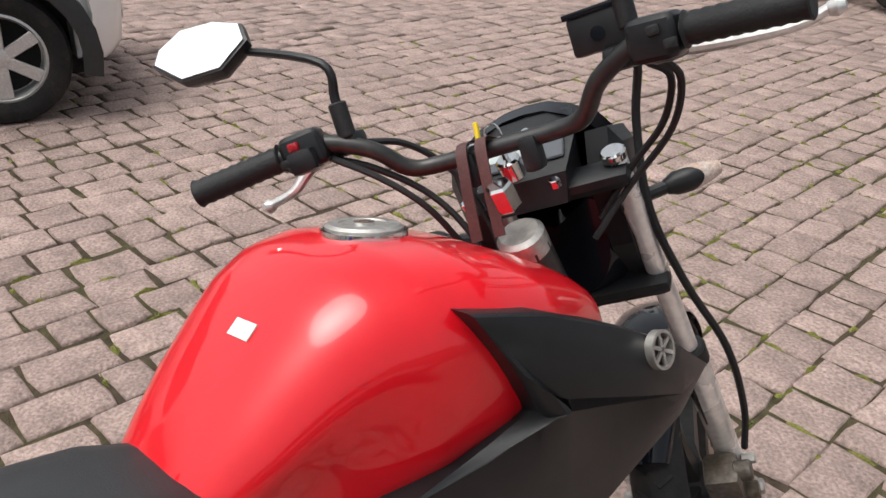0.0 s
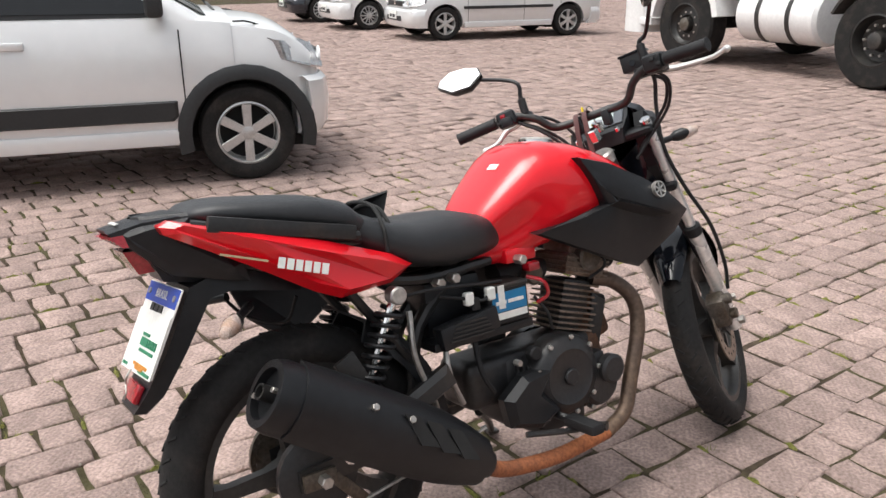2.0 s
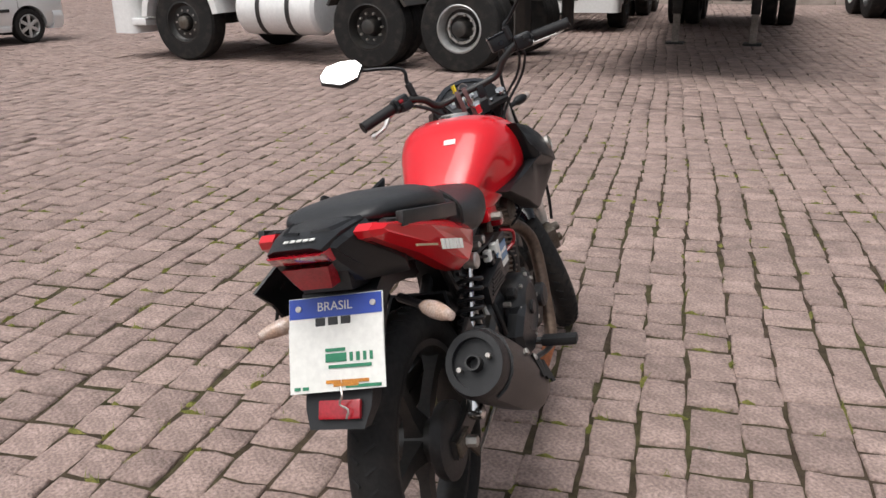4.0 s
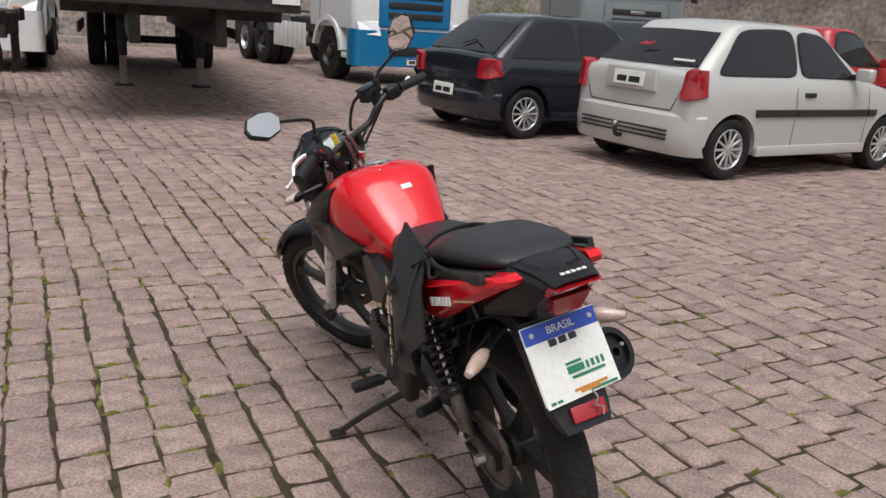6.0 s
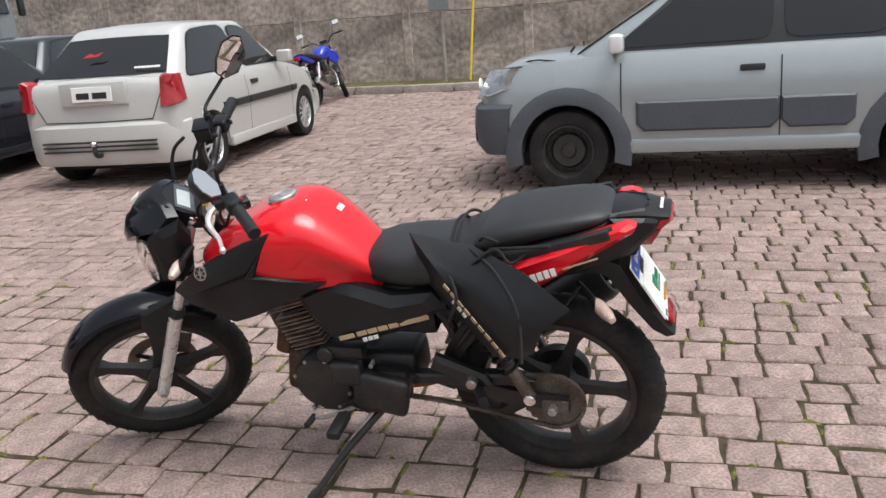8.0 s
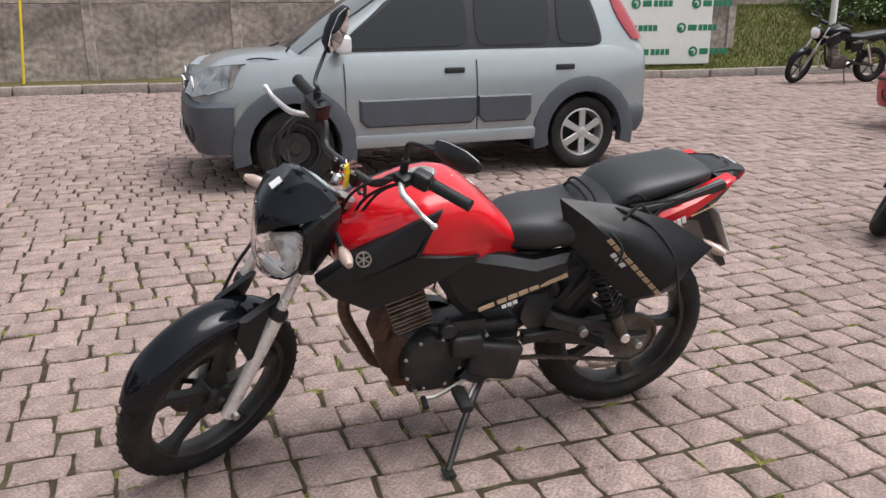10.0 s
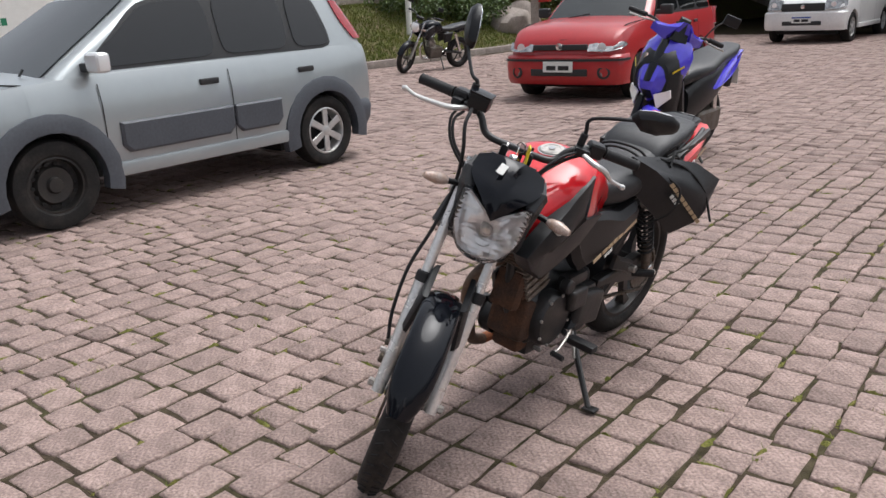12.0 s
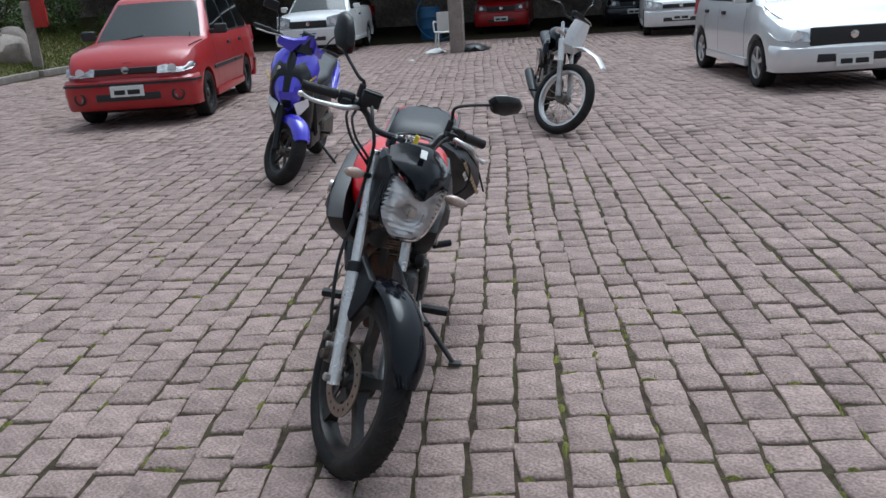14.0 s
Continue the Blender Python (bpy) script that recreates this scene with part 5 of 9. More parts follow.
# handlebar
bar = bp("handlebar", tube([(-0.355, 0.885, 1.085), (-0.25, 0.915, 1.095), (-0.20, 0.935, 1.098), (-0.145, 0.955, 1.072), (-0.115, 0.975, 1.038), (-0.08, 0.988, 1.03), (0, 0.990, 1.03), (0.08, 0.988, 1.03), (0.115, 0.975, 1.038), (0.145, 0.955, 1.072), (0.20, 0.935, 1.098), (0.25, 0.915, 1.095), (0.355, 0.885, 1.085)], 0.0112, 12, 5), BLACK_FRAME, "black tubular handlebar", steer=STEER)
for s in (1, -1):
    a, b = Vector((s * 0.248, 0.916, 1.095)), Vector((s * 0.362, 0.883, 1.085))
    n = (b - a).length
    ribs = [(0, 0), (0.0195, 0)] + [(0.0160 + (0.0014 if k % 2 else 0), n * (k + 0.5) / 18) for k in range(18)] + [(0.0185, n * 0.985), (0.0165, n), (0, n)]
    gr = bp("grip", lathe(ribs, 18, along(a, b)), GRIP, "ribbed black rubber grip", steer=STEER)
    at = along(Vector((s * 0.218, 0.926, 1.096)), b)
    sw = bp("switch_housing", join(moved(box(0.056, 0.044, 0.048, bevel=0.014, seg=3), at), moved(box(0.035, 0.050, 0.030, (0.0, 0.02, -0.012), bevel=0.010), at)), BLACK_SATIN, "black switch housing", steer=STEER)
    part("switch_button", moved(box(0.014, 0.008, 0.011, (s * 0.218, 0.901, 1.104), bevel=0.003), STEER), RED_LENS if s < 0 else GRIP, sw)
    part("switch_button", moved(box(0.014, 0.008, 0.010, (s * 0.232, 0.897, 1.087), bevel=0.003), STEER), GRIP, sw)
    ex, ez = (0.333, 1.039) if s < 0 else (0.387, 1.071)
    lever = tube([(s * 0.185, 0.970, 1.085), (s * 0.222, 0.998, 1.080), (s * 0.262, 1.000, 1.072), (s * (ex - 0.042), 0.986, (ez + 1.066) / 2 - 0.004), (s * (ex - 0.004), 0.981, ez + 0.001)], [0.008, 0.009, 0.0085, 0.0065, 0.006], 10, 4)
    ball = lathe([(0, -0.011), (0.007, -0.008), (0.010, 0), (0.007, 0.008), (0, 0.011)], 12, Matrix.Translation((s * ex, 0.981, ez)))
    bp("clutch_lever" if s < 0 else "brake_lever", join(lever, ball), BARE, "bare aluminium lever with ball end", steer=STEER)
    bp("lever_perch", box(0.050, 0.038, 0.028, (s * 0.180, 0.960, 1.088), bevel=0.009), BLACK_SATIN, steer=STEER)
# brake fluid box on the right bar, with its hose
res = bp("brake_reservoir", box(0.066, 0.048, 0.044, (0.160, 0.978, 1.122), bevel=0.006, m=pose(0, 0, 0, 0, 0, -8)), BLACK_SATIN, "black brake fluid reservoir", steer=STEER)
part("reservoir_lid", moved(box(0.070, 0.052, 0.007, (0.160, 0.978, 1.146), bevel=0.002, m=pose(0, 0, 0, 0, 0, -8)), STEER), BLACK_GLOSS, res)
part("sight_glass", moved(lathe([(0.008, 0), (0.008, 0.003), (0, 0.003)], 14, facing((0.157, 0.9545, 1.120), (0, -1, 0)) @ pose(0, 0, 0, 0, -90, 0)), STEER), BLACK_GLOSS, res)
CABLES = [
    [(0.195, 0.985, 1.075), (0.212, 1.02, 1.05), (0.188, 1.05, 1.0), (0.135, 1.07, 0.955), (0.08, 1.07, 0.90)],
    [(0.212, 0.965, 1.075), (0.224, 1.0, 1.045), (0.196, 1.04, 0.99), (0.13, 1.06, 0.935), (0.07, 1.05, 0.88)],
    [(-0.165, 0.975, 1.085), (-0.125, 1.015, 1.065), (-0.085, 1.045, 1.01), (-0.06, 1.05, 0.93), (-0.05, 1.03, 0.86)],
    [(-0.20, 0.94, 1.08), (-0.15, 0.96, 1.048), (-0.10, 0.985, 0.995), (-0.065, 0.99, 0.93), (-0.05, 0.98, 0.86)],
    [(-0.19, 0.935, 1.076), (-0.14, 0.945, 1.035), (-0.10, 0.96, 0.985), (-0.08, 0.99, 0.92)],
]
for pts in CABLES:
    bp("cable", tube(pts, 0.0045, 8, 6), GRIP, "black control cable", steer=True)
bp("brake_hose", tube([(0.135, 0.962, 1.055), (0.135, 1.005, 1.02), (0.112, 1.03, 0.95), (0.10, 1.03, 0.84), (0.112, 1.08, 0.72), (0.135, 1.14, 0.60), (0.130, 1.20, 0.48), (0.112, 1.225, 0.40)], 0.0055, 8, 6), GRIP, "black front brake hose", steer=LOWER)


# mirrors
def bike_mirror(base, elbow, centre, out, up, s):
    c = Vector(centre)
    f = facing(centre, out, up)
    stalk = bp("mirror_stalk", tube([base, Vector(base) + Vector((0, 0, 0.04)), elbow, f @ Vector((-s * 0.055, 0, -0.012)), f @ Vector((-s * 0.02, 0, -0.014))], [0.008, 0.0065, 0.0055, 0.0055, 0.005], 8, 5), BLACK_SATIN, "black mirror stalk", steer=True)
    part("stalk_boot", moved(rod(Vector(base) - Vector((0, 0, 0.01)), Vector(base) + Vector((0, 0, 0.035)), 0.0115, 12), STEER), GRIP, stalk)
    o = [(s * x * 0.94, y) for x, y in ((-0.072, 0.004), (-0.058, 0.032), (-0.012, 0.044), (0.045, 0.040), (0.076, 0.012), (0.078, -0.012), (0.022, -0.044), (-0.040, -0.036))]
    rings = [[f @ Vector((x * k, y * k, z)) for x, y in o] for k, z in ((0.40, -0.028), (0.82, -0.022), (1.0, -0.008), (1.0, 0.004), (0.95, 0.005))]
    part("mirror_housing", moved(loft(rings), STEER), BLACK_SATIN, stalk, angle=40)
    part("mirror_glass", moved(prism([(x * 0.94, y * 0.94) for x, y in o], 0.002, f @ Matrix.Translation((0, 0, 0.0055))), STEER), MIRROR, stalk, "mirror glass", smooth=False)


bike_mirror((-0.168, 0.948, 1.105), (-0.170, 0.946, 1.190), (-0.335, 0.958, 1.255), (0.12, -0.80, 0.60), (0.10, 0.6, 0.8), -1)
bike_mirror((0.190, 0.955, 1.125), (0.215, 0.945, 1.180), (0.262, 0.838, 1.282), (-0.95, -0.28, 0.06), (-0.26, 0.75, 0.55), 1)

# instrument and key
dash = bp("instrument_panel", loft([[(-0.060, 1.040, 0.975), (0.060, 1.040, 0.975), (0.052, 1.040, 0.935), (-0.052, 1.040, 0.935)], [(-0.072, 1.085, 1.012), (0.072, 1.085, 1.012), (0.062, 1.10, 0.945), (-0.062, 1.10, 0.945)], [(-0.070, 1.125, 1.046), (0.070, 1.125, 1.046), (0.058, 1.14, 0.96), (-0.058, 1.14, 0.96)], [(-0.052, 1.150, 1.050), (0.052, 1.150, 1.050), (0.045, 1.158, 0.98), (-0.045, 1.158, 0.98)]]), BLACK_SATIN, "black instrument panel with grey display", steer=True, angle=35)
DS = facing((0, 1.080, 1.010), (0, -0.64, 0.77), (0, 0.77, 0.64))
part("display_frame", moved(box(0.118, 0.062, 0.004, (0, 0.002, 0.001), bevel=0.002, seg=1), STEER @ DS), CLADDING, dash)
part("display", moved(box(0.080, 0.040, 0.003, (-0.008, 0.006, 0.0035), bevel=0.001, seg=1), STEER @ DS), LCD, dash, "grey liquid crystal display")
bp("ignition_lock", rod((0.0, 1.025, 0.985), (0.0, 1.012, 1.012), 0.016, 16), CHROME, steer=True)
bp("ignition_key", join(box(0.004, 0.016, 0.030, (0, 1.008, 1.026), bevel=0.001, seg=1), lathe([(0.016, -0.001), (0.016, 0.001), (0.0135, 0.001), (0.0135, -0.001)], 18, pose(-0.006, 1.004, 1.044, 0, 0, 60), closed=True)), CHROME, "key in the ignition with ring", steer=True)
bp("key_tag", prism([(-0.008, 0.022), (0.006, 0.024), (0.009, 0.004), (0.004, -0.026), (-0.009, -0.024), (-0.005, 0.0)], 0.004, facing((-0.030, 1.022, 1.030), (-0.95, -0.25, 0.1)) @ Matrix.Scale(1.5, 4), 0.001, 1), YELLOW, "yellow key tag", steer=True)
for x, turn in ((-0.012, 10), (-0.036, -6)):
    strap = [(x * 0.5, 1.000, 1.040), (x, 0.972, 1.046), (x * 1.1, 0.958, 1.010), (x * 1.2, 0.952, 0.965), (x * 1.25, 0.948, 0.930)]
    rings = [[Vector(q) + Vector((sx * 0.007, sy * 0.0015, 0)) for sx, sy in ((-1, -1), (1, -1), (1, 1), (-1, 1))] for q in smooth_line(strap, 4)]
    bp("key_strap", loft(rings), LEATHER, "maroon key strap", steer=True)

# headlamp and visor
HL_HALF = [(0.0, -0.101), (0.030, -0.099), (0.056, -0.088), (0.080, -0.064), (0.097, -0.030), (0.104, 0.006), (0.105, 0.045), (0.103, 0.086), (0.082, 0.092), (0.050, 0.074), (0.024, 0.058), (0.0, 0.046)]
HL = HL_HALF + [(-x, y) for x, y in HL_HALF[-2:0:-1]]
HF = facing((0, 1.262, 0.866), (0, 1, 0.02), (0, -0.02, 1))


def lamp_ring(k, z, lift=0.0, sweep=0.036):
    """The lamp's outline at one depth, swept back towards its sides."""
    return [HF @ Vector((x * k, (y + 0.02) * k - 0.02 + lift, z - sweep * (x * k / 0.104) ** 2)) for x, y in HL]


lampb = bp("headlamp", loft([lamp_ring(k, z) for k, z in ((0.70, -0.13), (0.96, -0.095), (1.06, -0.04), (1.06, -0.012), (1.0, -0.010))] + [lamp_ring(0.98, -0.08), lamp_ring(0.60, -0.11)]), BLACK_GLOSS, "kite-shaped headlamp with clear lens", steer=True, angle=30)
# stepped reflector: bands that look up and ahead, each rippled into shallow columns
HW = [(-0.101, 0.012), (-0.099, 0.030), (-0.088, 0.056), (-0.064, 0.080), (-0.030, 0.097), (0.006, 0.104), (0.086, 0.103)]
bands = []
for j in range(12):
    for y, drop in ((-0.099 + 0.0155 * j, 0.0), (-0.099 + 0.0155 * (j + 1) - 0.0004, 0.0072 + 0.0016 * (j % 3))):
        w = spline([(b, a) for b, a in HW], y) * 0.97
        row = []
        for i in range(25):
            x = -w + 2 * w * i / 24
            top_y = min(y, spline([(0.0, 0.046), (0.024, 0.058), (0.050, 0.074), (0.082, 0.090), (0.104, 0.086)], abs(x)) - 0.002)
            row.append(HF @ Vector((x, top_y, -0.018 - 0.030 * (x / 0.104) ** 2 - drop - (0.0014 if (i // 3 + j // 2) % 2 else 0.0) - 0.020 * max(0.0, 1 - (x / 0.06) ** 2 - ((y + 0.01) / 0.05) ** 2))))
        bands.append(row)
bowl = loft(bands, caps=False, closed=False)
bmesh.ops.remove_doubles(bowl, verts=bowl.verts, dist=0.0002)
bmesh.ops.recalc_face_normals(bowl, faces=bowl.faces)
part("reflector_bowl", moved(bowl, STEER), REFLECTOR, lampb, "bright stepped headlamp reflector", angle=10)
lz = part("headlamp_lens", moved(loft([lamp_ring(k, z) for k, z in ((1.01, -0.010), (0.97, 0.0), (0.65, 0.008), (0.25, 0.011), (0.25, 0.008), (0.65, 0.005), (0.96, -0.004), (0.99, -0.010))], caps=True), STEER), LENS, lampb, angle=50)
lz.visible_shadow = False
part("bulb_cover", moved(lathe([(0.019, -0.05), (0.019, -0.020), (0.014, -0.014), (0, -0.012)], 16, HF @ Matrix.Translation((0, -0.005, 0)) @ pose(0, 0, 0, 0, -90, 0)), STEER), ALU, lampb)
half = [(0.0, 1.288, 0.916), (0.026, 1.276, 0.938), (0.052, 1.258, 0.964), (0.088, 1.214, 0.982), (0.112, 1.170, 0.998), (0.102, 1.130, 1.028), (0.066, 1.140, 1.050), (0.032, 1.160, 1.061), (0.0, 1.166, 1.063)]
V_OUT = half + [(-x, y, z) for x, y, z in half[-2:0:-1]]
V_MID = [(x * 0.62, y * 0.75 + 1.238 * 0.25 + 0.011, z * 0.75 + 1.008 * 0.25 + 0.008) for x, y, z in V_OUT]
V_IN = [(x * 0.26, y * 0.4 + 1.243 * 0.6 + 0.011, z * 0.4 + 1.008 * 0.6 + 0.008) for x, y, z in V_OUT]
V_BACK = [(x * 0.92, y - 0.030, z - 0.010) for x, y, z in V_OUT]
vis = bp("visor", loft([V_BACK, V_OUT, V_MID, V_IN]), BLACK_GLOSS, "dark pointed headlamp visor with a white label", steer=True, angle=26)
part("visor_label", moved(box(0.022, 0.034, 0.002, m=facing((0.024, 1.217, 1.045), (0.14, 0.60, 0.80), (0, -0.80, 0.60)) @ pose(0, 0, 0, 0, 0, -14)), STEER), PAPER, vis)
for s in (1, -1):
    W_OUT = [(s * x, y, z) for x, y, z in ((0.108, 1.215, 0.958), (0.122, 1.172, 1.002), (0.112, 1.105, 1.010), (0.102, 1.090, 0.94), (0.104, 1.112, 0.85), (0.100, 1.165, 0.785), (0.106, 1.215, 0.815))]
    W_IN = [(s * x, y, z) for x, y, z in ((0.116, 1.195, 0.944), (0.132, 1.160, 0.982), (0.124, 1.118, 0.984), (0.114, 1.108, 0.935), (0.114, 1.125, 0.865), (0.110, 1.165, 0.808), (0.114, 1.195, 0.828))]
    bp("headlamp_cowl", panel(W_OUT, W_IN, 0.03), BLACK_SATIN, "black headlamp cowl", steer=True, angle=25)
    indicator((s * 0.10, 1.10, 0.905), (s * 0.232, 1.163, 0.914), (0, 1, 0), STEER)

# front fender
def fender():
    rings = []
    for k in range(25):
        a = radians(8 + 114 * k / 24)
        r0 = 0.318 + 0.018 * math.sin(math.pi * k / 24)
        hw = 0.058 * (1 - 0.55 * max(0, (k - 16) / 8) ** 2 if k > 16 else 1 - 0.45 * max(0, (5 - k) / 5) ** 2)
        y, z = AX.y - r0 * math.cos(math.pi - (a + radians(20))) * 1.0, AX.z + r0 * math.sin(a + radians(20))
        way = Vector((0, math.cos(a + radians(20)), math.sin(a + radians(20))))
        c = Vector((0, AX.y, AX.z))
        out = []
        for n in range(9):
            b = radians(-80 + 20 * n)
            out.append(c + way * (r0 - 0.030 * (1 - math.cos(b))) + Vector((hw * math.sin(b) / math.sin(radians(80)), 0, 0)))
        inn = [p - way * 0.004 for p in out[::-1]]
        rings.append(out + inn)
    return loft(rings)


fen = bp("front_fender", fender(), BLACK_GLOSS, "gloss black front fender", steer=LOWER, angle=40)
for s in (1, -1):
    stay = panel([(s * 0.060, 1.13, 0.64), (s * 0.060, 1.26, 0.605), (s * 0.068, 1.275, 0.55), (s * 0.082, 1.235, 0.44), (s * 0.082, 1.195, 0.46), (s * 0.080, 1.15, 0.55)], [(s * 0.068, 1.15, 0.63), (s * 0.068, 1.245, 0.602), (s * 0.076, 1.255, 0.55), (s * 0.090, 1.228, 0.46), (s * 0.090, 1.205, 0.475), (s * 0.088, 1.165, 0.55)], 0.012)
    part("fender_stay", moved(stay, LOWER), BLACK_SATIN, fen)
cal = bp("brake_caliper", join(box(0.055, 0.060, 0.095, m=pose(0, 0, 0, 26, 0, 0), at=(0.072, 1.215, 0.345), bevel=0.012), rod((0.09, 1.20, 0.375), (0.118, 1.20, 0.375), 0.016, 14), rod((0.09, 1.225, 0.325), (0.118, 1.225, 0.325), 0.016, 14)), CAST, "grimy front brake caliper", steer=LOWER)
part("caliper_bolt", moved(rod((0.10, 1.245, 0.37), (0.122, 1.245, 0.37), 0.009, 6), LOWER), ALU, cal)

# frame, swing arm, shocks
FR = [[(0, 0.87, 0.80), (0, 0.84, 0.60), (0, 0.83, 0.42), (0, 0.78, 0.26)], [(0, 0.90, 0.84), (0.02, 0.70, 0.76), (0.03, 0.45, 0.66), (0.04, 0.30, 0.55), (0.05, 0.26, 0.40)]]
bp("frame_downtube", tube(FR[0], 0.018, 10, 4), BLACK_FRAME)
for s in (1, -1):
    bp("frame_tube", tube([(s * p[0], p[1], p[2]) for p in FR[1]], 0.017, 10, 4), BLACK_FRAME)
    bp("seat_rail", tube([(s * 0.06, 0.50, 0.665), (s * 0.085, 0.30, 0.665), (s * 0.095, 0.15, 0.70), (s * 0.085, -0.05, 0.765), (s * 0.06, -0.19, 0.80)], 0.012, 8, 4), BLACK_FRAME)
    bp("seat_stay", tube([(s * 0.06, 0.30, 0.42), (s * 0.085, 0.20, 0.56), (s * 0.095, 0.10, 0.70)], 0.011, 8), BLACK_FRAME)
    bp("swing_arm", loft([[(s * 0.055, 0.30, 0.385), (s * 0.085, 0.30, 0.385), (s * 0.085, 0.30, 0.335), (s * 0.055, 0.30, 0.335)], [(s * 0.075, 0.12, 0.35), (s * 0.10, 0.12, 0.35), (s * 0.10, 0.12, 0.30), (s * 0.075, 0.12, 0.30)], [(s * 0.075, -0.05, 0.33), (s * 0.10, -0.05, 0.33), (s * 0.10, -0.05, 0.285), (s * 0.075, -0.05, 0.285)]]), BLACK_FRAME, "black steel swing arm")
    lo_, hi_ = Vector((s * 0.118, 0.055, 0.345)), Vector((s * 0.125, 0.205, 0.655))
    d = hi_ - lo_
    shock = bp("shock_absorber", rod(lo_, lo_ + d * 0.40, 0.0185, 16), CHROME if s > 0 else CAST, "rear shock absorber with black spring")
    part("damper_rod", rod(lo_ + d * 0.4, hi_, 0.009, 10), CHROME, shock)
    coil = []
    u = d.normalized()
    e1 = u.orthogonal().normalized()
    e2 = u.cross(e1)
    for k in range(110):
        a = k / 110 * math.tau * 9.5
        coil.append(lo_ + d * (0.30 + 0.62 * k / 110) + 0.028 * (math.cos(a) * e1 + math.sin(a) * e2))
    part("coil_spring", tube(coil, 0.0055, 6), BLACK_SATIN, shock, "black coil spring")
    part("upper_eye", rod(hi_ - Vector((s * 0.012, 0, 0)), hi_ + Vector((s * 0.022, 0, 0)), 0.020, 14), ALU, shock)
    part("lower_eye", rod(lo_ - Vector((s * 0.012, 0, 0)), lo_ + Vector((s * 0.022, 0, 0)), 0.018, 14), CHROME, shock)
    bp("rear_axle_nut", rod((s * 0.095, -0.005, 0.306), (s * 0.135, -0.005, 0.306), 0.014, 6), ALU)
    bp("chain_adjuster", box(0.012, 0.075, 0.038, (s * 0.104, -0.01, 0.306), bevel=0.004), CAST)
bp("brake_drum", lathe([(0, 0.05), (0.085, 0.05), (0.09, 0.06), (0.09, 0.078), (0.075, 0.086), (0.03, 0.09), (0, 0.09)], 28, Matrix.Translation(REAR_AXLE)), ENGINE, "dusty rear brake drum")
bp("brake_arm", box(0.010, 0.028, 0.10, m=pose(0, 0, 0, 40, 0, 0), at=(0.096, 0.055, 0.262), bevel=0.004), CAST)
bp("brake_rod", tube([(0.10, 0.085, 0.225), (0.10, 0.30, 0.262), (0.09, 0.42, 0.28)], 0.004, 6), ALU)
# chain and sprocket, left
SPX = -0.082
teeth = []
for k in range(80):
    r = 0.088 if (k // 2) % 2 else 0.082
    a = math.tau * k / 80
    teeth.append((r * math.cos(a), r * math.sin(a)))
bp("rear_sprocket", prism(teeth, 0.006, Matrix.Translation((SPX, 0, 0.306)) @ pose(0, 0, 0, 90, 0, 90)), CAST, "worn steel rear sprocket")
chain = []
F0, R0 = Vector((SPX, 0.47, 0.325)), Vector((SPX, 0, 0.306))
run = []
for k in range(29):
    t_ = k / 28
    run.append((F0 + Vector((0, 0, 0.034))).lerp(R0 + Vector((0, 0, 0.090)), t_))
for k in range(15):
    a = math.pi / 2 + math.pi * k / 14
    run.append(R0 + Vector((0, 0.090 * math.cos(a), 0.090 * math.sin(a))))
for k in range(29):
    t_ = k / 28
    run.append((R0 - Vector((0, 0, 0.090))).lerp(F0 - Vector((0, 0, 0.034 - 0.02 * math.sin(math.pi * t_))), t_))
for k, (a, b) in enumerate(zip(run, run[1:])):
    mlink = along(a, b)
    n = (b - a).length
    chain.append(moved(box(n * 1.15, 0.010 if k % 2 else 0.014, 0.011, (n / 2, 0, 0)), mlink))
tagged(bp("drive_chain", join(*chain), CAST, smooth=False), "dusty steel drive chain", kind="stuff")
bp("chain_guard", panel([(-0.098, 0.40, 0.385), (-0.098, 0.10, 0.405), (-0.098, 0.04, 0.385), (-0.098, 0.10, 0.365), (-0.098, 0.40, 0.350)], [(-0.104, 0.38, 0.380), (-0.104, 0.10, 0.398), (-0.104, 0.06, 0.385), (-0.104, 0.10, 0.372), (-0.104, 0.38, 0.356)], 0.03), BLACK_FRAME, "black chain guard")

# engine
bp("crankcase", join(box(0.15, 0.30, 0.19, (0, 0.645, 0.335), bevel=0.04, seg=3), box(0.14, 0.20, 0.12, (0, 0.50, 0.37), bevel=0.03, seg=3), box(0.12, 0.16, 0.08, (0, 0.68, 0.225), bevel=0.02)), ENGINE, "grimy black engine crankcase", angle=50)
clutch = bp("clutch_cover", join(lathe([(0.105, 0.06), (0.105, 0.10), (0.095, 0.115), (0.07, 0.125), (0.065, 0.122), (0, 0.124)], 30, Matrix.Translation((0, 0.665, 0.345))), lathe([(0.06, 0.06), (0.06, 0.105), (0.05, 0.115), (0, 0.117)], 20, Matrix.Translation((0, 0.775, 0.295))), box(0.05, 0.16, 0.13, (0.085, 0.72, 0.315), bevel=0.02)), ENGINE, "black clutch cover on the right of the engine", angle=40)
for k in range(9):
    a = math.tau * k / 9
    part("cover_bolt", rod((0.112, 0.665 + 0.098 * math.cos(a), 0.345 + 0.098 * math.sin(a)), (0.121, 0.665 + 0.098 * math.cos(a), 0.345 + 0.098 * math.sin(a)), 0.0065, 6), ALU, clutch)
part("oil_filter_cover", lathe([(0.038, 0.11), (0.038, 0.13), (0.03, 0.136), (0, 0.136)], 18, Matrix.Translation((0, 0.80, 0.33))), ENGINE, clutch)
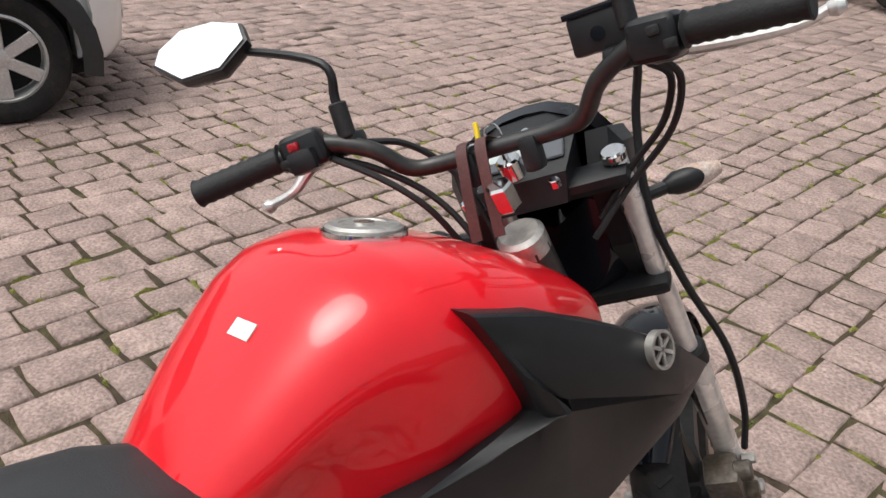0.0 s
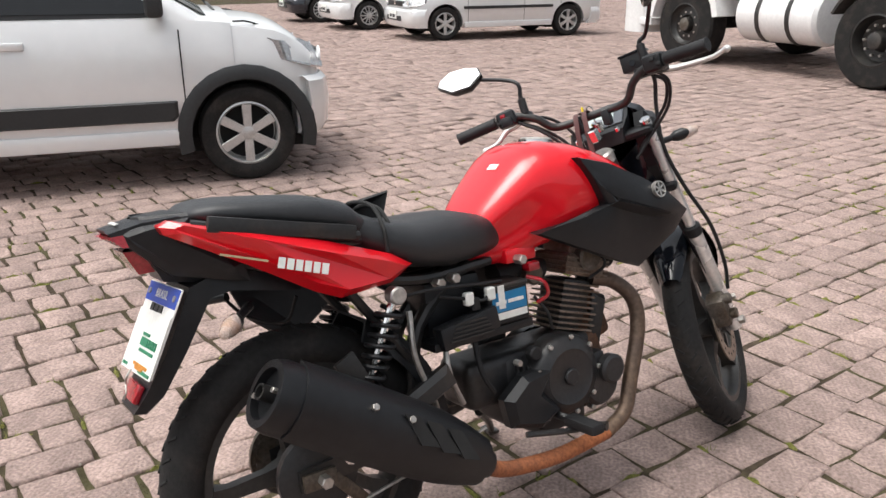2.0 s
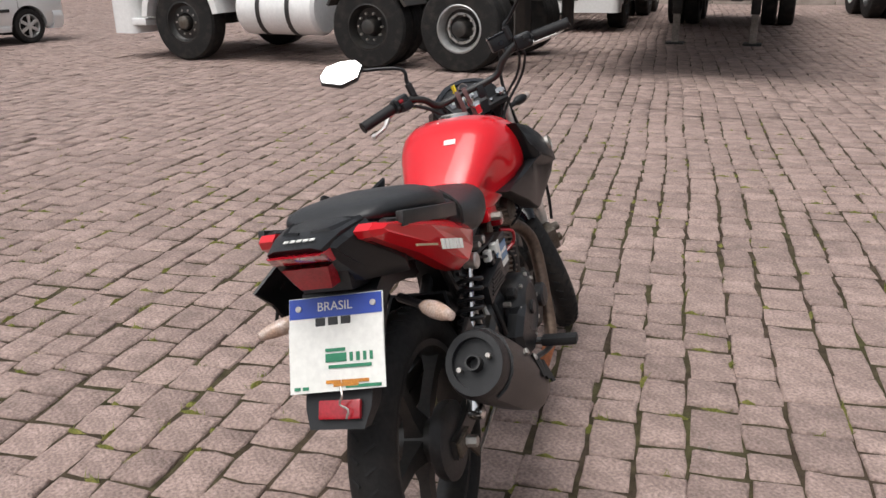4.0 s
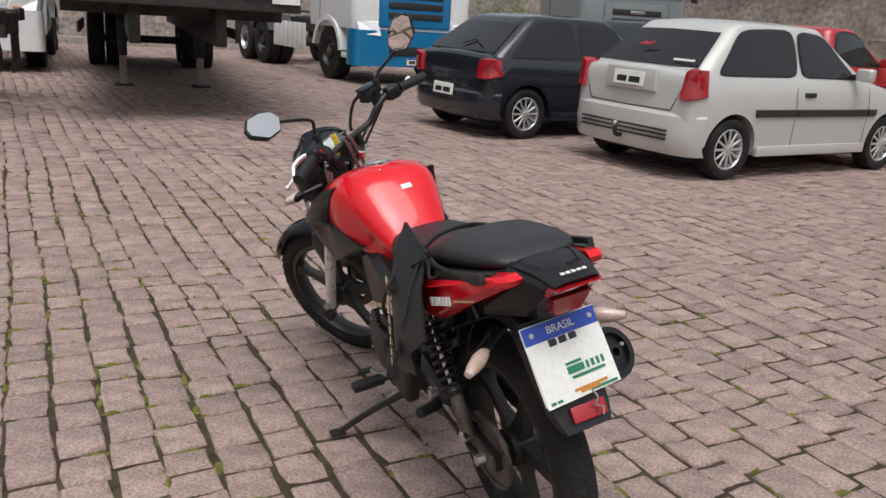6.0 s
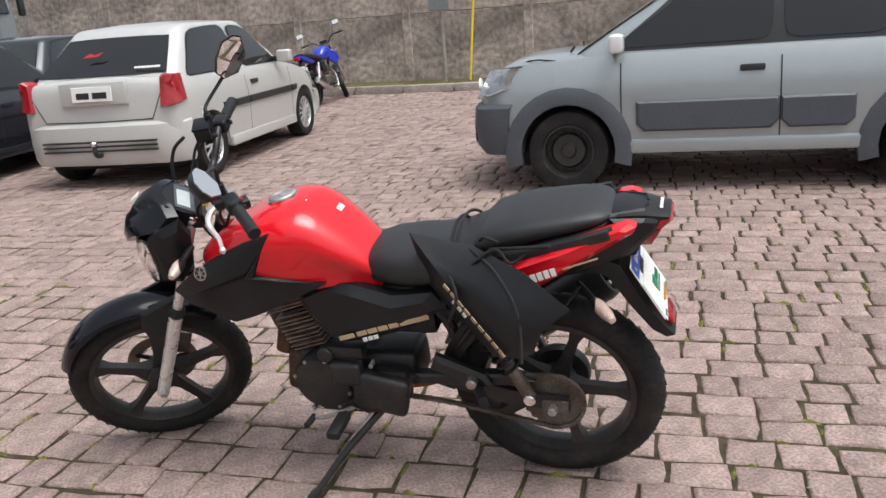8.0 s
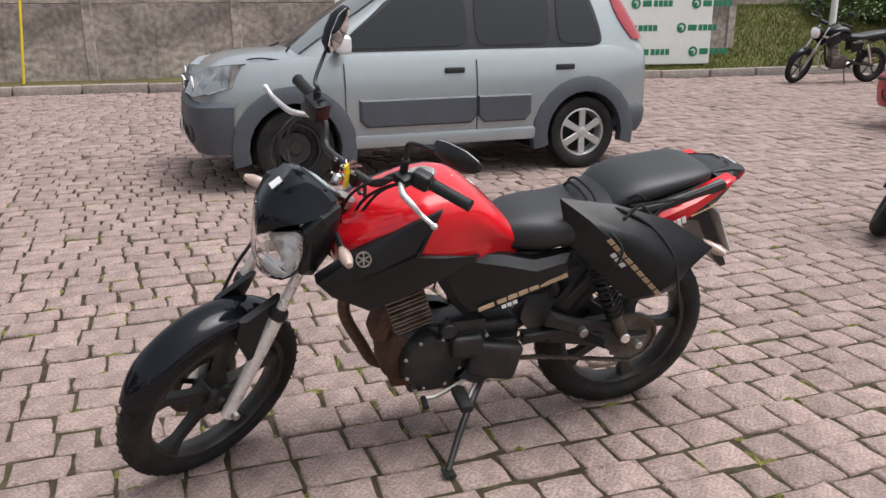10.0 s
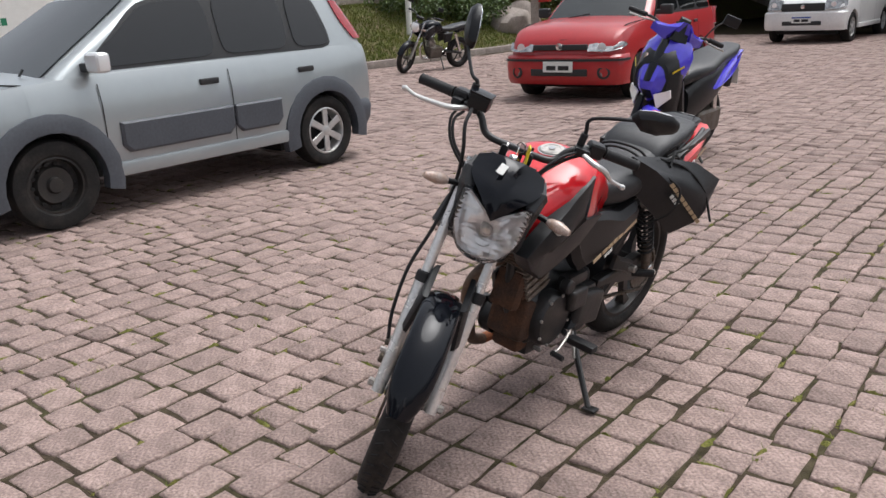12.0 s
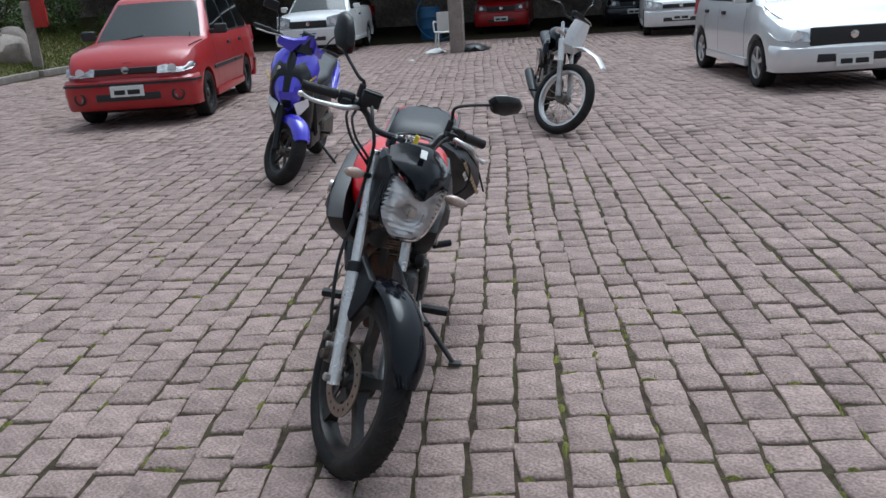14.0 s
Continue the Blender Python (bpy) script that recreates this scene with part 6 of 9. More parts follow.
gen = bp("generator_cover", join(lathe([(0.098, -0.06), (0.098, -0.10), (0.088, -0.116), (0.06, -0.122), (0, -0.122)], 30, Matrix.Translation((0, 0.70, 0.335))), box(0.05, 0.20, 0.11, (-0.085, 0.52, 0.34), bevel=0.022)), ENGINE, "black generator cover on the left of the engine", angle=40)
for k in range(8):
    a = math.tau * k / 8 + 0.3
    part("cover_bolt", rod((-0.112, 0.70 + 0.09 * math.cos(a), 0.335 + 0.09 * math.sin(a)), (-0.120, 0.70 + 0.09 * math.cos(a), 0.335 + 0.09 * math.sin(a)), 0.006, 6), ALU, gen)
bp("crankcase_front", join(box(0.15, 0.07, 0.15, m=pose(0, 0, 0, 12, 0, 0), at=(-0.005, 0.800, 0.345), bevel=0.028, seg=3), box(0.11, 0.10, 0.06, (0, 0.765, 0.245), bevel=0.018), box(0.10, 0.05, 0.13, m=pose(0, 0, 0, 18, 0, 0), at=(0, 0.835, 0.455), bevel=0.015)), RUSTED, "rust-brown front of the engine", angle=50)
bp("starter_motor", rod((-0.05, 0.79, 0.44), (0.05, 0.79, 0.44), 0.030, 16), RUSTED)
bp("sprocket_cover", join(box(0.05, 0.17, 0.13, m=pose(0, 0, 0, 12, 0, 0), at=(-0.118, 0.505, 0.325), bevel=0.022, seg=3), box(0.045, 0.10, 0.08, (-0.125, 0.60, 0.395), bevel=0.018, seg=3)), ENGINE, "black sprocket cover", angle=40)
bp("case_breather", join(rod((-0.10, 0.66, 0.455), (-0.135, 0.66, 0.455), 0.026, 14), box(0.05, 0.12, 0.045, (-0.10, 0.60, 0.462), bevel=0.014)), ENGINE)
arc = []
for k in range(13):
    a = radians(4 + 58 * k / 12)
    w = Vector((0, math.cos(a), math.sin(a)))
    at = Vector((0, 0.0, 0.306)) + w * 0.338
    arc.append([at + Vector((-0.085, 0, 0)) - w * 0.05, at + Vector((-0.07, 0, 0)), at + Vector((0.07, 0, 0)), at + Vector((0.085, 0, 0)) - w * 0.05, at + Vector((0.078, 0, 0)) - w * 0.05, at + Vector((0.064, 0, 0)) - w * 0.006, at + Vector((-0.064, 0, 0)) - w * 0.006, at + Vector((-0.078, 0, 0)) - w * 0.05])
bp("inner_fender", loft(arc), BLACK_SATIN, "black inner fender over the rear tyre", angle=40)
CY = Vector((0, 0.30, 0.954)).normalized()
for k in range(9):
    c = Vector((0, 0.745, 0.435)) + CY * 0.0145 * k
    bp("cooling_fin", box(0.122 + 0.008 * (k % 2), 0.125, 0.0055, m=pose(0, 0, 0, -17.5, 0, 0), at=tuple(c), bevel=0.0015, seg=1), FIN, smooth=False)
bp("cylinder_barrel", box(0.10, 0.10, 0.14, m=pose(0, 0, 0, -17.5, 0, 0), at=tuple(Vector((0, 0.745, 0.435)) + CY * 0.06), bevel=0.02), ENGINE)
headp = Vector((0, 0.745, 0.435)) + CY * 0.165
bp("cylinder_head", join(box(0.135, 0.135, 0.055, m=pose(0, 0, 0, -17.5, 0, 0), at=tuple(headp), bevel=0.014), box(0.11, 0.11, 0.05, m=pose(0, 0, 0, -17.5, 0, 0), at=tuple(headp + CY * 0.045), bevel=0.018)), FIN, "grey cast cylinder head", angle=40)
for x in (-0.03, 0.0, 0.03):
    bp("head_fin", box(0.006, 0.12, 0.035, m=pose(0, 0, 0, -17.5, 0, 0), at=tuple(headp + CY * 0.07 + Vector((x, 0, 0))), bevel=0.002, seg=1), FIN)
bp("cam_cover", lathe([(0.036, 0.05), (0.036, 0.078), (0.03, 0.084), (0, 0.085)], 18, Matrix.Translation(headp + CY * 0.025)), CAST)
bp("intake_boot", tube([(0, 0.70, 0.60), (0, 0.62, 0.615), (0, 0.55, 0.61)], [0.026, 0.03, 0.034], 14, 4), GRIP)
bp("throttle_body", rod((-0.04, 0.64, 0.60), (0.055, 0.64, 0.60), 0.026, 14), CAST)
bp("air_box", box(0.12, 0.16, 0.14, (-0.01, 0.40, 0.575), bevel=0.02), BLACK_SATIN, "black air box")
bp("spark_lead", tube([(0.07, 0.80, 0.56), (0.10, 0.83, 0.60), (0.06, 0.80, 0.67), (0.03, 0.76, 0.70)], 0.004, 6, 5), GRIP)
bp("horn", lathe([(0, -0.012), (0.03, -0.01), (0.036, 0.004), (0.02, 0.012), (0, 0.012)], 18, pose(0.02, 0.90, 0.60, 0, 0, 90)), BLACK_FRAME)

for k in range(4):
    c = headp + CY * (-0.018 + 0.012 * k)
    bp("head_fin", box(0.150, 0.145, 0.005, m=pose(0, 0, 0, -17.5, 0, 0), at=tuple(c), bevel=0.0015, seg=1), FIN, smooth=False)
for k, (y, z) in enumerate(((0.50, 0.30), (0.53, 0.41), (0.60, 0.25), (0.75, 0.235))):
    bp("case_bolt", rod((0.082, y, z), (0.104, y, z), 0.008, 6), ALU)
    bp("case_bolt", rod((-0.082, y, z), (-0.112, y, z), 0.008, 6), ALU)
for k in range(5):
    bp("case_rib", box(0.012, 0.006, 0.10 - 0.012 * k, (0.088, 0.53 + 0.016 * k, 0.355), bevel=0.002, seg=1), ENGINE)
bp("engine_mount", panel([(0.055, 0.86, 0.50), (0.055, 0.82, 0.36), (0.055, 0.79, 0.40), (0.055, 0.82, 0.52)], [(0.065, 0.852, 0.49), (0.065, 0.82, 0.385), (0.065, 0.802, 0.41), (0.065, 0.826, 0.505)], 0.01), BLACK_FRAME)
bp("crank_plug", rod((0.115, 0.665, 0.345), (0.132, 0.665, 0.345), 0.022, 8), ENGINE)
bp("oil_cap", rod((0.085, 0.575, 0.425), (0.112, 0.575, 0.425), 0.018, 8), GRIP)

# battery and wiring on the open right side
bat = bp("battery", box(0.075, 0.115, 0.095, (0.075, 0.510, 0.565), bevel=0.005, seg=1), BLACK_SATIN, "black battery with a blue and white label")
part("battery_label", box(0.0015, 0.098, 0.046, (0.1133, 0.510, 0.573)), TRUCK_BLUE, bat)
part("battery_label_white", box(0.0015, 0.098, 0.016, (0.1135, 0.510, 0.540)), PAPER, bat)
part("battery_tape", box(0.0018, 0.018, 0.055, (0.1136, 0.488, 0.585)), PAPER, bat)
bars("battery_print", [[(-0.04, 0.03), (-0.005, 0.045)]], bat, PAPER, facing((0.1142, 0.510, 0.572), (1, 0, 0)), 0.008, 0.01, 0.001)
part("battery_lid", box(0.078, 0.118, 0.014, (0.075, 0.510, 0.607), bevel=0.004, seg=1), BLACK_FRAME, bat)
bp("battery_cable", tube([(0.10, 0.575, 0.615), (0.125, 0.605, 0.60), (0.12, 0.62, 0.565), (0.10, 0.60, 0.545)], 0.005, 8, 6), RED_LENS, "red battery cable")
bp("terminal_cover", box(0.03, 0.035, 0.022, (0.09, 0.60, 0.635), bevel=0.006), RED_LENS)
bp("tank_bracket", box(0.08, 0.09, 0.035, (0.05, 0.575, 0.668), bevel=0.008), RED, "red lower tank flange")
bp("control_unit", box(0.04, 0.16, 0.055, m=pose(0, 0, 0, 8, 0, 0), at=(0.105, 0.39, 0.535), bevel=0.008), BLACK_SATIN, "black control unit")
for k in range(5):
    part("unit_rib", box(0.003, 0.12 - 0.01 * k, 0.004, (0.1265, 0.39, 0.518 + 0.009 * k)), BLACK_FRAME, bpy.data.objects["control_unit"])
bp("battery_tray", box(0.09, 0.28, 0.02, (0.06, 0.44, 0.505), bevel=0.004), BLACK_SATIN)
WIRES = [[(0.10, 0.20, 0.64), (0.12, 0.30, 0.645), (0.11, 0.42, 0.63), (0.10, 0.50, 0.62)], [(0.09, 0.47, 0.61), (0.115, 0.44, 0.59), (0.11, 0.40, 0.60), (0.10, 0.33, 0.62)], [(0.09, 0.60, 0.56), (0.11, 0.62, 0.52), (0.10, 0.64, 0.47)],
         [(0.08, 0.26, 0.60), (0.10, 0.25, 0.50), (0.105, 0.28, 0.40), (0.09, 0.30, 0.33)], [(0.08, 0.34, 0.52), (0.105, 0.33, 0.44), (0.10, 0.36, 0.36)], [(0.08, 0.42, 0.50), (0.10, 0.42, 0.42), (0.10, 0.45, 0.36)],
         [(-0.10, -0.10, 0.70), (-0.12, -0.04, 0.63), (-0.10, 0.04, 0.60), (-0.06, 0.06, 0.66)]]
for k, pts in enumerate(WIRES):
    bp("wire", tube(pts, 0.007 if 2 < k < 6 else 0.004, 8, 6), (ALU if k in (3, 4) else GRIP), "loose wire" if k < 3 else "grey breather hose")
for y, z in ((0.40, 0.60), (0.415, 0.585), (0.46, 0.60)):
    bp("connector", box(0.02, 0.022, 0.03, (0.108, y, z), bevel=0.003, seg=1), PAPER if z > 0.59 else BLACK_SATIN)
for y, z in ((0.37, 0.655), (0.33, 0.652), (0.56, 0.66)):
    bp("frame_bolt", rod((0.085, y, z), (0.118, y, z), 0.012, 6), ALU)

# exhaust
bp("exhaust_header", tube([(0.04, 0.83, 0.55), (0.06, 0.885, 0.535), (0.085, 0.93, 0.48), (0.10, 0.925, 0.40), (0.115, 0.87, 0.28), (0.125, 0.83, 0.205), (0.128, 0.76, 0.172)], 0.020, 14, 6), HEADER, "brown heat-stained exhaust header", angle=60)
bp("exhaust_link_pipe", tube([(0.128, 0.76, 0.172), (0.13, 0.60, 0.162), (0.14, 0.44, 0.185), (0.16, 0.36, 0.225)], 0.019, 14, 4), RUST, "rusty orange link pipe", angle=60)
MA, MB = Vector((0.172, 0.36, 0.235)), Vector((0.212, -0.132, 0.556))
ml = (MB - MA).length
muf = bp("muffler", lathe([(0, 0), (0.028, 0), (0.04, ml * 0.10), (0.058, ml * 0.30), (0.064, ml * 0.55), (0.064, ml * 0.96), (0.058, ml), (0.045, ml), (0.045, ml * 0.97), (0, ml * 0.97)], 30, along(MA, MB) @ Matrix.Diagonal((1, 1, 1.12, 1))), BLACK_SATIN, "matt black muffler with a slotted heat shield", angle=40)
part("tail_pipe", lathe([(0.016, ml * 0.95), (0.016, ml * 1.02), (0.012, ml * 1.02), (0.012, ml * 0.95)], 16, along(MA, MB), closed=True), BLACK_FRAME, muf)
sh_rings = []
for k in range(9):
    t_ = 0.06 + 0.86 * k / 8
    r_ = (0.050, 0.062, 0.070, 0.073, 0.074, 0.074, 0.073, 0.072, 0.070)[k]
    sh_rings.append([along(MA, MB) @ Vector((ml * t_, r_ * math.cos(a), 1.12 * r_ * math.sin(a))) for a in (radians(v) for v in (-62, -40, -15, 10, 40, 70, 92))] + [along(MA, MB) @ Vector((ml * t_, (r_ - 0.006) * math.cos(a), 1.12 * (r_ - 0.006) * math.sin(a))) for a in (radians(v) for v in (92, 70, 40, 10, -15, -40, -62))])
shield = part("heat_shield", loft(sh_rings), BLACK_SATIN, muf, "black plastic heat shield", angle=50)
for k in range(3):
    slot = [along(MA, MB) @ Vector((ml * t_, 0.0775 * math.cos(a), 1.12 * 0.0775 * math.sin(a))) for t_, a in ((0.16 + 0.10 * k, radians(5)), (0.24 + 0.10 * k, radians(0)), (0.34 + 0.10 * k, radians(34)), (0.27 + 0.10 * k, radians(36)))]
    inner = [p * 0.93 + sum(slot, Vector()) / 4 * 0.07 + Vector((-0.004, 0, -0.003)) for p in slot]
    part("slot", loft([[p + Vector((0.0008, 0, 0.0008)) for p in slot], inner], caps=True), DARK_GAP, shield)
for t_ in (0.50, 0.66):
    c = along(MA, MB) @ Vector((ml * t_, 0.073 * math.cos(radians(30)), 1.12 * 0.073 * math.sin(radians(30))))
    part("shield_bolt", rod(c - Vector((0.004, 0, 0.002)), c + Vector((0.007, 0, 0.004)), 0.008, 6), ALU, shield)
for x in (-0.03, 0.03):
    c = along(MA, MB) @ Vector((ml * 0.985, x, x * 0.4))
    part("end_bolt", rod(c, c + (MB - MA).normalized() * 0.014, 0.006, 6), ALU, muf)
bp("muffler_bracket", box(0.012, 0.05, 0.12, m=pose(0, 0, 0, 25, 0, 0), at=(0.135, 0.09, 0.50), bevel=0.004), BLACK_FRAME)

# pegs, pedals, stand
for s in (1, -1):
    peg = bp("footpeg", box(0.105, 0.040, 0.026, (s * 0.198, 0.628, 0.252), bevel=0.008), GRIP, "black rubber footpeg")
    part("peg_bracket", tube([(s * 0.07, 0.60, 0.285), (s * 0.11, 0.615, 0.258), (s * 0.150, 0.628, 0.252)], 0.011, 8), BLACK_FRAME, peg)
    pp = bp("pillion_peg", rod((s * 0.13, 0.20, 0.37), (s * 0.205, 0.165, 0.385), 0.015, 12), GRIP, "folded pillion footpeg")
    part("peg_bracket", panel([(s * 0.115, 0.34, 0.42), (s * 0.115, 0.20, 0.36), (s * 0.115, 0.16, 0.375), (s * 0.115, 0.18, 0.41), (s * 0.115, 0.32, 0.47)], [(s * 0.125, 0.32, 0.42), (s * 0.125, 0.20, 0.372), (s * 0.125, 0.175, 0.378), (s * 0.125, 0.19, 0.40), (s * 0.125, 0.31, 0.45)], 0.015), BLACK_FRAME, pp)
    part("peg_bolt", rod((s * 0.12, 0.215, 0.395), (s * 0.15, 0.215, 0.395), 0.016, 8), ALU, pp)
FG = [(0.112, 0.62, 0.385), (0.120, 0.52, 0.385), (0.118, 0.46, 0.34), (0.122, 0.47, 0.27), (0.126, 0.56, 0.245), (0.126, 0.62, 0.275), (0.122, 0.575, 0.33)]
FGI = [(0.128, 0.60, 0.377), (0.138, 0.525, 0.372), (0.136, 0.48, 0.335), (0.140, 0.485, 0.282), (0.142, 0.555, 0.262), (0.142, 0.60, 0.282), (0.138, 0.555, 0.328)]
for s in (1, -1):
    bp("foot_guard", panel([(s * x, y, z) for x, y, z in FG], [(s * x, y, z) for x, y, z in FGI], 0.025), BLACK_SATIN, "black plastic frame guard", angle=25)
bp("brake_pedal", tube([(0.14, 0.50, 0.25), (0.165, 0.60, 0.235), (0.17, 0.68, 0.225), (0.20, 0.70, 0.225)], [0.008, 0.008, 0.010, 0.012], 8, 4), BLACK_FRAME, "black brake pedal")
bp("gear_lever", tube([(-0.11, 0.56, 0.29), (-0.135, 0.62, 0.262), (-0.15, 0.70, 0.238), (-0.15, 0.735, 0.236)], [0.008, 0.007, 0.007, 0.007], 8, 4), ALU, "bare metal gear lever")
bp("gear_lever_rubber", rod((-0.145, 0.735, 0.236), (-0.195, 0.74, 0.236), 0.010, 10), GRIP)
SIDE = STANDING.inverted()
foot = SIDE @ Vector((-0.330, 0.640, 0.012))
knee = Vector((-0.085, 0.52, 0.245))
stand = bp("side_stand", tube([knee, knee.lerp(foot, 0.5) + Vector((-0.004, 0.01, 0)), foot], [0.013, 0.011, 0.010], 10, 4), BLACK_FRAME, "black side stand propping the motorcycle")
part("stand_foot", moved(box(0.05, 0.035, 0.010, bevel=0.003), Matrix.Translation(foot + Vector((-0.008, 0, 0.0))) @ pose(0, 0, 0, 0, 8.5, 0)), BLACK_FRAME, stand)
part("stand_spring", tube([knee + Vector((0, 0.01, 0.02)), knee.lerp(foot, 0.42) + Vector((0.004, 0.018, 0))], 0.007, 8), ALU, stand)

# loose black side panel tied to the left of the seat, with cord
P1, P2, P3 = Vector((-0.103, 0.342, 0.853)), Vector((-0.122, 0.165, 0.826)), Vector((-0.263, -0.098, 0.729))
P4, P5, P6 = Vector((-0.278, 0.067, 0.603)), Vector((-0.205, 0.120, 0.540)), Vector((-0.120, 0.305, 0.710))
C1, N1, R1 = Vector((-0.218, 0.125, 0.762)), Vector((-0.272, -0.028, 0.672)), Vector((-0.254, 0.002, 0.592))
loose = thing("loose_side_panel", "loose black motorcycle side panel tied on with cord", "side panel", BIKE.matrix_world.copy())
lp = bmesh.new()
E1, E2 = (P1 + P4) / 2 + Vector((-0.026, 0, 0.018)), (P2 + P3) / 2 + Vector((-0.014, -0.01, 0.024))
E3, L1, C2 = (P1 + E1) / 2 + Vector((-0.008, 0.0, 0.008)), Vector((-0.285, 0.028, 0.640)), Vector((-0.278, 0.040, 0.690))
B1 = Vector((-0.215, 0.055, 0.545))
vv = [lp.verts.new(p) for p in (P1, P2, P3, P4, P5, P6, C1, E1, E2, N1, R1, E3, L1, C2, B1)]
for f in ((0, 6, 1), (1, 6, 8), (8, 6, 2), (2, 6, 13), (2, 13, 9), (9, 13, 12), (9, 12, 10), (12, 3, 10), (13, 3, 12), (6, 7, 13), (7, 3, 13), (6, 11, 7), (0, 11, 6), (0, 5, 11), (11, 5, 7), (7, 5, 4), (7, 4, 3), (3, 4, 14), (3, 14, 10)):
    lp.faces.new([vv[i] for i in f])
bmesh.ops.recalc_face_normals(lp, faces=list(lp.faces))
bmesh.ops.solidify(lp, geom=list(lp.faces), thickness=0.006)
part("panel_shell", lp, BLACK_SATIN, loose, angle=38)
xa = (P4 - E1).normalized()
za = Vector((-0.75, 0.55, -0.15))
za = (za - xa * za.dot(xa)).normalized()
sm = Matrix.Translation((P4 + E1) / 2 + za * 0.007 + xa * -0.02) @ Matrix((xa, za.cross(xa), za)).transposed().to_4x4()
bars("stripe", [[(-0.11 + 0.027 * k, 0.021) for k in range(9)]], loose, GOLD_PRINT, sm, 0.015, 0.02)
bars("stripe_number", [[(-0.065, 0.014), (-0.045, 0.014), (-0.025, 0.014)]], loose, PAPER, sm @ Matrix.Translation((0, -0.024, 0)), 0.016, 0.02)
CORDS = [[(-0.125, 0.215, 0.80), (-0.06, 0.215, 0.842), (0.05, 0.215, 0.842), (0.125, 0.20, 0.80), (0.132, 0.20, 0.75)], [(-0.125, 0.23, 0.79), (-0.05, 0.235, 0.832), (0.05, 0.235, 0.83), (0.128, 0.225, 0.77)],
         [(-0.13, 0.20, 0.82), (-0.16, 0.23, 0.795), (-0.235, 0.19, 0.74), (-0.235, 0.22, 0.66), (-0.17, 0.24, 0.60)], [(-0.13, 0.17, 0.82), (-0.20, 0.09, 0.79), (-0.262, 0.03, 0.71), (-0.31, 0.02, 0.60)],
         [(-0.13, 0.12, 0.82), (-0.15, 0.05, 0.835), (-0.158, -0.04, 0.845)], [(-0.17, 0.16, 0.80), (-0.15, 0.10, 0.83), (-0.165, 0.06, 0.80), (-0.15, 0.02, 0.82)], [(-0.14, 0.14, 0.85), (-0.16, 0.12, 0.87), (-0.15, 0.09, 0.85)]]
cord = thing("cord", "black cord tied round the motorcycle seat", "cord", BIKE.matrix_world.copy())
for pts in CORDS:
    part("strand", tube(pts, 0.0045, 7, 6), CORD, cord)


# ---- other cars ----
car("red_station_wagon", "faded red station wagon with a clear windscreen and black bumper strip", car_at((3.94, -6.53), (4.43, -8.92), -1, 1.62),
    dict(HATCH, wb=2.45, front=1.90, rear=-2.15, width=1.62, height=1.54, belt=1.0, hood=0.88, nose=0.67, paint=RED_CAR, cowl=0.86, roof_front=0.16, roof_rear=-1.75, tail=-2.05, pillars=(-0.36, -1.15), doors=(0.72, -0.36, -1.1),
         handles=(-0.2, -0.98), wheels=("steel", "steel"), screen=TINT_PALE, moulding=(0.58, 0.05, CLADDING_DARK, 0.2), plate_z=0.44, grille_w=0.45, grille_h=0.07, lamp_h=0.055, lamp_back=0.24, lamp_rise=0.0, strip=True, fog=True, mirror=CLADDING_DARK))
car("silver_sedan", "silver hatchback with its front grille broken open", car_at((-2.84, -7.05), (-2.52, -9.45), 1, 1.66),
    dict(HATCH, wb=2.45, front=1.92, rear=-1.75, width=1.66, height=1.47, belt=0.98, hood=0.78, nose=0.60, cowl=1.10, roof_front=0.30, paint=SILVER, pillars=(-0.34, -1.1), doors=(0.78, -0.34, -1.0), handles=(-0.15, -0.95), wheels=("five", "five"),
         grille_w=0.56, grille_h=0.20, lamp_h=0.07, lamp_back=0.74, lamp_rise=0.17, slats=0, plate_z=0.34, strip=False))
car("white_pickup", "white compact pickup parked under the shed", car_at((4.85, -16.42), (5.05, -18.95), -1, 1.70),
    dict(HATCH, wb=2.6, front=2.0, rear=-2.2, width=1.70, height=1.58, belt=1.05, hood=0.95, nose=0.76, paint=WHITE, cowl=0.90, roof_front=0.25, roof_rear=-0.55, tail=-0.75, pillars=(), doors=(0.85, -0.4), handles=(-0.2,), wheels=("six", "six"), wheel_r=0.31,
         grille_w=0.52, grille_h=0.16, lamp_h=0.16, blue_plate=True, plate_z=0.50, low=0.26))
car("white_hatchback", "white hatchback parked at the shed", car_at((-2.19, -17.2), (-2.25, -19.6), 1, 1.62), dict(HATCH, paint=WHITE, wheels=("steel", "steel"), nose=0.66, wb=2.42))
car("dark_red_car", "dark red car in the shade of the shed", car_at((2.45, -22.0), (2.50, -24.4), 1, 1.66), dict(HATCH, paint=RED_CAR, wheels=("six", "six"), nose=0.70, hood=0.86, belt=1.0, height=1.52, grille_h=0.14))
car("dark_car", "dark car deep in the shed", car_at((-1.4, -22.0), (-1.4, -24.4), 1, 1.62), dict(HATCH, paint=DARK_CAR))
car("dark_car", "dark car deep in the shed", car_at((7.8, -21.6), (7.8, -24.0), 1, 1.62), dict(HATCH, paint=DARK_CAR))
car("silver_van", "silver compact car with a dented door, parked far off", car_at((-11.46, 6.75), (-11.15, 9.15), -1, 1.64),
    dict(HATCH, wb=2.45, front=1.85, rear=-1.95, paint=SILVER, height=1.52, belt=1.0, pillars=(-0.3, -1.1), doors=(0.8, -0.3, -1.05), handles=(-0.1, -0.9), wheels=("six", "six"), moulding=(0.55, 0.05, CLADDING_DARK, 0.2)))
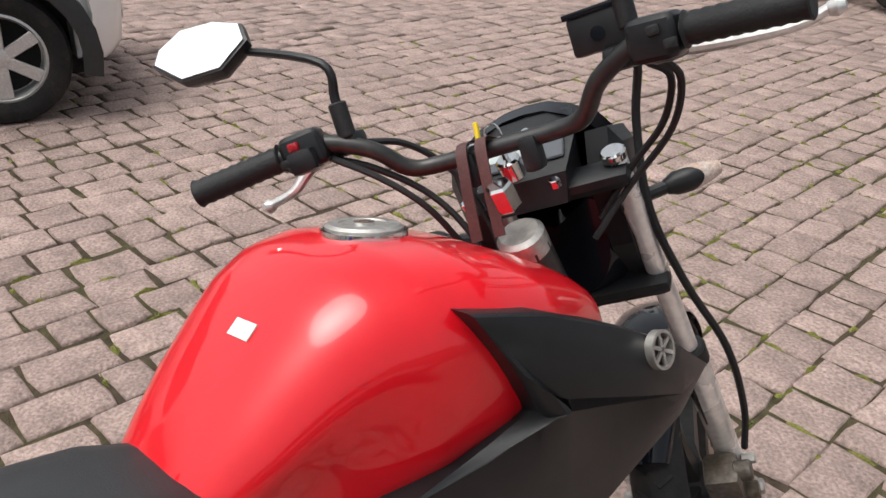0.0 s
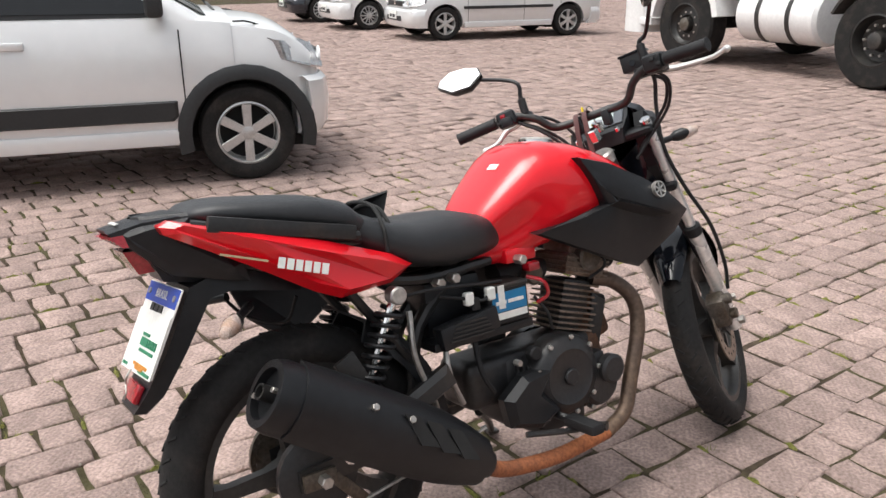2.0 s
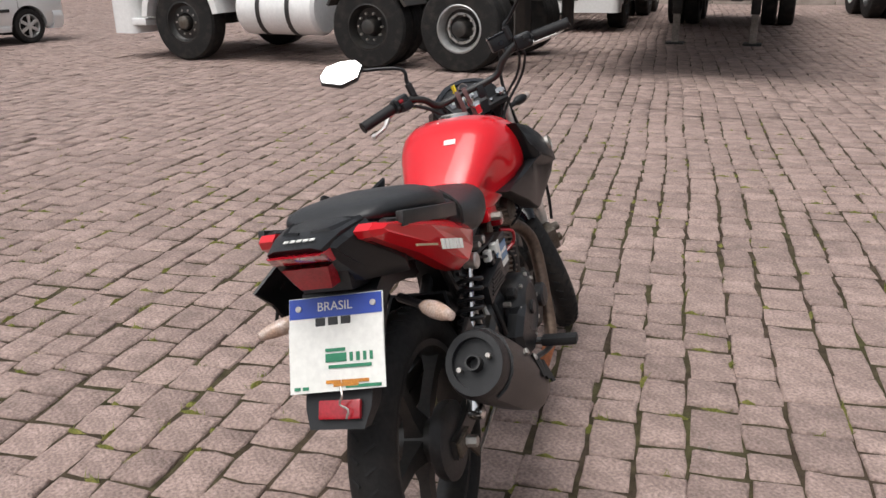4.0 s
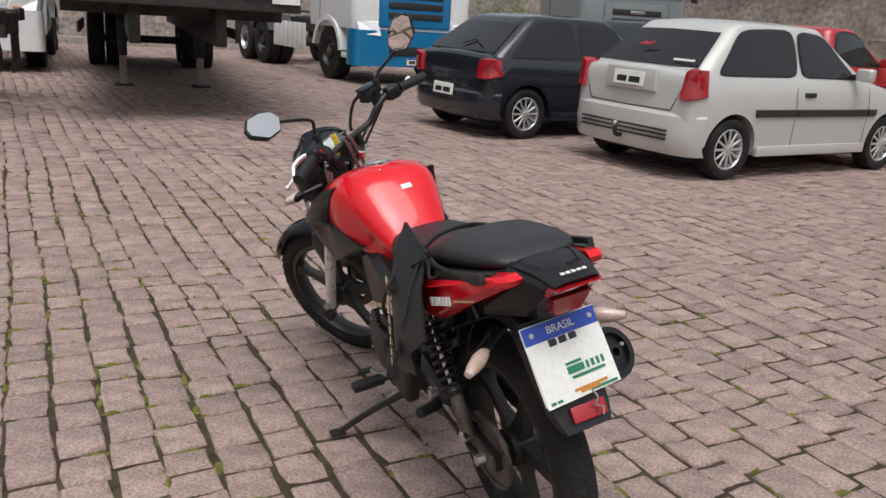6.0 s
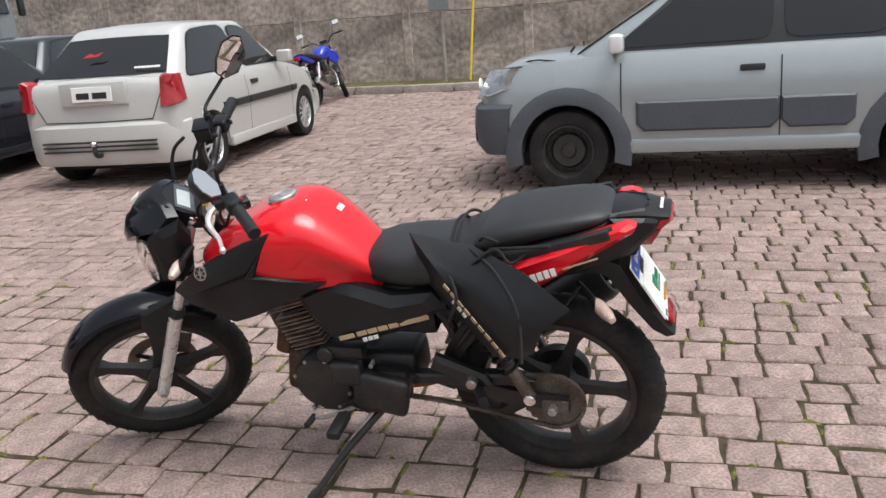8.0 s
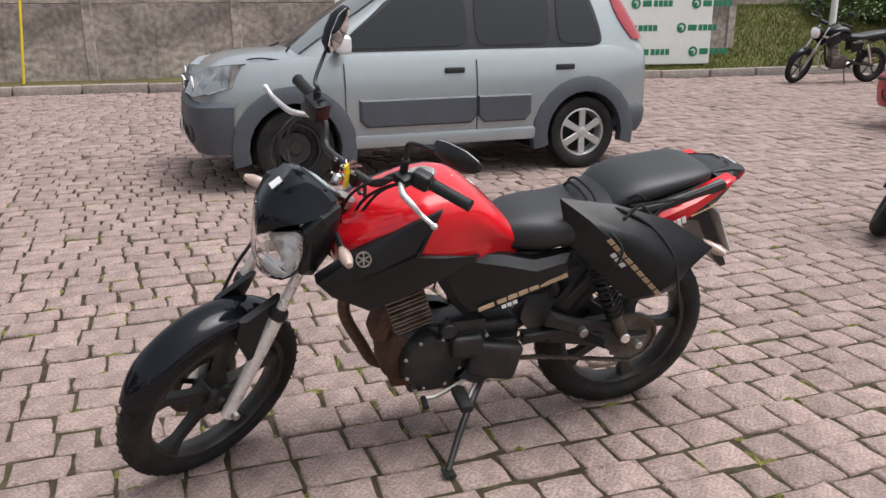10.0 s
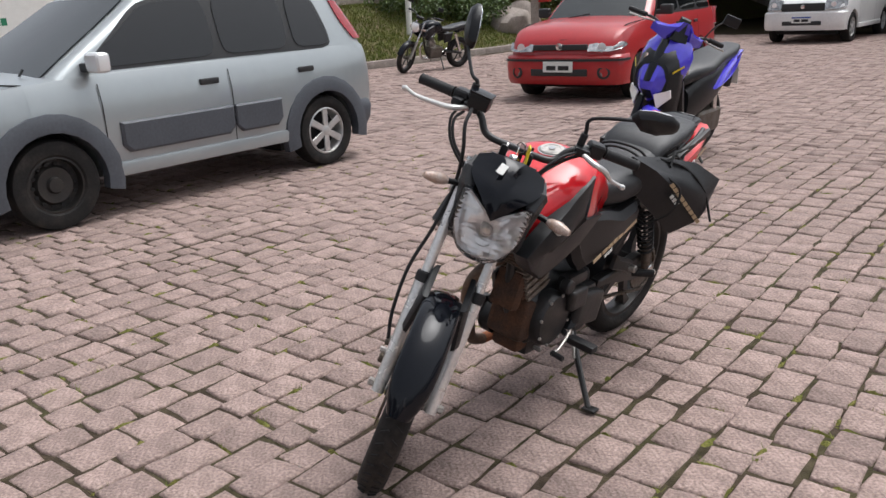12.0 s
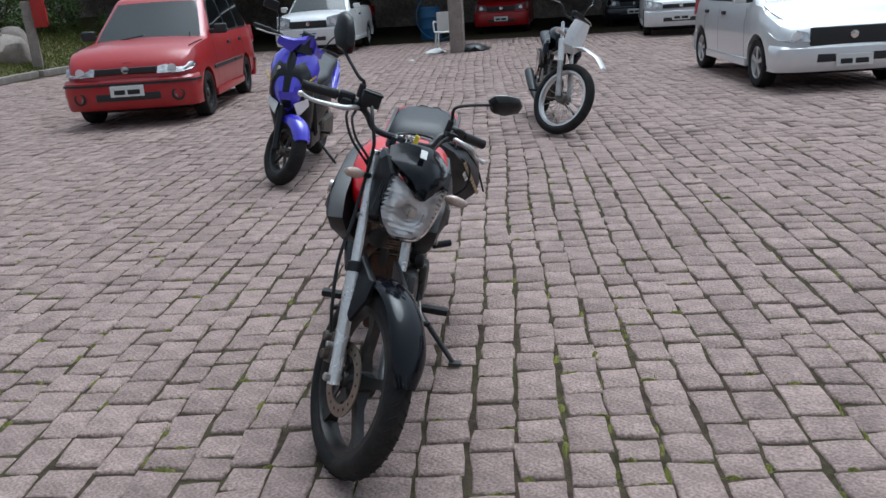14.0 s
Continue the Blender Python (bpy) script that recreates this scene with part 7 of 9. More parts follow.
car("white_compact", "white compact car parked far off", car_at((-14.44, 6.62), (-14.2, 9.0), -1, 1.6), dict(HATCH, paint=WHITE))
car("blue_compact", "dark blue compact car parked far off", car_at((-17.1, 6.6), (-16.9, 9.0), -1, 1.6), dict(HATCH, paint=DARK_CAR))
car("grey_sedan", "dark grey car with pale rear window parked before the wall", car_at((8.6, 8.35), (6.2, 7.90), 1, 1.62), dict(HATCH, paint=DARK_CAR, height=1.44, glass=TINT_PALE, wb=2.47))
car("red_pickup", "red compact pickup parked by the wall", car_at((9.9, 7.30), (7.4, 6.88), 1, 1.62), dict(HATCH, paint=RED_CAR, height=1.50, belt=1.0, wb=2.51, roof_front=0.2, roof_rear=-0.5, tail=-0.65, pillars=(), doors=(0.8, -0.4), glass=TINT_PALE))

# tow hitch and stickers on the silver hatchback
wm = facing((0.36, -1.595, 1.06), (0, -1, 0.85))
bars("window_lettering", [[(-0.02 + 0.032 * k, 0.025) for k in range(8)]], palio, PAPER, wm, 0.022, 0.03, 0.003)
part("window_sticker", prism([(-0.10, -0.02), (-0.03, 0.03), (0.02, 0.01), (0.10, 0.04), (0.06, -0.01), (-0.02, -0.015)], 0.003, facing((-0.12, -1.50, 1.18), (0, -1, 0.85))), RED_CAR, palio)
part("plate_recess", box(0.66, 0.03, 0.20, (0, -1.772, 0.86), bevel=0.012), SILVER_WARM, palio)
part("tow_hitch", join(tube([(0.0, -1.66, 0.33), (0.0, -1.86, 0.32), (0.0, -1.90, 0.36), (0.0, -1.90, 0.40)], 0.022, 10, 4), box(0.5, 0.05, 0.05, (0, -1.66, 0.33), bevel=0.01)), CLADDING_DARK, palio)
part("hitch_ball", lathe([(0, -0.03), (0.02, -0.025), (0.03, 0), (0.02, 0.025), (0, 0.03)], 14, pose(0, -1.90, 0.43)), CHROME, palio)
for z in (0.36, 0.40, 0.44):
    part("bumper_slat", box(1.15, 0.03, 0.016, (0, -1.822, z), bevel=0.004, seg=1), CLADDING_DARK, palio)


# ---- trucks ----
def truck_wheel(parent, x, y, r, width, side, bright, dual=False):
    w = new("wheel")
    w.parent = parent
    w.matrix_local = pose(x, y, r, 0, 0, 0 if side > 0 else 180)
    h = width / 2
    part("tyre", lathe([(r * 0.56, -h), (r * 0.8, -h), (r * 0.95, -h * 0.95), (r, -h * 0.75), (r, h * 0.75), (r * 0.95, h * 0.95), (r * 0.8, h), (r * 0.56, h)], 44, closed=True), RUBBER, w)
    prof = [(r * 0.57, h * 0.95), (r * 0.52, h * 1.0), (r * 0.48, h * 0.6), (r * 0.44, h * 0.1 if dual else h * 0.5), (r * 0.25, h * 0.0 if dual else h * 0.6), (r * 0.2, h * 0.4), (r * 0.18, h * 0.9), (0, h * 0.95)]
    if bright:
        part("rim", lathe([(r * 0.57, h * 0.95), (r * 0.53, h * 1.02), (r * 0.49, h * 0.75), (r * 0.46, h * 0.1), (r * 0.44, h * 0.1), (r * 0.44, h * 0.3)], 32), RIM, w, "bright steel rim")
        prof = prof[3:]
        part("inner_ring", lathe([(r * 0.34, h * 0.28), (r * 0.36, h * 0.36), (r * 0.31, h * 0.36), (r * 0.30, h * 0.2)], 28, closed=True), RIM, w)
    part("wheel_disc", lathe(prof, 32), RIM_BLACK, w)
    part("hub", lathe([(r * 0.17, h * 0.2), (r * 0.17, h * 1.0), (r * 0.1, h * 1.1), (0, h * 1.1)], 18), TRUCK_BLACK if dual else CAST, w)
    for k in range(10):
        a = math.tau * k / 10
        part("wheel_nut", rod((h * 0.3, r * 0.32 * math.cos(a), r * 0.32 * math.sin(a)), (h * 0.62, r * 0.32 * math.cos(a), r * 0.32 * math.sin(a)), 0.016, 6), ALU, w)
    return w


def tractor(name, label, m, cab, face, tank=WHITE, cab_h=3.0, axles=(0.0, 1.36), front=4.85, nose=None, bright=True, side_skirt=False):
    """A truck tractor: chassis, axles, tank and cab. Local: y ahead from the rear axle."""
    t = thing(name, label, "truck", m, "parked trucks")
    for s in (1, -1):
        part("chassis_rail", box(0.10, front + 1.6, 0.28, (s * 0.42, front / 2, 0.92), bevel=0.01, seg=1), TRUCK_BLACK, t)
        for k, y in enumerate(axles):
            truck_wheel(t, s * 1.08, y, 0.50, 0.28, s, bright and k == 0, True)
            truck_wheel(t, s * 0.76, y, 0.50, 0.28, s, False, True)
            rg = []
            for n in range(11):
                a = radians(25 + 130 * n / 10)
                rg.append([(s * (0.66 + dx), y + rr * math.cos(a), 0.50 + rr * math.sin(a)) for dx, rr in ((0, 0.60), (0.60, 0.60), (0.60, 0.57), (0, 0.57))])
            if k:
                part("mudguard", loft(rg), TRUCK_BLACK, t)
        truck_wheel(t, s * 1.05, front, 0.50, 0.30, s, False)
        part("mud_flap", box(0.55, 0.02, 0.62, (s * 0.95, -0.68, 0.62), bevel=0.004, seg=1), TRUCK_BLACK, t)
        if tank:
            tk = part("fuel_tank", lathe([(0, 0), (0.29, 0.0), (0.33, 0.04), (0.33, 1.16), (0.29, 1.20), (0, 1.20)], 28, pose(s * 0.88, axles[-1] + 0.78, 0.68, 0, 0, 90)), tank, t, "white cylindrical fuel tank")
            for y in (0.35, 0.80):
                part("tank_strap", lathe([(0.334, 0), (0.340, 0.0), (0.340, 0.06), (0.334, 0.06)], 28, pose(s * 0.88, axles[-1] + 0.78 + y, 0.68, 0, 0, 90), closed=True), TRUCK_BLACK, tk)
        part("air_tank", lathe([(0, 0), (0.13, 0.0), (0.15, 0.03), (0.15, 0.5), (0, 0.52)], 16, pose(s * 0.75, front - 1.35, 0.60, 0, 0, 90)), TRUCK_BLACK, t)
        part("rear_lamp_bar", box(0.40, 0.06, 0.14, (s * 0.75, -0.78, 1.0), bevel=0.01), TRUCK_BLACK, t)
        part("rear_lamp", box(0.05, 0.10, 0.12, (s * 1.05, -0.72, 1.02), bevel=0.01), ORANGE, t)
        if side_skirt:
            for n in range(7):
                part("skirt_slat", box(0.03, 0.20, 0.52, (s * 1.18, 2.0 + n * 0.26, 0.72), bevel=0.012), WHITE, t)
    for y in axles + (front,):
        part("axle", rod((-0.95, y, 0.5), (0.95, y, 0.5), 0.08, 12), TRUCK_BLACK, t)
    part("fifth_wheel", lathe([(0, 0), (0.45, 0), (0.47, 0.03), (0.45, 0.06), (0, 0.06)], 26, pose(0, axles[-1] * 0.5, 1.16, 0, -90, 0)), TRUCK_BLACK, t)
    part("crossmember", box(0.84, 0.10, 0.22, (0, -0.75, 0.92), bevel=0.01), TRUCK_BLACK, t)
    part("gearbox", box(0.6, 1.3, 0.5, (0, front - 1.0, 0.72), bevel=0.06), TRUCK_BLACK, t)
    # cab
    y0, y1 = front - 0.95, front + 1.15
    rings = []
    for z, a, b, w in ((0.98, y0, y1, 1.22), (1.15, y0, y1 + 0.02, 1.24), (1.75, y0, y1, 1.24), (2.0, y0, y1 - 0.03, 1.22), (cab_h - 0.25, y0, y1 - 0.22, 1.16), (cab_h, y0 + 0.1, y1 - 0.40, 1.05)):
        rings.append(rrect(w, a, b, z, 0.16, 4))
    body = part("cab", loft(rings), cab, t, angle=40)
    part("windscreen", loft([[(-1.06, y1 - 0.005, 1.92), (1.06, y1 - 0.005, 1.92), (1.0, y1 - 0.19, cab_h - 0.28), (-1.0, y1 - 0.19, cab_h - 0.28)], [(-1.04, y1 + 0.025, 1.94), (1.04, y1 + 0.025, 1.94), (0.98, y1 - 0.15, cab_h - 0.30), (-0.98, y1 - 0.15, cab_h - 0.30)]]), TINT_PALE, t)
    part("grille_panel", box(1.5, 0.06, 0.78, (0, y1 + 0.015, 1.42), bevel=0.05, seg=3), face, t)
    for z in (1.60, 1.42, 1.24):
        part("grille_opening", box(1.15, 0.05, 0.12, (0, y1 + 0.035, z), bevel=0.02), CLADDING_DARK, t)
    part("badge", box(0.34, 0.02, 0.07, (0, y1 + 0.065, 1.60), bevel=0.008), CHROME, t)
    part("front_bumper", loft([rrect(1.24, y1 - 0.35, y1 + 0.10, z, 0.12, 4) for z in (0.34, 0.40, 0.80, 0.97)]), face, t, angle=40)
    part("bumper_vent", box(1.1, 0.05, 0.16, (0, y1 + 0.10, 0.62), bevel=0.02), CLADDING_DARK, t)
    plate_on(t, facing((0, y1 + 0.128, 0.44), (0, 1, 0)), blue=True)
    for s in (1, -1):
        part("headlight", loft([[(s * 0.72, y1 + 0.06, 0.86), (s * 1.16, y1 + 0.01, 0.88), (s * 1.20, y1 - 0.10, 1.16), (s * 0.78, y1 + 0.03, 1.12)], [(s * 0.74, y1 + 0.13, 0.88), (s * 1.14, y1 + 0.09, 0.90), (s * 1.18, y1 - 0.02, 1.14), (s * 0.80, y1 + 0.09, 1.10)]]), REFLECTOR, t, "clear headlight")
        part("side_window", loft([[(s * 1.20, y1 - 0.30, 1.92), (s * 1.20, y0 + 0.7, 1.92), (s * 1.15, y0 + 0.7, cab_h - 0.35), (s * 1.15, y1 - 0.45, cab_h - 0.35)], [(s * 1.245, y1 - 0.32, 1.94), (s * 1.245, y0 + 0.72, 1.94), (s * 1.185, y0 + 0.72, cab_h - 0.37), (s * 1.185, y1 - 0.47, cab_h - 0.37)]]), TINT, t)
        rg = []
        for n in range(11):
            a = radians(5 + 165 * n / 10)
            rg.append([(s * x, front + rr * math.cos(a), 0.52 + rr * math.sin(a)) for x, rr in ((0.8, 0.66), (1.26, 0.66), (1.26, 0.57), (0.8, 0.57))])
        part("wheel_arch", loft(rg), cab, t)
        part("step", box(0.30, 0.45, 0.10, (s * 1.08, front + 0.85, 0.50), bevel=0.02), cab, t)
        part("door_seam", box(0.006, 0.012, 1.5, (s * 1.243, y0 + 0.62, 1.6)), DARK_GAP, t)
        part("mirror", box(0.12, 0.10, 0.45, (s * 1.42, y1 - 0.1, 2.1), bevel=0.03), CLADDING_DARK, t)
    return t


def truck_at(rear, heading):
    h = Vector((*heading, 0)).normalized()
    return Matrix.Translation((*rear, 0)) @ Matrix((Vector((h.y, -h.x, 0)), h, Vector((0, 0, 1)))).transposed().to_4x4()


tractor("white_truck_tractor", "white three-axle truck tractor with a cylindrical white tank", truck_at((-2.80, 8.87), (-1, 0.04)), WHITE, WHITE, axles=(0.0, 1.2), front=4.05)
tractor("blue_white_truck", "white truck with a bright blue grille and bumper", truck_at((3.13, 19.0), (0.18, -0.98)), WHITE, TRUCK_BLUE, tank=None, side_skirt=True, axles=(0.0, 1.2), front=4.85, cab_h=3.4)
tractor("white_truck", "white truck facing the yard behind another truck", truck_at((-6.3, 18.6), (0.0, -1)), WHITE, TRUCK_GREY, front=4.6)
tractor("white_truck", "white truck facing the yard behind another truck", truck_at((-3.35, 18.9), (0.02, -1)), WHITE, WHITE, front=4.6)
tractor("grey_truck", "grey truck cab with a wide windscreen", truck_at((9.3, 18.6), (-0.05, -1)), TRUCK_GREY, TRUCK_GREY, front=4.3, cab_h=3.2)
tractor("dark_truck", "dark truck parked at the far edge of the yard", truck_at((-34, 14), (-0.5, -0.4)), TRUCK_GREY, TRUCK_GREY)

# dark semitrailer standing on its landing legs
tr = thing("semitrailer", "dark dropside semitrailer standing on its landing legs", "trailer", truck_at((-0.30, 15.5), (0, -1)), "parked trucks")
part("deck", box(2.5, 10.0, 0.16, (0, 3.0, 1.30), bevel=0.02), TRUCK_BLACK, tr)
for s in (1, -1):
    part("side_board", box(0.06, 10.0, 0.75, (s * 1.24, 3.0, 1.75), bevel=0.01), TRUCK_BLACK, tr)
    part("main_beam", box(0.12, 9.4, 0.42, (s * 0.45, 2.9, 1.02), bevel=0.01), TRUCK_BLACK, tr)
    leg = part("landing_leg", box(0.13, 0.13, 0.62, (s * 0.55, 3.9, 0.75), bevel=0.01), TRUCK_BLACK, tr)
    part("inner_leg", box(0.10, 0.10, 0.5, (s * 0.55, 3.9, 0.28), bevel=0.01), KERB, leg)
    part("leg_foot", box(0.26, 0.26, 0.03, (s * 0.55, 3.9, 0.018), bevel=0.006), TRUCK_BLACK, leg)
    for y in (0.0, -1.3):
        truck_wheel(tr, s * 0.98, y, 0.50, 0.28, s, False, True)
        truck_wheel(tr, s * 0.68, y, 0.50, 0.26, s, False, True)
    part("side_guard", box(0.04, 2.2, 0.16, (s * 1.15, 2.4, 0.80), bevel=0.01), TRUCK_BLACK, tr)
part("front_board", box(2.5, 0.06, 0.9, (0, 8.0, 1.80), bevel=0.01), TRUCK_BLACK, tr)
for k in range(9):
    part("deck_bearer", box(2.36, 0.08, 0.12, (0, -1.2 + 1.05 * k, 1.16), bevel=0.006, seg=1), TRUCK_BLACK, tr)
part("cross_axle", rod((-1.1, 0, 0.5), (1.1, 0, 0.5), 0.07), TRUCK_BLACK, tr)
part("paper_notice", box(0.30, 0.004, 0.42, (-1.08, 8.034, 1.52)), PAPER, tr, "white paper notice on the front board")


# ---- other motorcycles ----
def moto(name, label, m, paint, seat=VINYL, kind="street", lean=-9.0, steer=25.0, rim=RIM_BLACK, wb=1.30, r=0.295, cat="motorcycle"):
    """A plain motorcycle: wheels, fork, bars, tank, seat, engine, exhaust. Local: y ahead from the rear contact."""
    b = thing(name, label, cat, m @ pose(0, 0, 0, 0, lean, 0), "parked motorcycles")
    trail = kind == "trail"
    scoot = kind == "scooter"
    hz = 0.93 if not trail else 1.0
    hd = Vector((0, wb - 0.36, hz))
    ax_ = Vector((0, -math.sin(radians(26)), math.cos(radians(26))))
    S_ = Matrix.Translation(hd) @ Matrix.Rotation(radians(steer), 4, ax_) @ Matrix.Translation(-hd)
    rf = r + (0.035 if trail else 0.0)
    for nm, at, rad, st_ in (("rear_wheel", Vector((0, 0, r)), r, Matrix()), ("front_wheel", Vector((0, wb, rf)), rf, S_)):
        mt = st_ @ Matrix.Translation(at)
        hw = 0.045 if nm == "front_wheel" else 0.055
        if scoot:
            hw += 0.012
        prof = [(rad - hw + hw * math.cos(a) * (1 if math.cos(a) > 0 else 0.8), hw * math.sin(a)) for a in (math.tau * k / 16 for k in range(16))]
        w = part(nm, lathe(prof, 40, mt, closed=True), RUBBER, b, "black tyre")
        rr = rad - hw * 1.7
        part("rim", lathe([(rr + 0.016, -hw * 0.7), (rr - 0.014, -hw * 0.62), (rr - 0.022, 0), (rr - 0.014, hw * 0.62), (rr + 0.016, hw * 0.7)], 36, mt, closed=True), rim, w)
        n = 5 if rim is RIM_BLACK else 18
        for k in range(n):
            part("spoke", moved(rod((0, 0, 0.03), (0, 0, rr - 0.005), 0.012 if n == 5 else 0.003, 6), mt @ pose(0, 0, 0, 360 / n * k, 0, 0)), rim if n == 5 else ALU, w)
        part("hub", rod(mt @ Vector((-0.06, 0, 0)), mt @ Vector((0.06, 0, 0)), 0.05 if n == 18 else 0.035, 16), CAST, w)
    fa = Vector((0, wb, rf))
    for s in (1, -1):
        lg = part("fork_leg", moved(tube([fa + Vector((s * 0.085, 0, 0)), fa + Vector((s * 0.085, 0, 0)) + ax_ * 0.34], 0.026, 12), S_), ALU if not scoot else BLACK_SATIN, b)
        part("fork_tube", moved(rod(fa + Vector((s * 0.085, 0, 0)) + ax_ * 0.32, fa + Vector((s * 0.085, 0, 0)) + ax_ * 0.72, 0.017, 12), S_), CHROME, lg)
        hb = [(0, hd.y + 0.02, hz + 0.05), (s * 0.08, hd.y + 0.02, hz + 0.05), (s * 0.16, hd.y, hz + 0.12), (s * 0.25, hd.y - 0.05, hz + 0.13), (s * 0.38, hd.y - 0.10, hz + 0.12)]
        part("handlebar", moved(tube(hb, 0.011, 8, 4), S_), BLACK_FRAME, b)
        part("grip", moved(rod(hb[3], hb[4], 0.018, 10), S_), GRIP, b)
        part("lever", moved(tube([(s * 0.2, hd.y + 0.02, hz + 0.12), (s * 0.28, hd.y + 0.03, hz + 0.11), (s * 0.38, hd.y - 0.03, hz + 0.10)], 0.006, 6), S_), ALU, b)
        mr = part("mirror_stalk", moved(tube([(s * 0.2, hd.y - 0.02, hz + 0.13), (s * 0.24, hd.y - 0.02, hz + 0.24), (s * 0.30, hd.y - 0.03, hz + 0.30)], 0.006, 6, 3), S_), BLACK_FRAME, b)
        part("mirror_housing", moved(box(0.12, 0.025, 0.075, (s * 0.33, hd.y - 0.03, hz + 0.31), bevel=0.012), S_), BLACK_SATIN, mr)
        part("mirror_glass", moved(box(0.105, 0.003, 0.062, (s * 0.33, hd.y - 0.0445, hz + 0.31)), S_), MIRROR, mr)
        part("indicator", moved(tube([(s * 0.07, hd.y + 0.12, hz - 0.12), (s * 0.17, hd.y + 0.10, hz - 0.11)], [0.010, 0.024], 10), S_), CLEAR_LENS, b)
        part("swing_arm", tube([(s * 0.09, 0, r), (s * 0.08, 0.42, 0.36)], 0.022, 8), BLACK_FRAME if not trail else ALU, b)
        part("shock_absorber", tube([(s * 0.11, 0.06, r + 0.05), (s * 0.11, 0.20, 0.68)], 0.028, 10), CHROME, b)
        part("footpeg", rod((s * 0.08, 0.50, 0.30), (s * 0.22, 0.50, 0.30), 0.013, 8), GRIP, b)
    part("side_stand", tube([(-0.08, 0.52, 0.27), (-0.30, 0.60, 0.045 + 0.02)], 0.012, 8), BLACK_FRAME, b)
    def ring(y, zt, zb, w):
        return seat_ring(y, zt, zb, w, 9)
    if not scoot:
        part("engine", join(box(0.20, 0.30, 0.22, (0, 0.62, 0.35), bevel=0.05, seg=3), box(0.13, 0.13, 0.2, (0, 0.72, 0.52), bevel=0.02, m=pose(0, 0, 0, -15, 0, 0))), CAST, b, "grey engine", angle=50)
        for k in range(6):
            part("cooling_fin", box(0.15, 0.15, 0.006, (0, 0.71 + 0.004 * k, 0.46 + 0.022 * k)), ALU, b)
        part("exhaust", tube([(0.05, 0.82, 0.55), (0.08, 0.90, 0.45), (0.11, 0.82, 0.22), (0.13, 0.5, 0.22), (0.15, 0.2, 0.30), (0.17, -0.15, 0.42)], [0.02, 0.02, 0.02, 0.03, 0.05, 0.05], 12, 4), CHROME if kind == "street" else BLACK_SATIN, b)
        part("frame", tube([(0, hd.y, hz - 0.1), (0, 0.60, 0.72), (0, 0.30, 0.66), (0, 0.25, 0.40)], 0.025, 8, 4), BLACK_FRAME, b)
        part("downtube", tube([(0, hd.y - 0.02, hz - 0.16), (0, 0.84, 0.40), (0, 0.72, 0.24)], 0.02, 8, 4), BLACK_FRAME, b)
        tw = 0.13 if not trail else 0.11
        part("fuel_tank", loft([ring(y, zt, zb, w) for y, zt, zb, w in ((0.48, 0.80, 0.74, tw * 0.5), (0.53, 0.87, 0.72, tw * 0.8), (0.62, 0.94, 0.71, tw), (0.74, 0.95, 0.71, tw * 1.1), (0.84, 0.92, 0.73, tw), (0.93, 0.87, 0.78, tw * 0.6))]), paint, b, angle=60)
        for s in (1, -1):
            o = [(s * 0.13, 0.75, 0.88), (s * 0.16, 0.98, 0.80), (s * 0.17, 1.02, 0.70), (s * 0.15, 0.90, 0.60), (s * 0.12, 0.70, 0.70)]
            part("tank_shroud", panel(o, [(x + s * 0.02, y * 0.8 + 0.87 * 0.2, z * 0.8 + 0.74 * 0.2) for x, y, z in o], 0.03), paint, b, angle=25)
            o = [(s * 0.10, 0.48, 0.70), (s * 0.11, 0.25, 0.72), (s * 0.11, 0.30, 0.55), (s * 0.11, 0.45, 0.52)]
            part("side_cover", panel(o, [(x + s * 0.02, y * 0.8 + 0.37 * 0.2, z * 0.8 + 0.62 * 0.2) for x, y, z in o], 0.03), BLACK_SATIN, b, angle=25)
            if trail:
                part("side_stripe", tube([(s * 0.138, 0.98, 0.84), (s * 0.146, 0.86, 0.80), (s * 0.150, 0.76, 0.72), (s * 0.148, 0.70, 0.66)], [0.006, 0.02, 0.02, 0.006], 8, 4), WHITE, b)
        part("seat", loft([ring(y, zt, zb, w) for y, zt, zb, w in ((0.54, 0.80, 0.72, 0.06), (0.45, 0.81, 0.72, 0.10), (0.30, 0.81, 0.72, 0.12), (0.10, 0.85, 0.75, 0.12), (-0.10, 0.87, 0.79, 0.11), (-0.20, 0.87, 0.82, 0.07))]), seat, b, "black seat", angle=60)
        part("tail", loft([ring(y, zt, zb, w) for y, zt, zb, w in ((0.10, 0.77, 0.68, 0.09), (-0.15, 0.83, 0.73, 0.09), (-0.33, 0.86, 0.80, 0.05))]), paint, b, angle=60)
        part("tail_lamp", box(0.10, 0.05, 0.06, (0, -0.33, 0.80), bevel=0.012), RED_LENS, b)
        part("rear_fender", tube([(0, -0.15, 0.76), (0, -0.26, 0.66), (0, -0.32, 0.52)], [0.05, 0.05, 0.04], 8, 4), BLACK_SATIN, b)
        part("number_plate", moved(box(0.18, 0.15, 0.004), facing((0, -0.335, 0.60), (0, -1, 0.4))), PAPER, b)
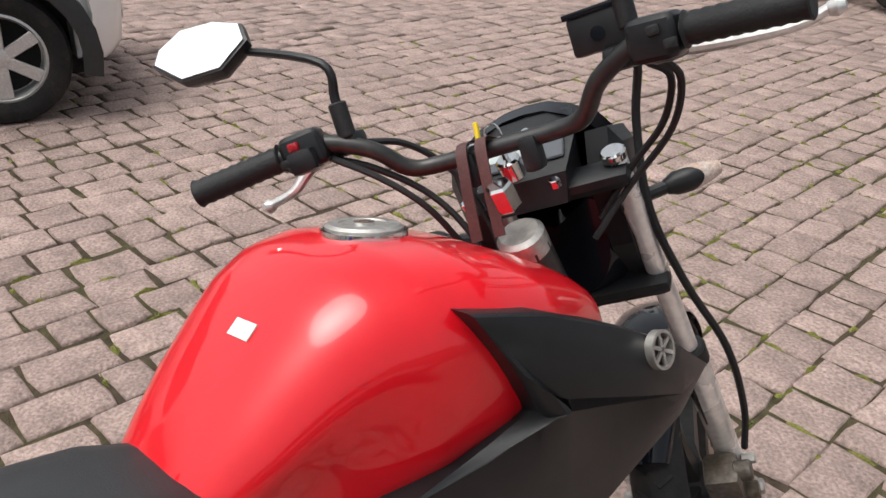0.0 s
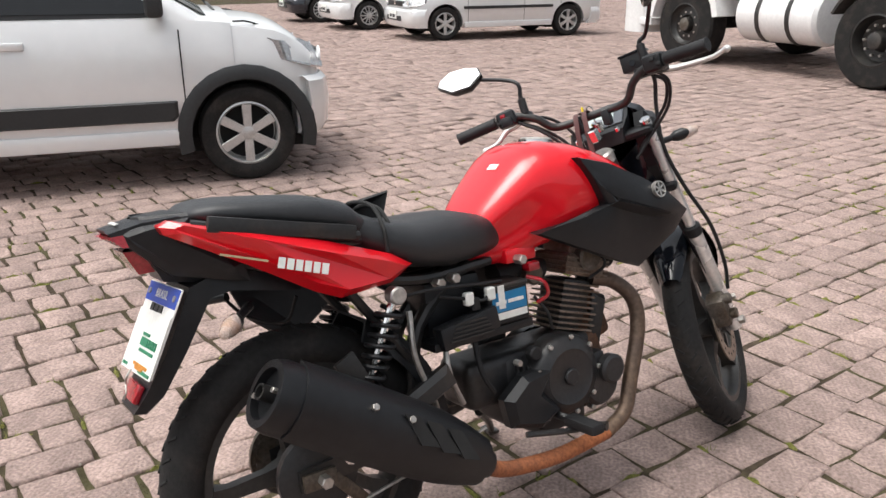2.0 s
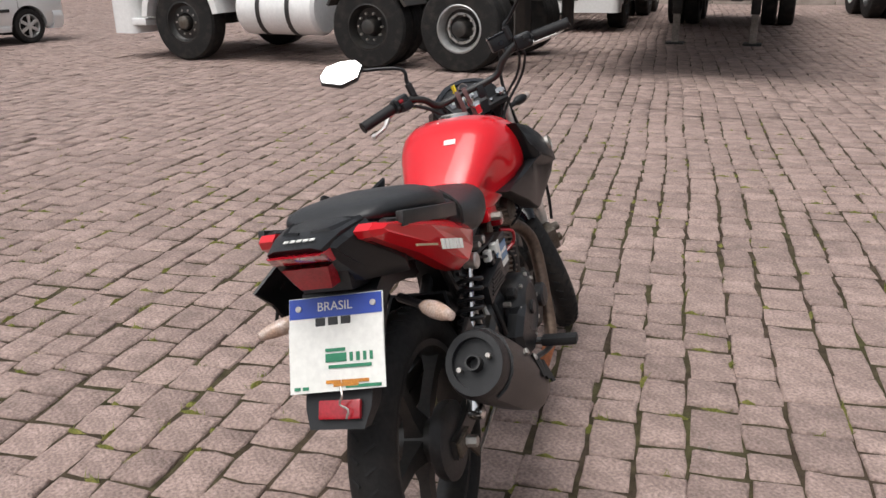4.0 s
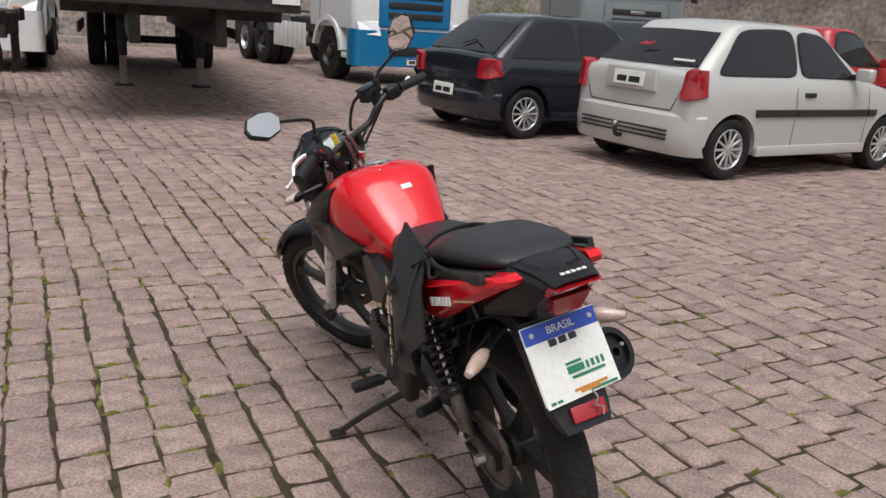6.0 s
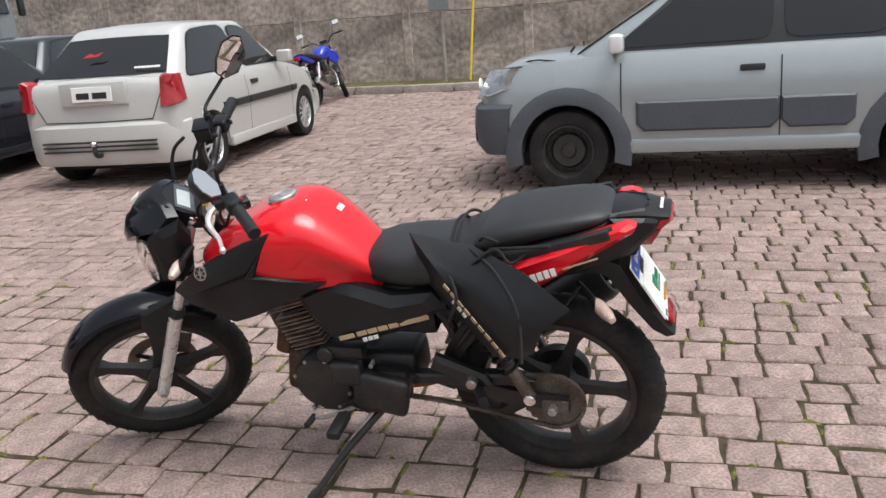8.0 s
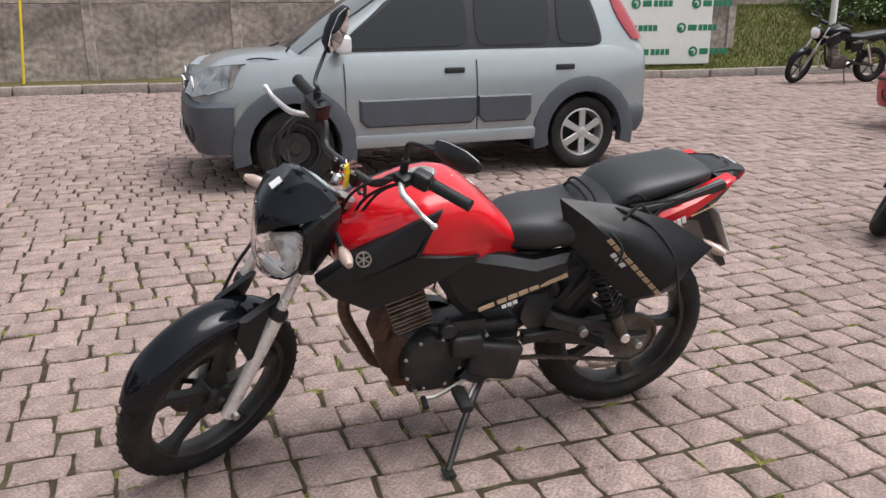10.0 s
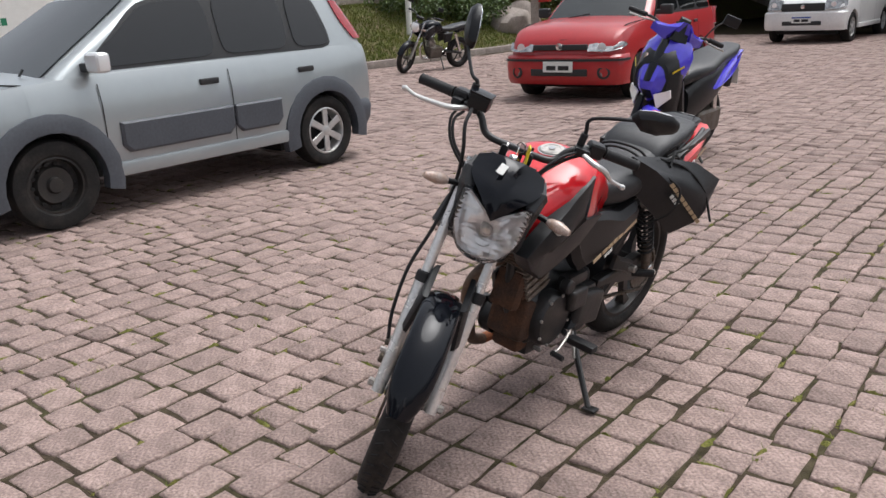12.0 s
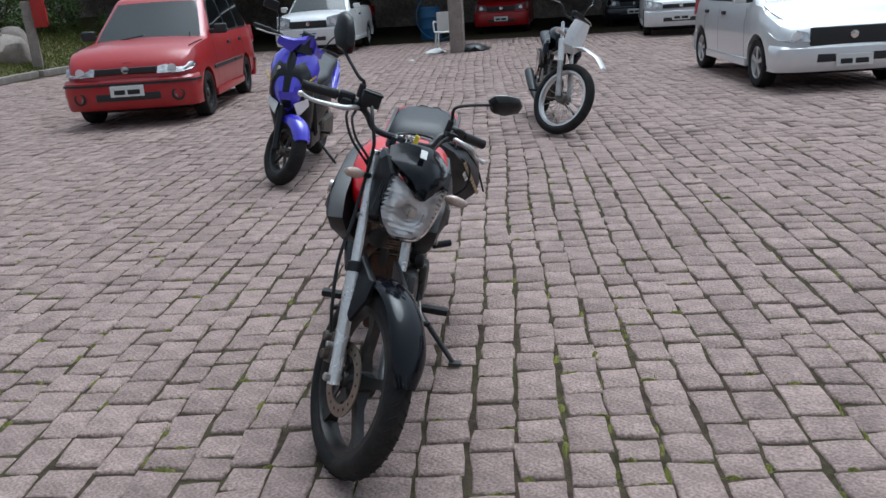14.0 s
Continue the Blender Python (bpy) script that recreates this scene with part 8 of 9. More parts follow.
        if trail:
            part("headlamp_mask", moved(loft([[(x * k, wb - 0.20 + 0.10 * kk, z) for x, z in ((0, 0.74), (0.10, 0.80), (0.11, 0.92), (0.08, 1.04), (-0.08, 1.04), (-0.11, 0.92), (-0.10, 0.80))] for k, kk in ((1.0, 0.0), (0.9, 0.6), (0.6, 0.9))]), S_), WHITE, b, "white headlamp mask")
            part("front_fender", moved(loft([[(-0.05, y, z - 0.02), (-0.03, y, z), (0.03, y, z), (0.05, y, z - 0.02), (0.03, y, z - 0.012), (-0.03, y, z - 0.012)] for y, z in ((wb - 0.33, 0.70), (wb - 0.2, 0.80), (wb, 0.83), (wb + 0.18, 0.79), (wb + 0.30, 0.71))]), S_), WHITE, b, "high white front fender", angle=50)
            part("gaiter", moved(tube([fa + Vector((0.085, 0, 0)) + ax_ * 0.34, fa + Vector((0.085, 0, 0)) + ax_ * 0.55], 0.03, 10), S_), WHITE, b)
        else:
            part("headlamp", moved(loft([[(x * k, wb - 0.20 + 0.12 * kk, 0.86 + z * k) for x, z in ((0, -0.10), (0.075, -0.07), (0.10, 0.0), (0.075, 0.075), (0, 0.09), (-0.075, 0.075), (-0.10, 0.0), (-0.075, -0.07))] for k, kk in ((0.6, -0.3), (1.0, 0.2), (1.0, 0.6))]), S_), BLACK_SATIN, b, angle=50)
            part("headlamp_lens", moved(loft([[(x * k, wb - 0.128 + 0.03 * kk, 0.86 + z * k) for x, z in ((0, -0.10), (0.075, -0.07), (0.10, 0.0), (0.075, 0.075), (0, 0.09), (-0.075, 0.075), (-0.10, 0.0), (-0.075, -0.07))] for k, kk in ((0.95, 0.0), (0.7, 0.8), (0.2, 1.0))]), S_), REFLECTOR, b, angle=50)
            part("front_fender", moved(loft([[(s * 0.055, wb + rr * math.cos(a), rf + rr * math.sin(a)) if k in (0, 3) else (s * 0.05, wb + rr * math.cos(a), rf + rr * math.sin(a)) for k, (s, rr) in enumerate(((-1, rf + 0.005), (-0.6, rf + 0.03), (0.6, rf + 0.03), (1, rf + 0.005)))] for a in (radians(v) for v in range(20, 160, 10))]), S_), paint if paint is not BIKE_BLUE else BLACK_SATIN, b, angle=50)
        part("instrument_panel", moved(box(0.14, 0.06, 0.05, (0, hd.y + 0.10, hz + 0.09), bevel=0.015), S_), BLACK_SATIN, b)
    else:
        part("floorboard", box(0.30, 0.38, 0.16, (0, 0.72, 0.30), bevel=0.05, seg=3), BLACK_SATIN, b)
        part("rear_body", loft([ring(y, zt, zb, w) for y, zt, zb, w in ((0.62, 0.60, 0.28, 0.11), (0.45, 0.72, 0.34, 0.15), (0.20, 0.76, 0.42, 0.16), (-0.10, 0.80, 0.58, 0.13), (-0.38, 0.84, 0.74, 0.06))]), BLACK_SATIN, b, angle=50)
        part("seat", loft([ring(y, zt, zb, w) for y, zt, zb, w in ((0.66, 0.70, 0.60, 0.06), (0.55, 0.76, 0.64, 0.12), (0.30, 0.77, 0.68, 0.15), (0.12, 0.83, 0.72, 0.14), (-0.15, 0.86, 0.76, 0.13), (-0.34, 0.87, 0.80, 0.08))]), VINYL, b, "long black scooter seat", angle=50)
        part("engine", box(0.18, 0.45, 0.20, (-0.06, 0.20, 0.30), bevel=0.05, seg=3), CAST, b)
        part("muffler", tube([(0.13, 0.42, 0.22), (0.15, 0.15, 0.28), (0.17, -0.20, 0.34)], [0.03, 0.06, 0.06], 14, 4), BLACK_SATIN, b)
        part("inner_apron", loft([ring(y, zt, zb, w) for y, zt, zb, w in ((0.86, 0.95, 0.26, 0.12), (0.95, 0.97, 0.30, 0.17), (1.03, 0.92, 0.42, 0.17), (1.12, 0.84, 0.58, 0.13))]), BLACK_SATIN, b, "black inner apron", angle=50)
        for s in (1, -1):
            o = [(s * 0.10, -0.38, 0.82), (s * 0.15, -0.10, 0.79), (s * 0.17, 0.18, 0.68), (s * 0.18, 0.30, 0.58), (s * 0.17, 0.05, 0.64), (s * 0.14, -0.18, 0.70)]
            part("tail_panel", panel(o, [(x + s * 0.015, y * 0.8 - 0.02 * 0.2, z * 0.8 + 0.70 * 0.2) for x, y, z in o], 0.03), paint, b, "glossy blue-violet tail panel", angle=25)
            part("yellow_mark", box(0.003, 0.10, 0.012, (s * 0.168, 1.06, 0.80), m=pose(0, 0, 0, -30, 0, s * 34)), YELLOW, b)
            part("headlight", loft([[(s * 0.06, 1.155, 0.62), (s * 0.15, 1.09, 0.66), (s * 0.16, 1.08, 0.60), (s * 0.09, 1.14, 0.52)], [(s * 0.06, 1.175, 0.62), (s * 0.15, 1.11, 0.655), (s * 0.16, 1.10, 0.605), (s * 0.09, 1.16, 0.53)]]), REFLECTOR, b)
            part("bar_cover", moved(panel([(s * 0.03, hd.y + 0.12, hz + 0.20), (s * 0.10, hd.y + 0.05, hz + 0.14), (s * 0.20, hd.y, hz + 0.12), (s * 0.20, hd.y, hz + 0.06), (s * 0.08, hd.y + 0.06, hz + 0.03)], [(s * 0.05, hd.y + 0.13, hz + 0.16), (s * 0.11, hd.y + 0.07, hz + 0.125), (s * 0.17, hd.y + 0.03, hz + 0.11), (s * 0.17, hd.y + 0.03, hz + 0.075), (s * 0.09, hd.y + 0.08, hz + 0.06)], 0.03), S_), paint, b)
        part("screen", moved(loft([[(-0.07, hd.y + 0.10, hz + 0.05), (0.07, hd.y + 0.10, hz + 0.05), (0.04, hd.y + 0.03, hz + 0.22), (-0.04, hd.y + 0.03, hz + 0.22)], [(-0.06, hd.y + 0.12, hz + 0.06), (0.06, hd.y + 0.12, hz + 0.06), (0.035, hd.y + 0.05, hz + 0.21), (-0.035, hd.y + 0.05, hz + 0.21)]]), S_), BLACK_SATIN, b)
        APRON = [(0.50, 1.06, 0.085, 0.97), (0.58, 1.13, 0.115, 0.95), (0.65, 1.20, 0.130, 0.94), (0.71, 1.20, 0.155, 0.93), (0.79, 1.15, 0.180, 0.91), (0.87, 1.08, 0.190, 0.89), (0.95, 1.01, 0.165, 0.88), (1.00, 0.96, 0.110, 0.88)]

        def apron(rows, wide, out):
            rings = []
            for z, yf_, hw, ys in rows:
                w = hw * wide
                half_ = [(0.0, yf_ + out), (w * 0.35, yf_ - 0.012 + out), (w * 0.72, yf_ * 0.72 + ys * 0.28 + out), (w * 0.95, yf_ * 0.35 + ys * 0.65 + out), (w, ys + out)]
                rings.append([(x, y, z) for x, y in half_] + [(w * 0.9, ys - 0.03, z), (-w * 0.9, ys - 0.03, z)] + [(-x, y, z) for x, y in half_[:0:-1]])
            return loft(rings)

        part("front_panel", apron(APRON, 1.0, 0.0), paint, b, "glossy blue-violet front panel", angle=32)
        part("nose", apron(APRON[3:], 0.42, 0.014), BLACK_GLOSS, b, "black centre panel", angle=40)
        part("chin", apron([(z, y - 0.02, w * 0.8, ys) for z, y, w, ys in APRON[1:3]], 0.9, 0.03), BLACK_SATIN, b)
        for s in (1, -1):
            part("side_skirt", panel([(s * 0.15, 0.97, 0.74), (s * 0.165, 0.92, 0.52), (s * 0.16, 0.80, 0.32), (s * 0.15, 0.62, 0.30), (s * 0.14, 0.78, 0.46), (s * 0.14, 0.88, 0.70)], [(s * 0.17, 0.955, 0.71), (s * 0.182, 0.91, 0.53), (s * 0.176, 0.80, 0.345), (s * 0.165, 0.66, 0.32), (s * 0.16, 0.80, 0.46), (s * 0.16, 0.90, 0.69)], 0.03), BLACK_SATIN, b, angle=30)
        part("front_fender", moved(loft([[(x * (1 - 0.45 * ((v - 80) / 60) ** 2), wb + (rf + d) * math.cos(radians(v)), rf + (rf + d) * math.sin(radians(v))) for x, d in ((-0.068, -0.05), (-0.070, 0.0), (-0.045, 0.026), (0.0, 0.036), (0.045, 0.026), (0.070, 0.0), (0.068, -0.05), (0.060, -0.05), (0.038, 0.014), (0.0, 0.024), (-0.038, 0.014), (-0.060, -0.05))] for v in range(36, 146, 8)]), S_), paint, b, "blue-violet front fender", angle=50)
        part("number_plate", moved(box(0.18, 0.15, 0.004), facing((0, -0.40, 0.60), (0, -1, 0.3))), PAPER, b)
        part("rear_fender", tube([(0, -0.30, 0.76), (0, -0.38, 0.62), (0, -0.40, 0.50)], [0.05, 0.05, 0.04], 8, 4), BLACK_SATIN, b)
    return b


def moto_at(front, rear):
    f, q = Vector((*front, 0)), Vector((*rear, 0))
    h = (f - q).normalized()
    return Matrix.Translation(q) @ Matrix((Vector((h.y, -h.x, 0)), h, Vector((0, 0, 1)))).transposed().to_4x4()


moto("blue_scooter", "blue-violet and black scooter on its side stand", moto_at((1.50, -2.45), (1.62, -3.68)), VIOLET, kind="scooter", steer=42, wb=1.24, r=0.262, cat="scooter")
moto("white_trail_motorcycle", "black and white trail motorcycle with high fender and wire wheels", moto_at((-0.55, -4.23), (-0.34, -5.55)), BLACK_GLOSS, kind="trail", steer=44, rim=BARE, wb=1.34, r=0.30)
moto("black_motorcycle", "black street motorcycle with chrome exhaust beside the kerb", moto_at((9.88, -7.92), (9.75, -9.22)), BLACK_GLOSS, steer=24)
moto("blue_motorcycle", "blue and black street motorcycle facing the wall", moto_at((11.0, 6.52), (9.72, 6.36)), BIKE_BLUE, steer=24)

# ---- banner, meter box, hydrant box, drum and small things ----
ban = thing("advertising_banner", "white printed banner with green logos on a frame", "banner", pose(12.1, -7.6, 0.0, 0, 0, 90))
part("banner_sheet", box(7.15, 0.02, 2.05, (3.57, 0, 1.22)), PAPER, ban)
for x in (0.03, 3.57, 7.12):
    part("frame_post", box(0.06, 0.05, 2.2, (x, -0.04, 1.10), bevel=0.006, seg=1), ALU, ban)
for z in (0.20, 2.24):
    part("frame_rail", box(7.15, 0.05, 0.05, (3.57, -0.04, z), bevel=0.006, seg=1), ALU, ban)
for k in range(6):
    for i in range(5):
        x, z = 0.35 + 1.24 * k + 0.28 * (i % 2), 0.42 + 0.44 * i
        lg = part("logo", join(lathe([(0.095, 0), (0.095, 0.004), (0.055, 0.004), (0.055, 0)], 18, pose(x, 0.013, z, 0, 0, 90), closed=True), lathe([(0.04, 0), (0.04, 0.004), (0, 0.004)], 8, pose(x + 0.02, 0.013, z - 0.02, 0, 0, 90))), GREEN_PRINT, ban, "green ring logo")
        bars("lettering", [[(0.14, 0.18), (0.36, 0.085), (0.46, 0.085), (0.56, 0.085), (0.66, 0.085)]], lg, GREEN_PRINT, facing((x, 0.011, z), (0, 1, 0)), 0.11, 0.2)

mb = thing("meter_box", "grey electric meter box on a steel post", "meter box", pose(12.24, 5.05, 0.08))
part("post", rod((0, 0, 0), (0, 0, 1.30), 0.035, 12), ALU, mb)
part("cabinet", box(0.22, 0.42, 0.52, (0, 0, 1.55), bevel=0.015), KERB, mb)
part("cabinet_door", box(0.01, 0.38, 0.48, (-0.114, 0, 1.55), bevel=0.003, seg=1), TRUCK_GREY, mb)
tagged(part("yellow_pole", tube([(12.45, 4.65, 0.09), (12.60, 4.55, 1.55)], 0.022, 10), YELLOW), "thin yellow pole leaning on the wall", "pole")
tagged(part("white_post", rod((12.9, -10.9, 0.35), (12.9, -10.9, 2.4), 0.07, 14), PAPER), "white round post on the bank", "post")
hyd = thing("hydrant_cabinet", "red hydrant cabinet on a concrete post", "cabinet", pose(12.1, -14.9, 0.1, 0, 0, -60))
part("post", box(0.26, 0.22, 1.6, (0.0, 0.16, 0.80), bevel=0.02), KERB, hyd)
part("cabinet", box(0.62, 0.26, 0.85, (0, -0.09, 1.42), bevel=0.02), HYDRANT_RED, hyd)
part("cabinet_door", box(0.54, 0.02, 0.76, (0, -0.23, 1.42), bevel=0.006), HYDRANT_RED, hyd)
part("door_window", lathe([(0.07, 0), (0.07, 0.01), (0, 0.01)], 16, pose(0, -0.25, 1.52, 0, 0, -90)), DARK_GAP, hyd)
tagged(part("plastic_drum", lathe([(0, 0), (0.27, 0), (0.29, 0.02), (0.29, 0.30), (0.30, 0.32), (0.29, 0.34), (0.29, 0.60), (0.30, 0.62), (0.29, 0.64), (0.29, 0.86), (0.26, 0.90), (0, 0.90)], 28, pose(3.55, -20.3, 0, 0, -90, 0)), DRUM_BLUE), "blue plastic drum in the shed", "drum")
hose = thing("garden_hose", "coiled pale green hose hanging by the drum", "hose", pose(3.2, -19.6, 0))
part("coil", tube([(0.62 * math.cos(a) , 0.02 * math.sin(3 * a), 0.64 + 0.62 * math.sin(a)) for a in (math.tau * k / 40 * 2.0 for k in range(41))], 0.018, 8), DRUM_BLUE, hose)
cr = thing("plastic_chair", "white plastic chair frame beside the shed post", "chair", pose(2.35, -15.6, 0, 0, 0, 20))
for x in (-0.22, 0.22):
    for y in (-0.2, 0.2):
        part("leg", tube([(x, y, 0), (x * 0.85, y * 0.85, 0.42)], 0.02, 8), PAPER, cr)
    part("arm", tube([(x, -0.2, 0.42), (x * 1.05, -0.2, 0.64), (x * 1.05, 0.2, 0.66)], 0.02, 8, 3), PAPER, cr)
part("seat", box(0.44, 0.44, 0.03, (0, 0, 0.42), bevel=0.01), PAPER, cr)
part("backrest", box(0.44, 0.03, 0.42, (0, 0.22, 0.66), bevel=0.01), PAPER, cr)


def rubble(at, r, material, label, seed):
    rng = random.Random(seed)
    bm = bmesh.new()
    bmesh.ops.create_icosphere(bm, subdivisions=2, radius=1.0)
    for v in bm.verts:
        k = 1 + 0.45 * noise.noise(v.co * 2 + Vector((seed, seed, 0)))
        v.co = Vector((v.co.x * r * k, v.co.y * r * k, max(-0.2, v.co.z) * r * 0.4 * k))
    o = part("litter", bm, material)
    o.location = (at[0], at[1], 0.2 * r * 0.4)
    tagged(o, label, "litter", "litter on the paving")


rubble((1.7, -15.2, 0), 0.35, BLACK_SATIN, "heap of black cloth on the paving", 2)
rubble((2.5, -15.0, 0), 0.22, PAPER, "crumpled white paper on the paving", 3)
rubble((2.7, -13.3, 0), 0.05, PAPER, "scrap of white paper on the paving", 4)


# ---- paving: granite setts in long courses ----
def drift(x, y):
    """How the courses wander sideways."""
    return -0.115 * y + 0.05 * math.sin(y * 0.35 + x * 0.15) + 0.012 * math.sin(y * 1.9 + x * 2.3) + 0.006 * min(0.0, x) * y * 0.25


def setts():
    rng = random.Random(5)
    near, mid, far = [], [], []
    x = -26.0
    while x < KERB_X + 3.4:
        w = rng.uniform(0.134, 0.172)
        y = -19.0 + rng.uniform(0, 0.15)
        while y < WALL_Y - 1.2:
            n = rng.choice((0.125, 0.14, 0.15, 0.165, 0.18, 0.195, 0.22))
            cx, cy = x + w / 2 + drift(x, y) + rng.uniform(-0.006, 0.006), y + n / 2
            if cx < KERB_X - 0.1:
                row = (cx, cy, w + rng.uniform(-0.002, 0.006), n + 0.001, rng.uniform(-0.005, 0.004), rng.uniform(-2.8, 2.8), rng.random(), rng.random())
                if -1.35 < cx < 1.35 and -0.75 < cy < 2.05:
                    near.append(row)
                elif -4.2 < cx < 4.6 and -3.6 < cy < 5.6:
                    mid.append(row)
                else:
                    far.append(row)
            y += n
        x += w
    return near, mid, far


def sett_points(rng, w, n, gap, tilt=0.012):
    """One stone: rings of eight uneven points at foot, flank, shoulder and top."""
    out = []
    rim = []
    for sx, sy in ((-1, -1), (0, -1), (1, -1), (1, 0), (1, 1), (0, 1), (-1, 1), (-1, 0)):
        corner = sx and sy
        jx, jy = rng.uniform(-0.005, 0.005), rng.uniform(-0.005, 0.005)
        k = rng.uniform(0.0, 0.010) if corner else rng.uniform(-0.004, 0.004)
        rim.append((sx * (w / 2 - gap) - sx * k * 0.6 + jx, sy * (n / 2 - gap) - sy * k * 0.6 + jy))
    ax, ay = rng.uniform(-tilt, tilt) * 2, rng.uniform(-tilt, tilt) * 2
    for inset, z in ((0.0, -0.030), (0.0005, -0.010), (0.003, -0.0035), (0.010, 0.0)):
        for px, py in rim:
            r = math.hypot(px, py)
            q = (r - inset * 1.2) / r
            out.append((px * q, py * q, z + (ax * px + ay * py if z > -0.03 else 0) + (rng.uniform(-0.0025, 0.0025) if z > -0.02 else 0)))
    return out


SETT_FACES = [(8 * r + i, 8 * r + (i + 1) % 8, 8 * r + 8 + (i + 1) % 8, 8 * r + 8 + i) for r in range(3) for i in range(8)] + [tuple(range(24, 32))]


def far_points(rng, w, n, gap):
    """A plainer stone for the distance: foot, shoulder and top of four uneven corners."""
    out = []
    for inset, z in ((gap, -0.03), (gap, -0.007), (gap + 0.006, 0.0)):
        for sx, sy in ((-1, -1), (1, -1), (1, 1), (-1, 1)):
            out.append((sx * (w / 2 - inset) + rng.uniform(-0.008, 0.008), sy * (n / 2 - inset) + rng.uniform(-0.008, 0.008), z + (rng.uniform(-0.004, 0.004) if z > -0.02 else 0)))
    return out


FAR_FACES = [(0, 1, 5, 4), (1, 2, 6, 5), (2, 3, 7, 6), (3, 0, 4, 7), (4, 5, 9, 8), (5, 6, 10, 9), (6, 7, 11, 10), (7, 4, 8, 11), (8, 9, 10, 11)]


def joined(name, rows, shape, faces, pav, seed):
    rng = random.Random(seed)
    verts, polys = [], []
    for cx, cy, w, n, dz, turn, a, b in rows:
        k = len(verts)
        c, s = math.cos(radians(turn + 6.6)), math.sin(radians(turn + 6.6))
        verts += [(cx + c * px - s * py, cy + s * px + c * py, pz + dz) for px, py, pz in shape(rng, w, n, 0.0025 + 0.0035 * b)]
        polys += [tuple(i + k for i in f) for f in faces]
    me = bpy.data.meshes.new(name)
    me.from_pydata(verts, [], polys)
    me.polygons.foreach_set("use_smooth", [True] * len(polys))
    me.materials.append(STONE_FAR)
    o = tagged(new(name, me), kind="stuff")
    o.parent = pav


def mossy(x, y):
    """How much grows in the joints: patches west and north-west of the motorcycle, little elsewhere."""
    m = 0.20 + 0.9 * math.exp(-((x + 1.3) / 1.1) ** 2 - ((y - 3.0) / 1.8) ** 2) + 0.6 * math.exp(-((x + 0.9) / 0.35) ** 2 - ((y - 1.2) / 0.9) ** 2) + 0.35 * math.exp(-((x - 1.6) / 0.8) ** 2 - ((y - 0.5) / 1.5) ** 2)
    return m * (0.45 + 0.55 * math.sin(x * 5.1 + 1.7 * y) * math.sin(y * 3.7 - x))


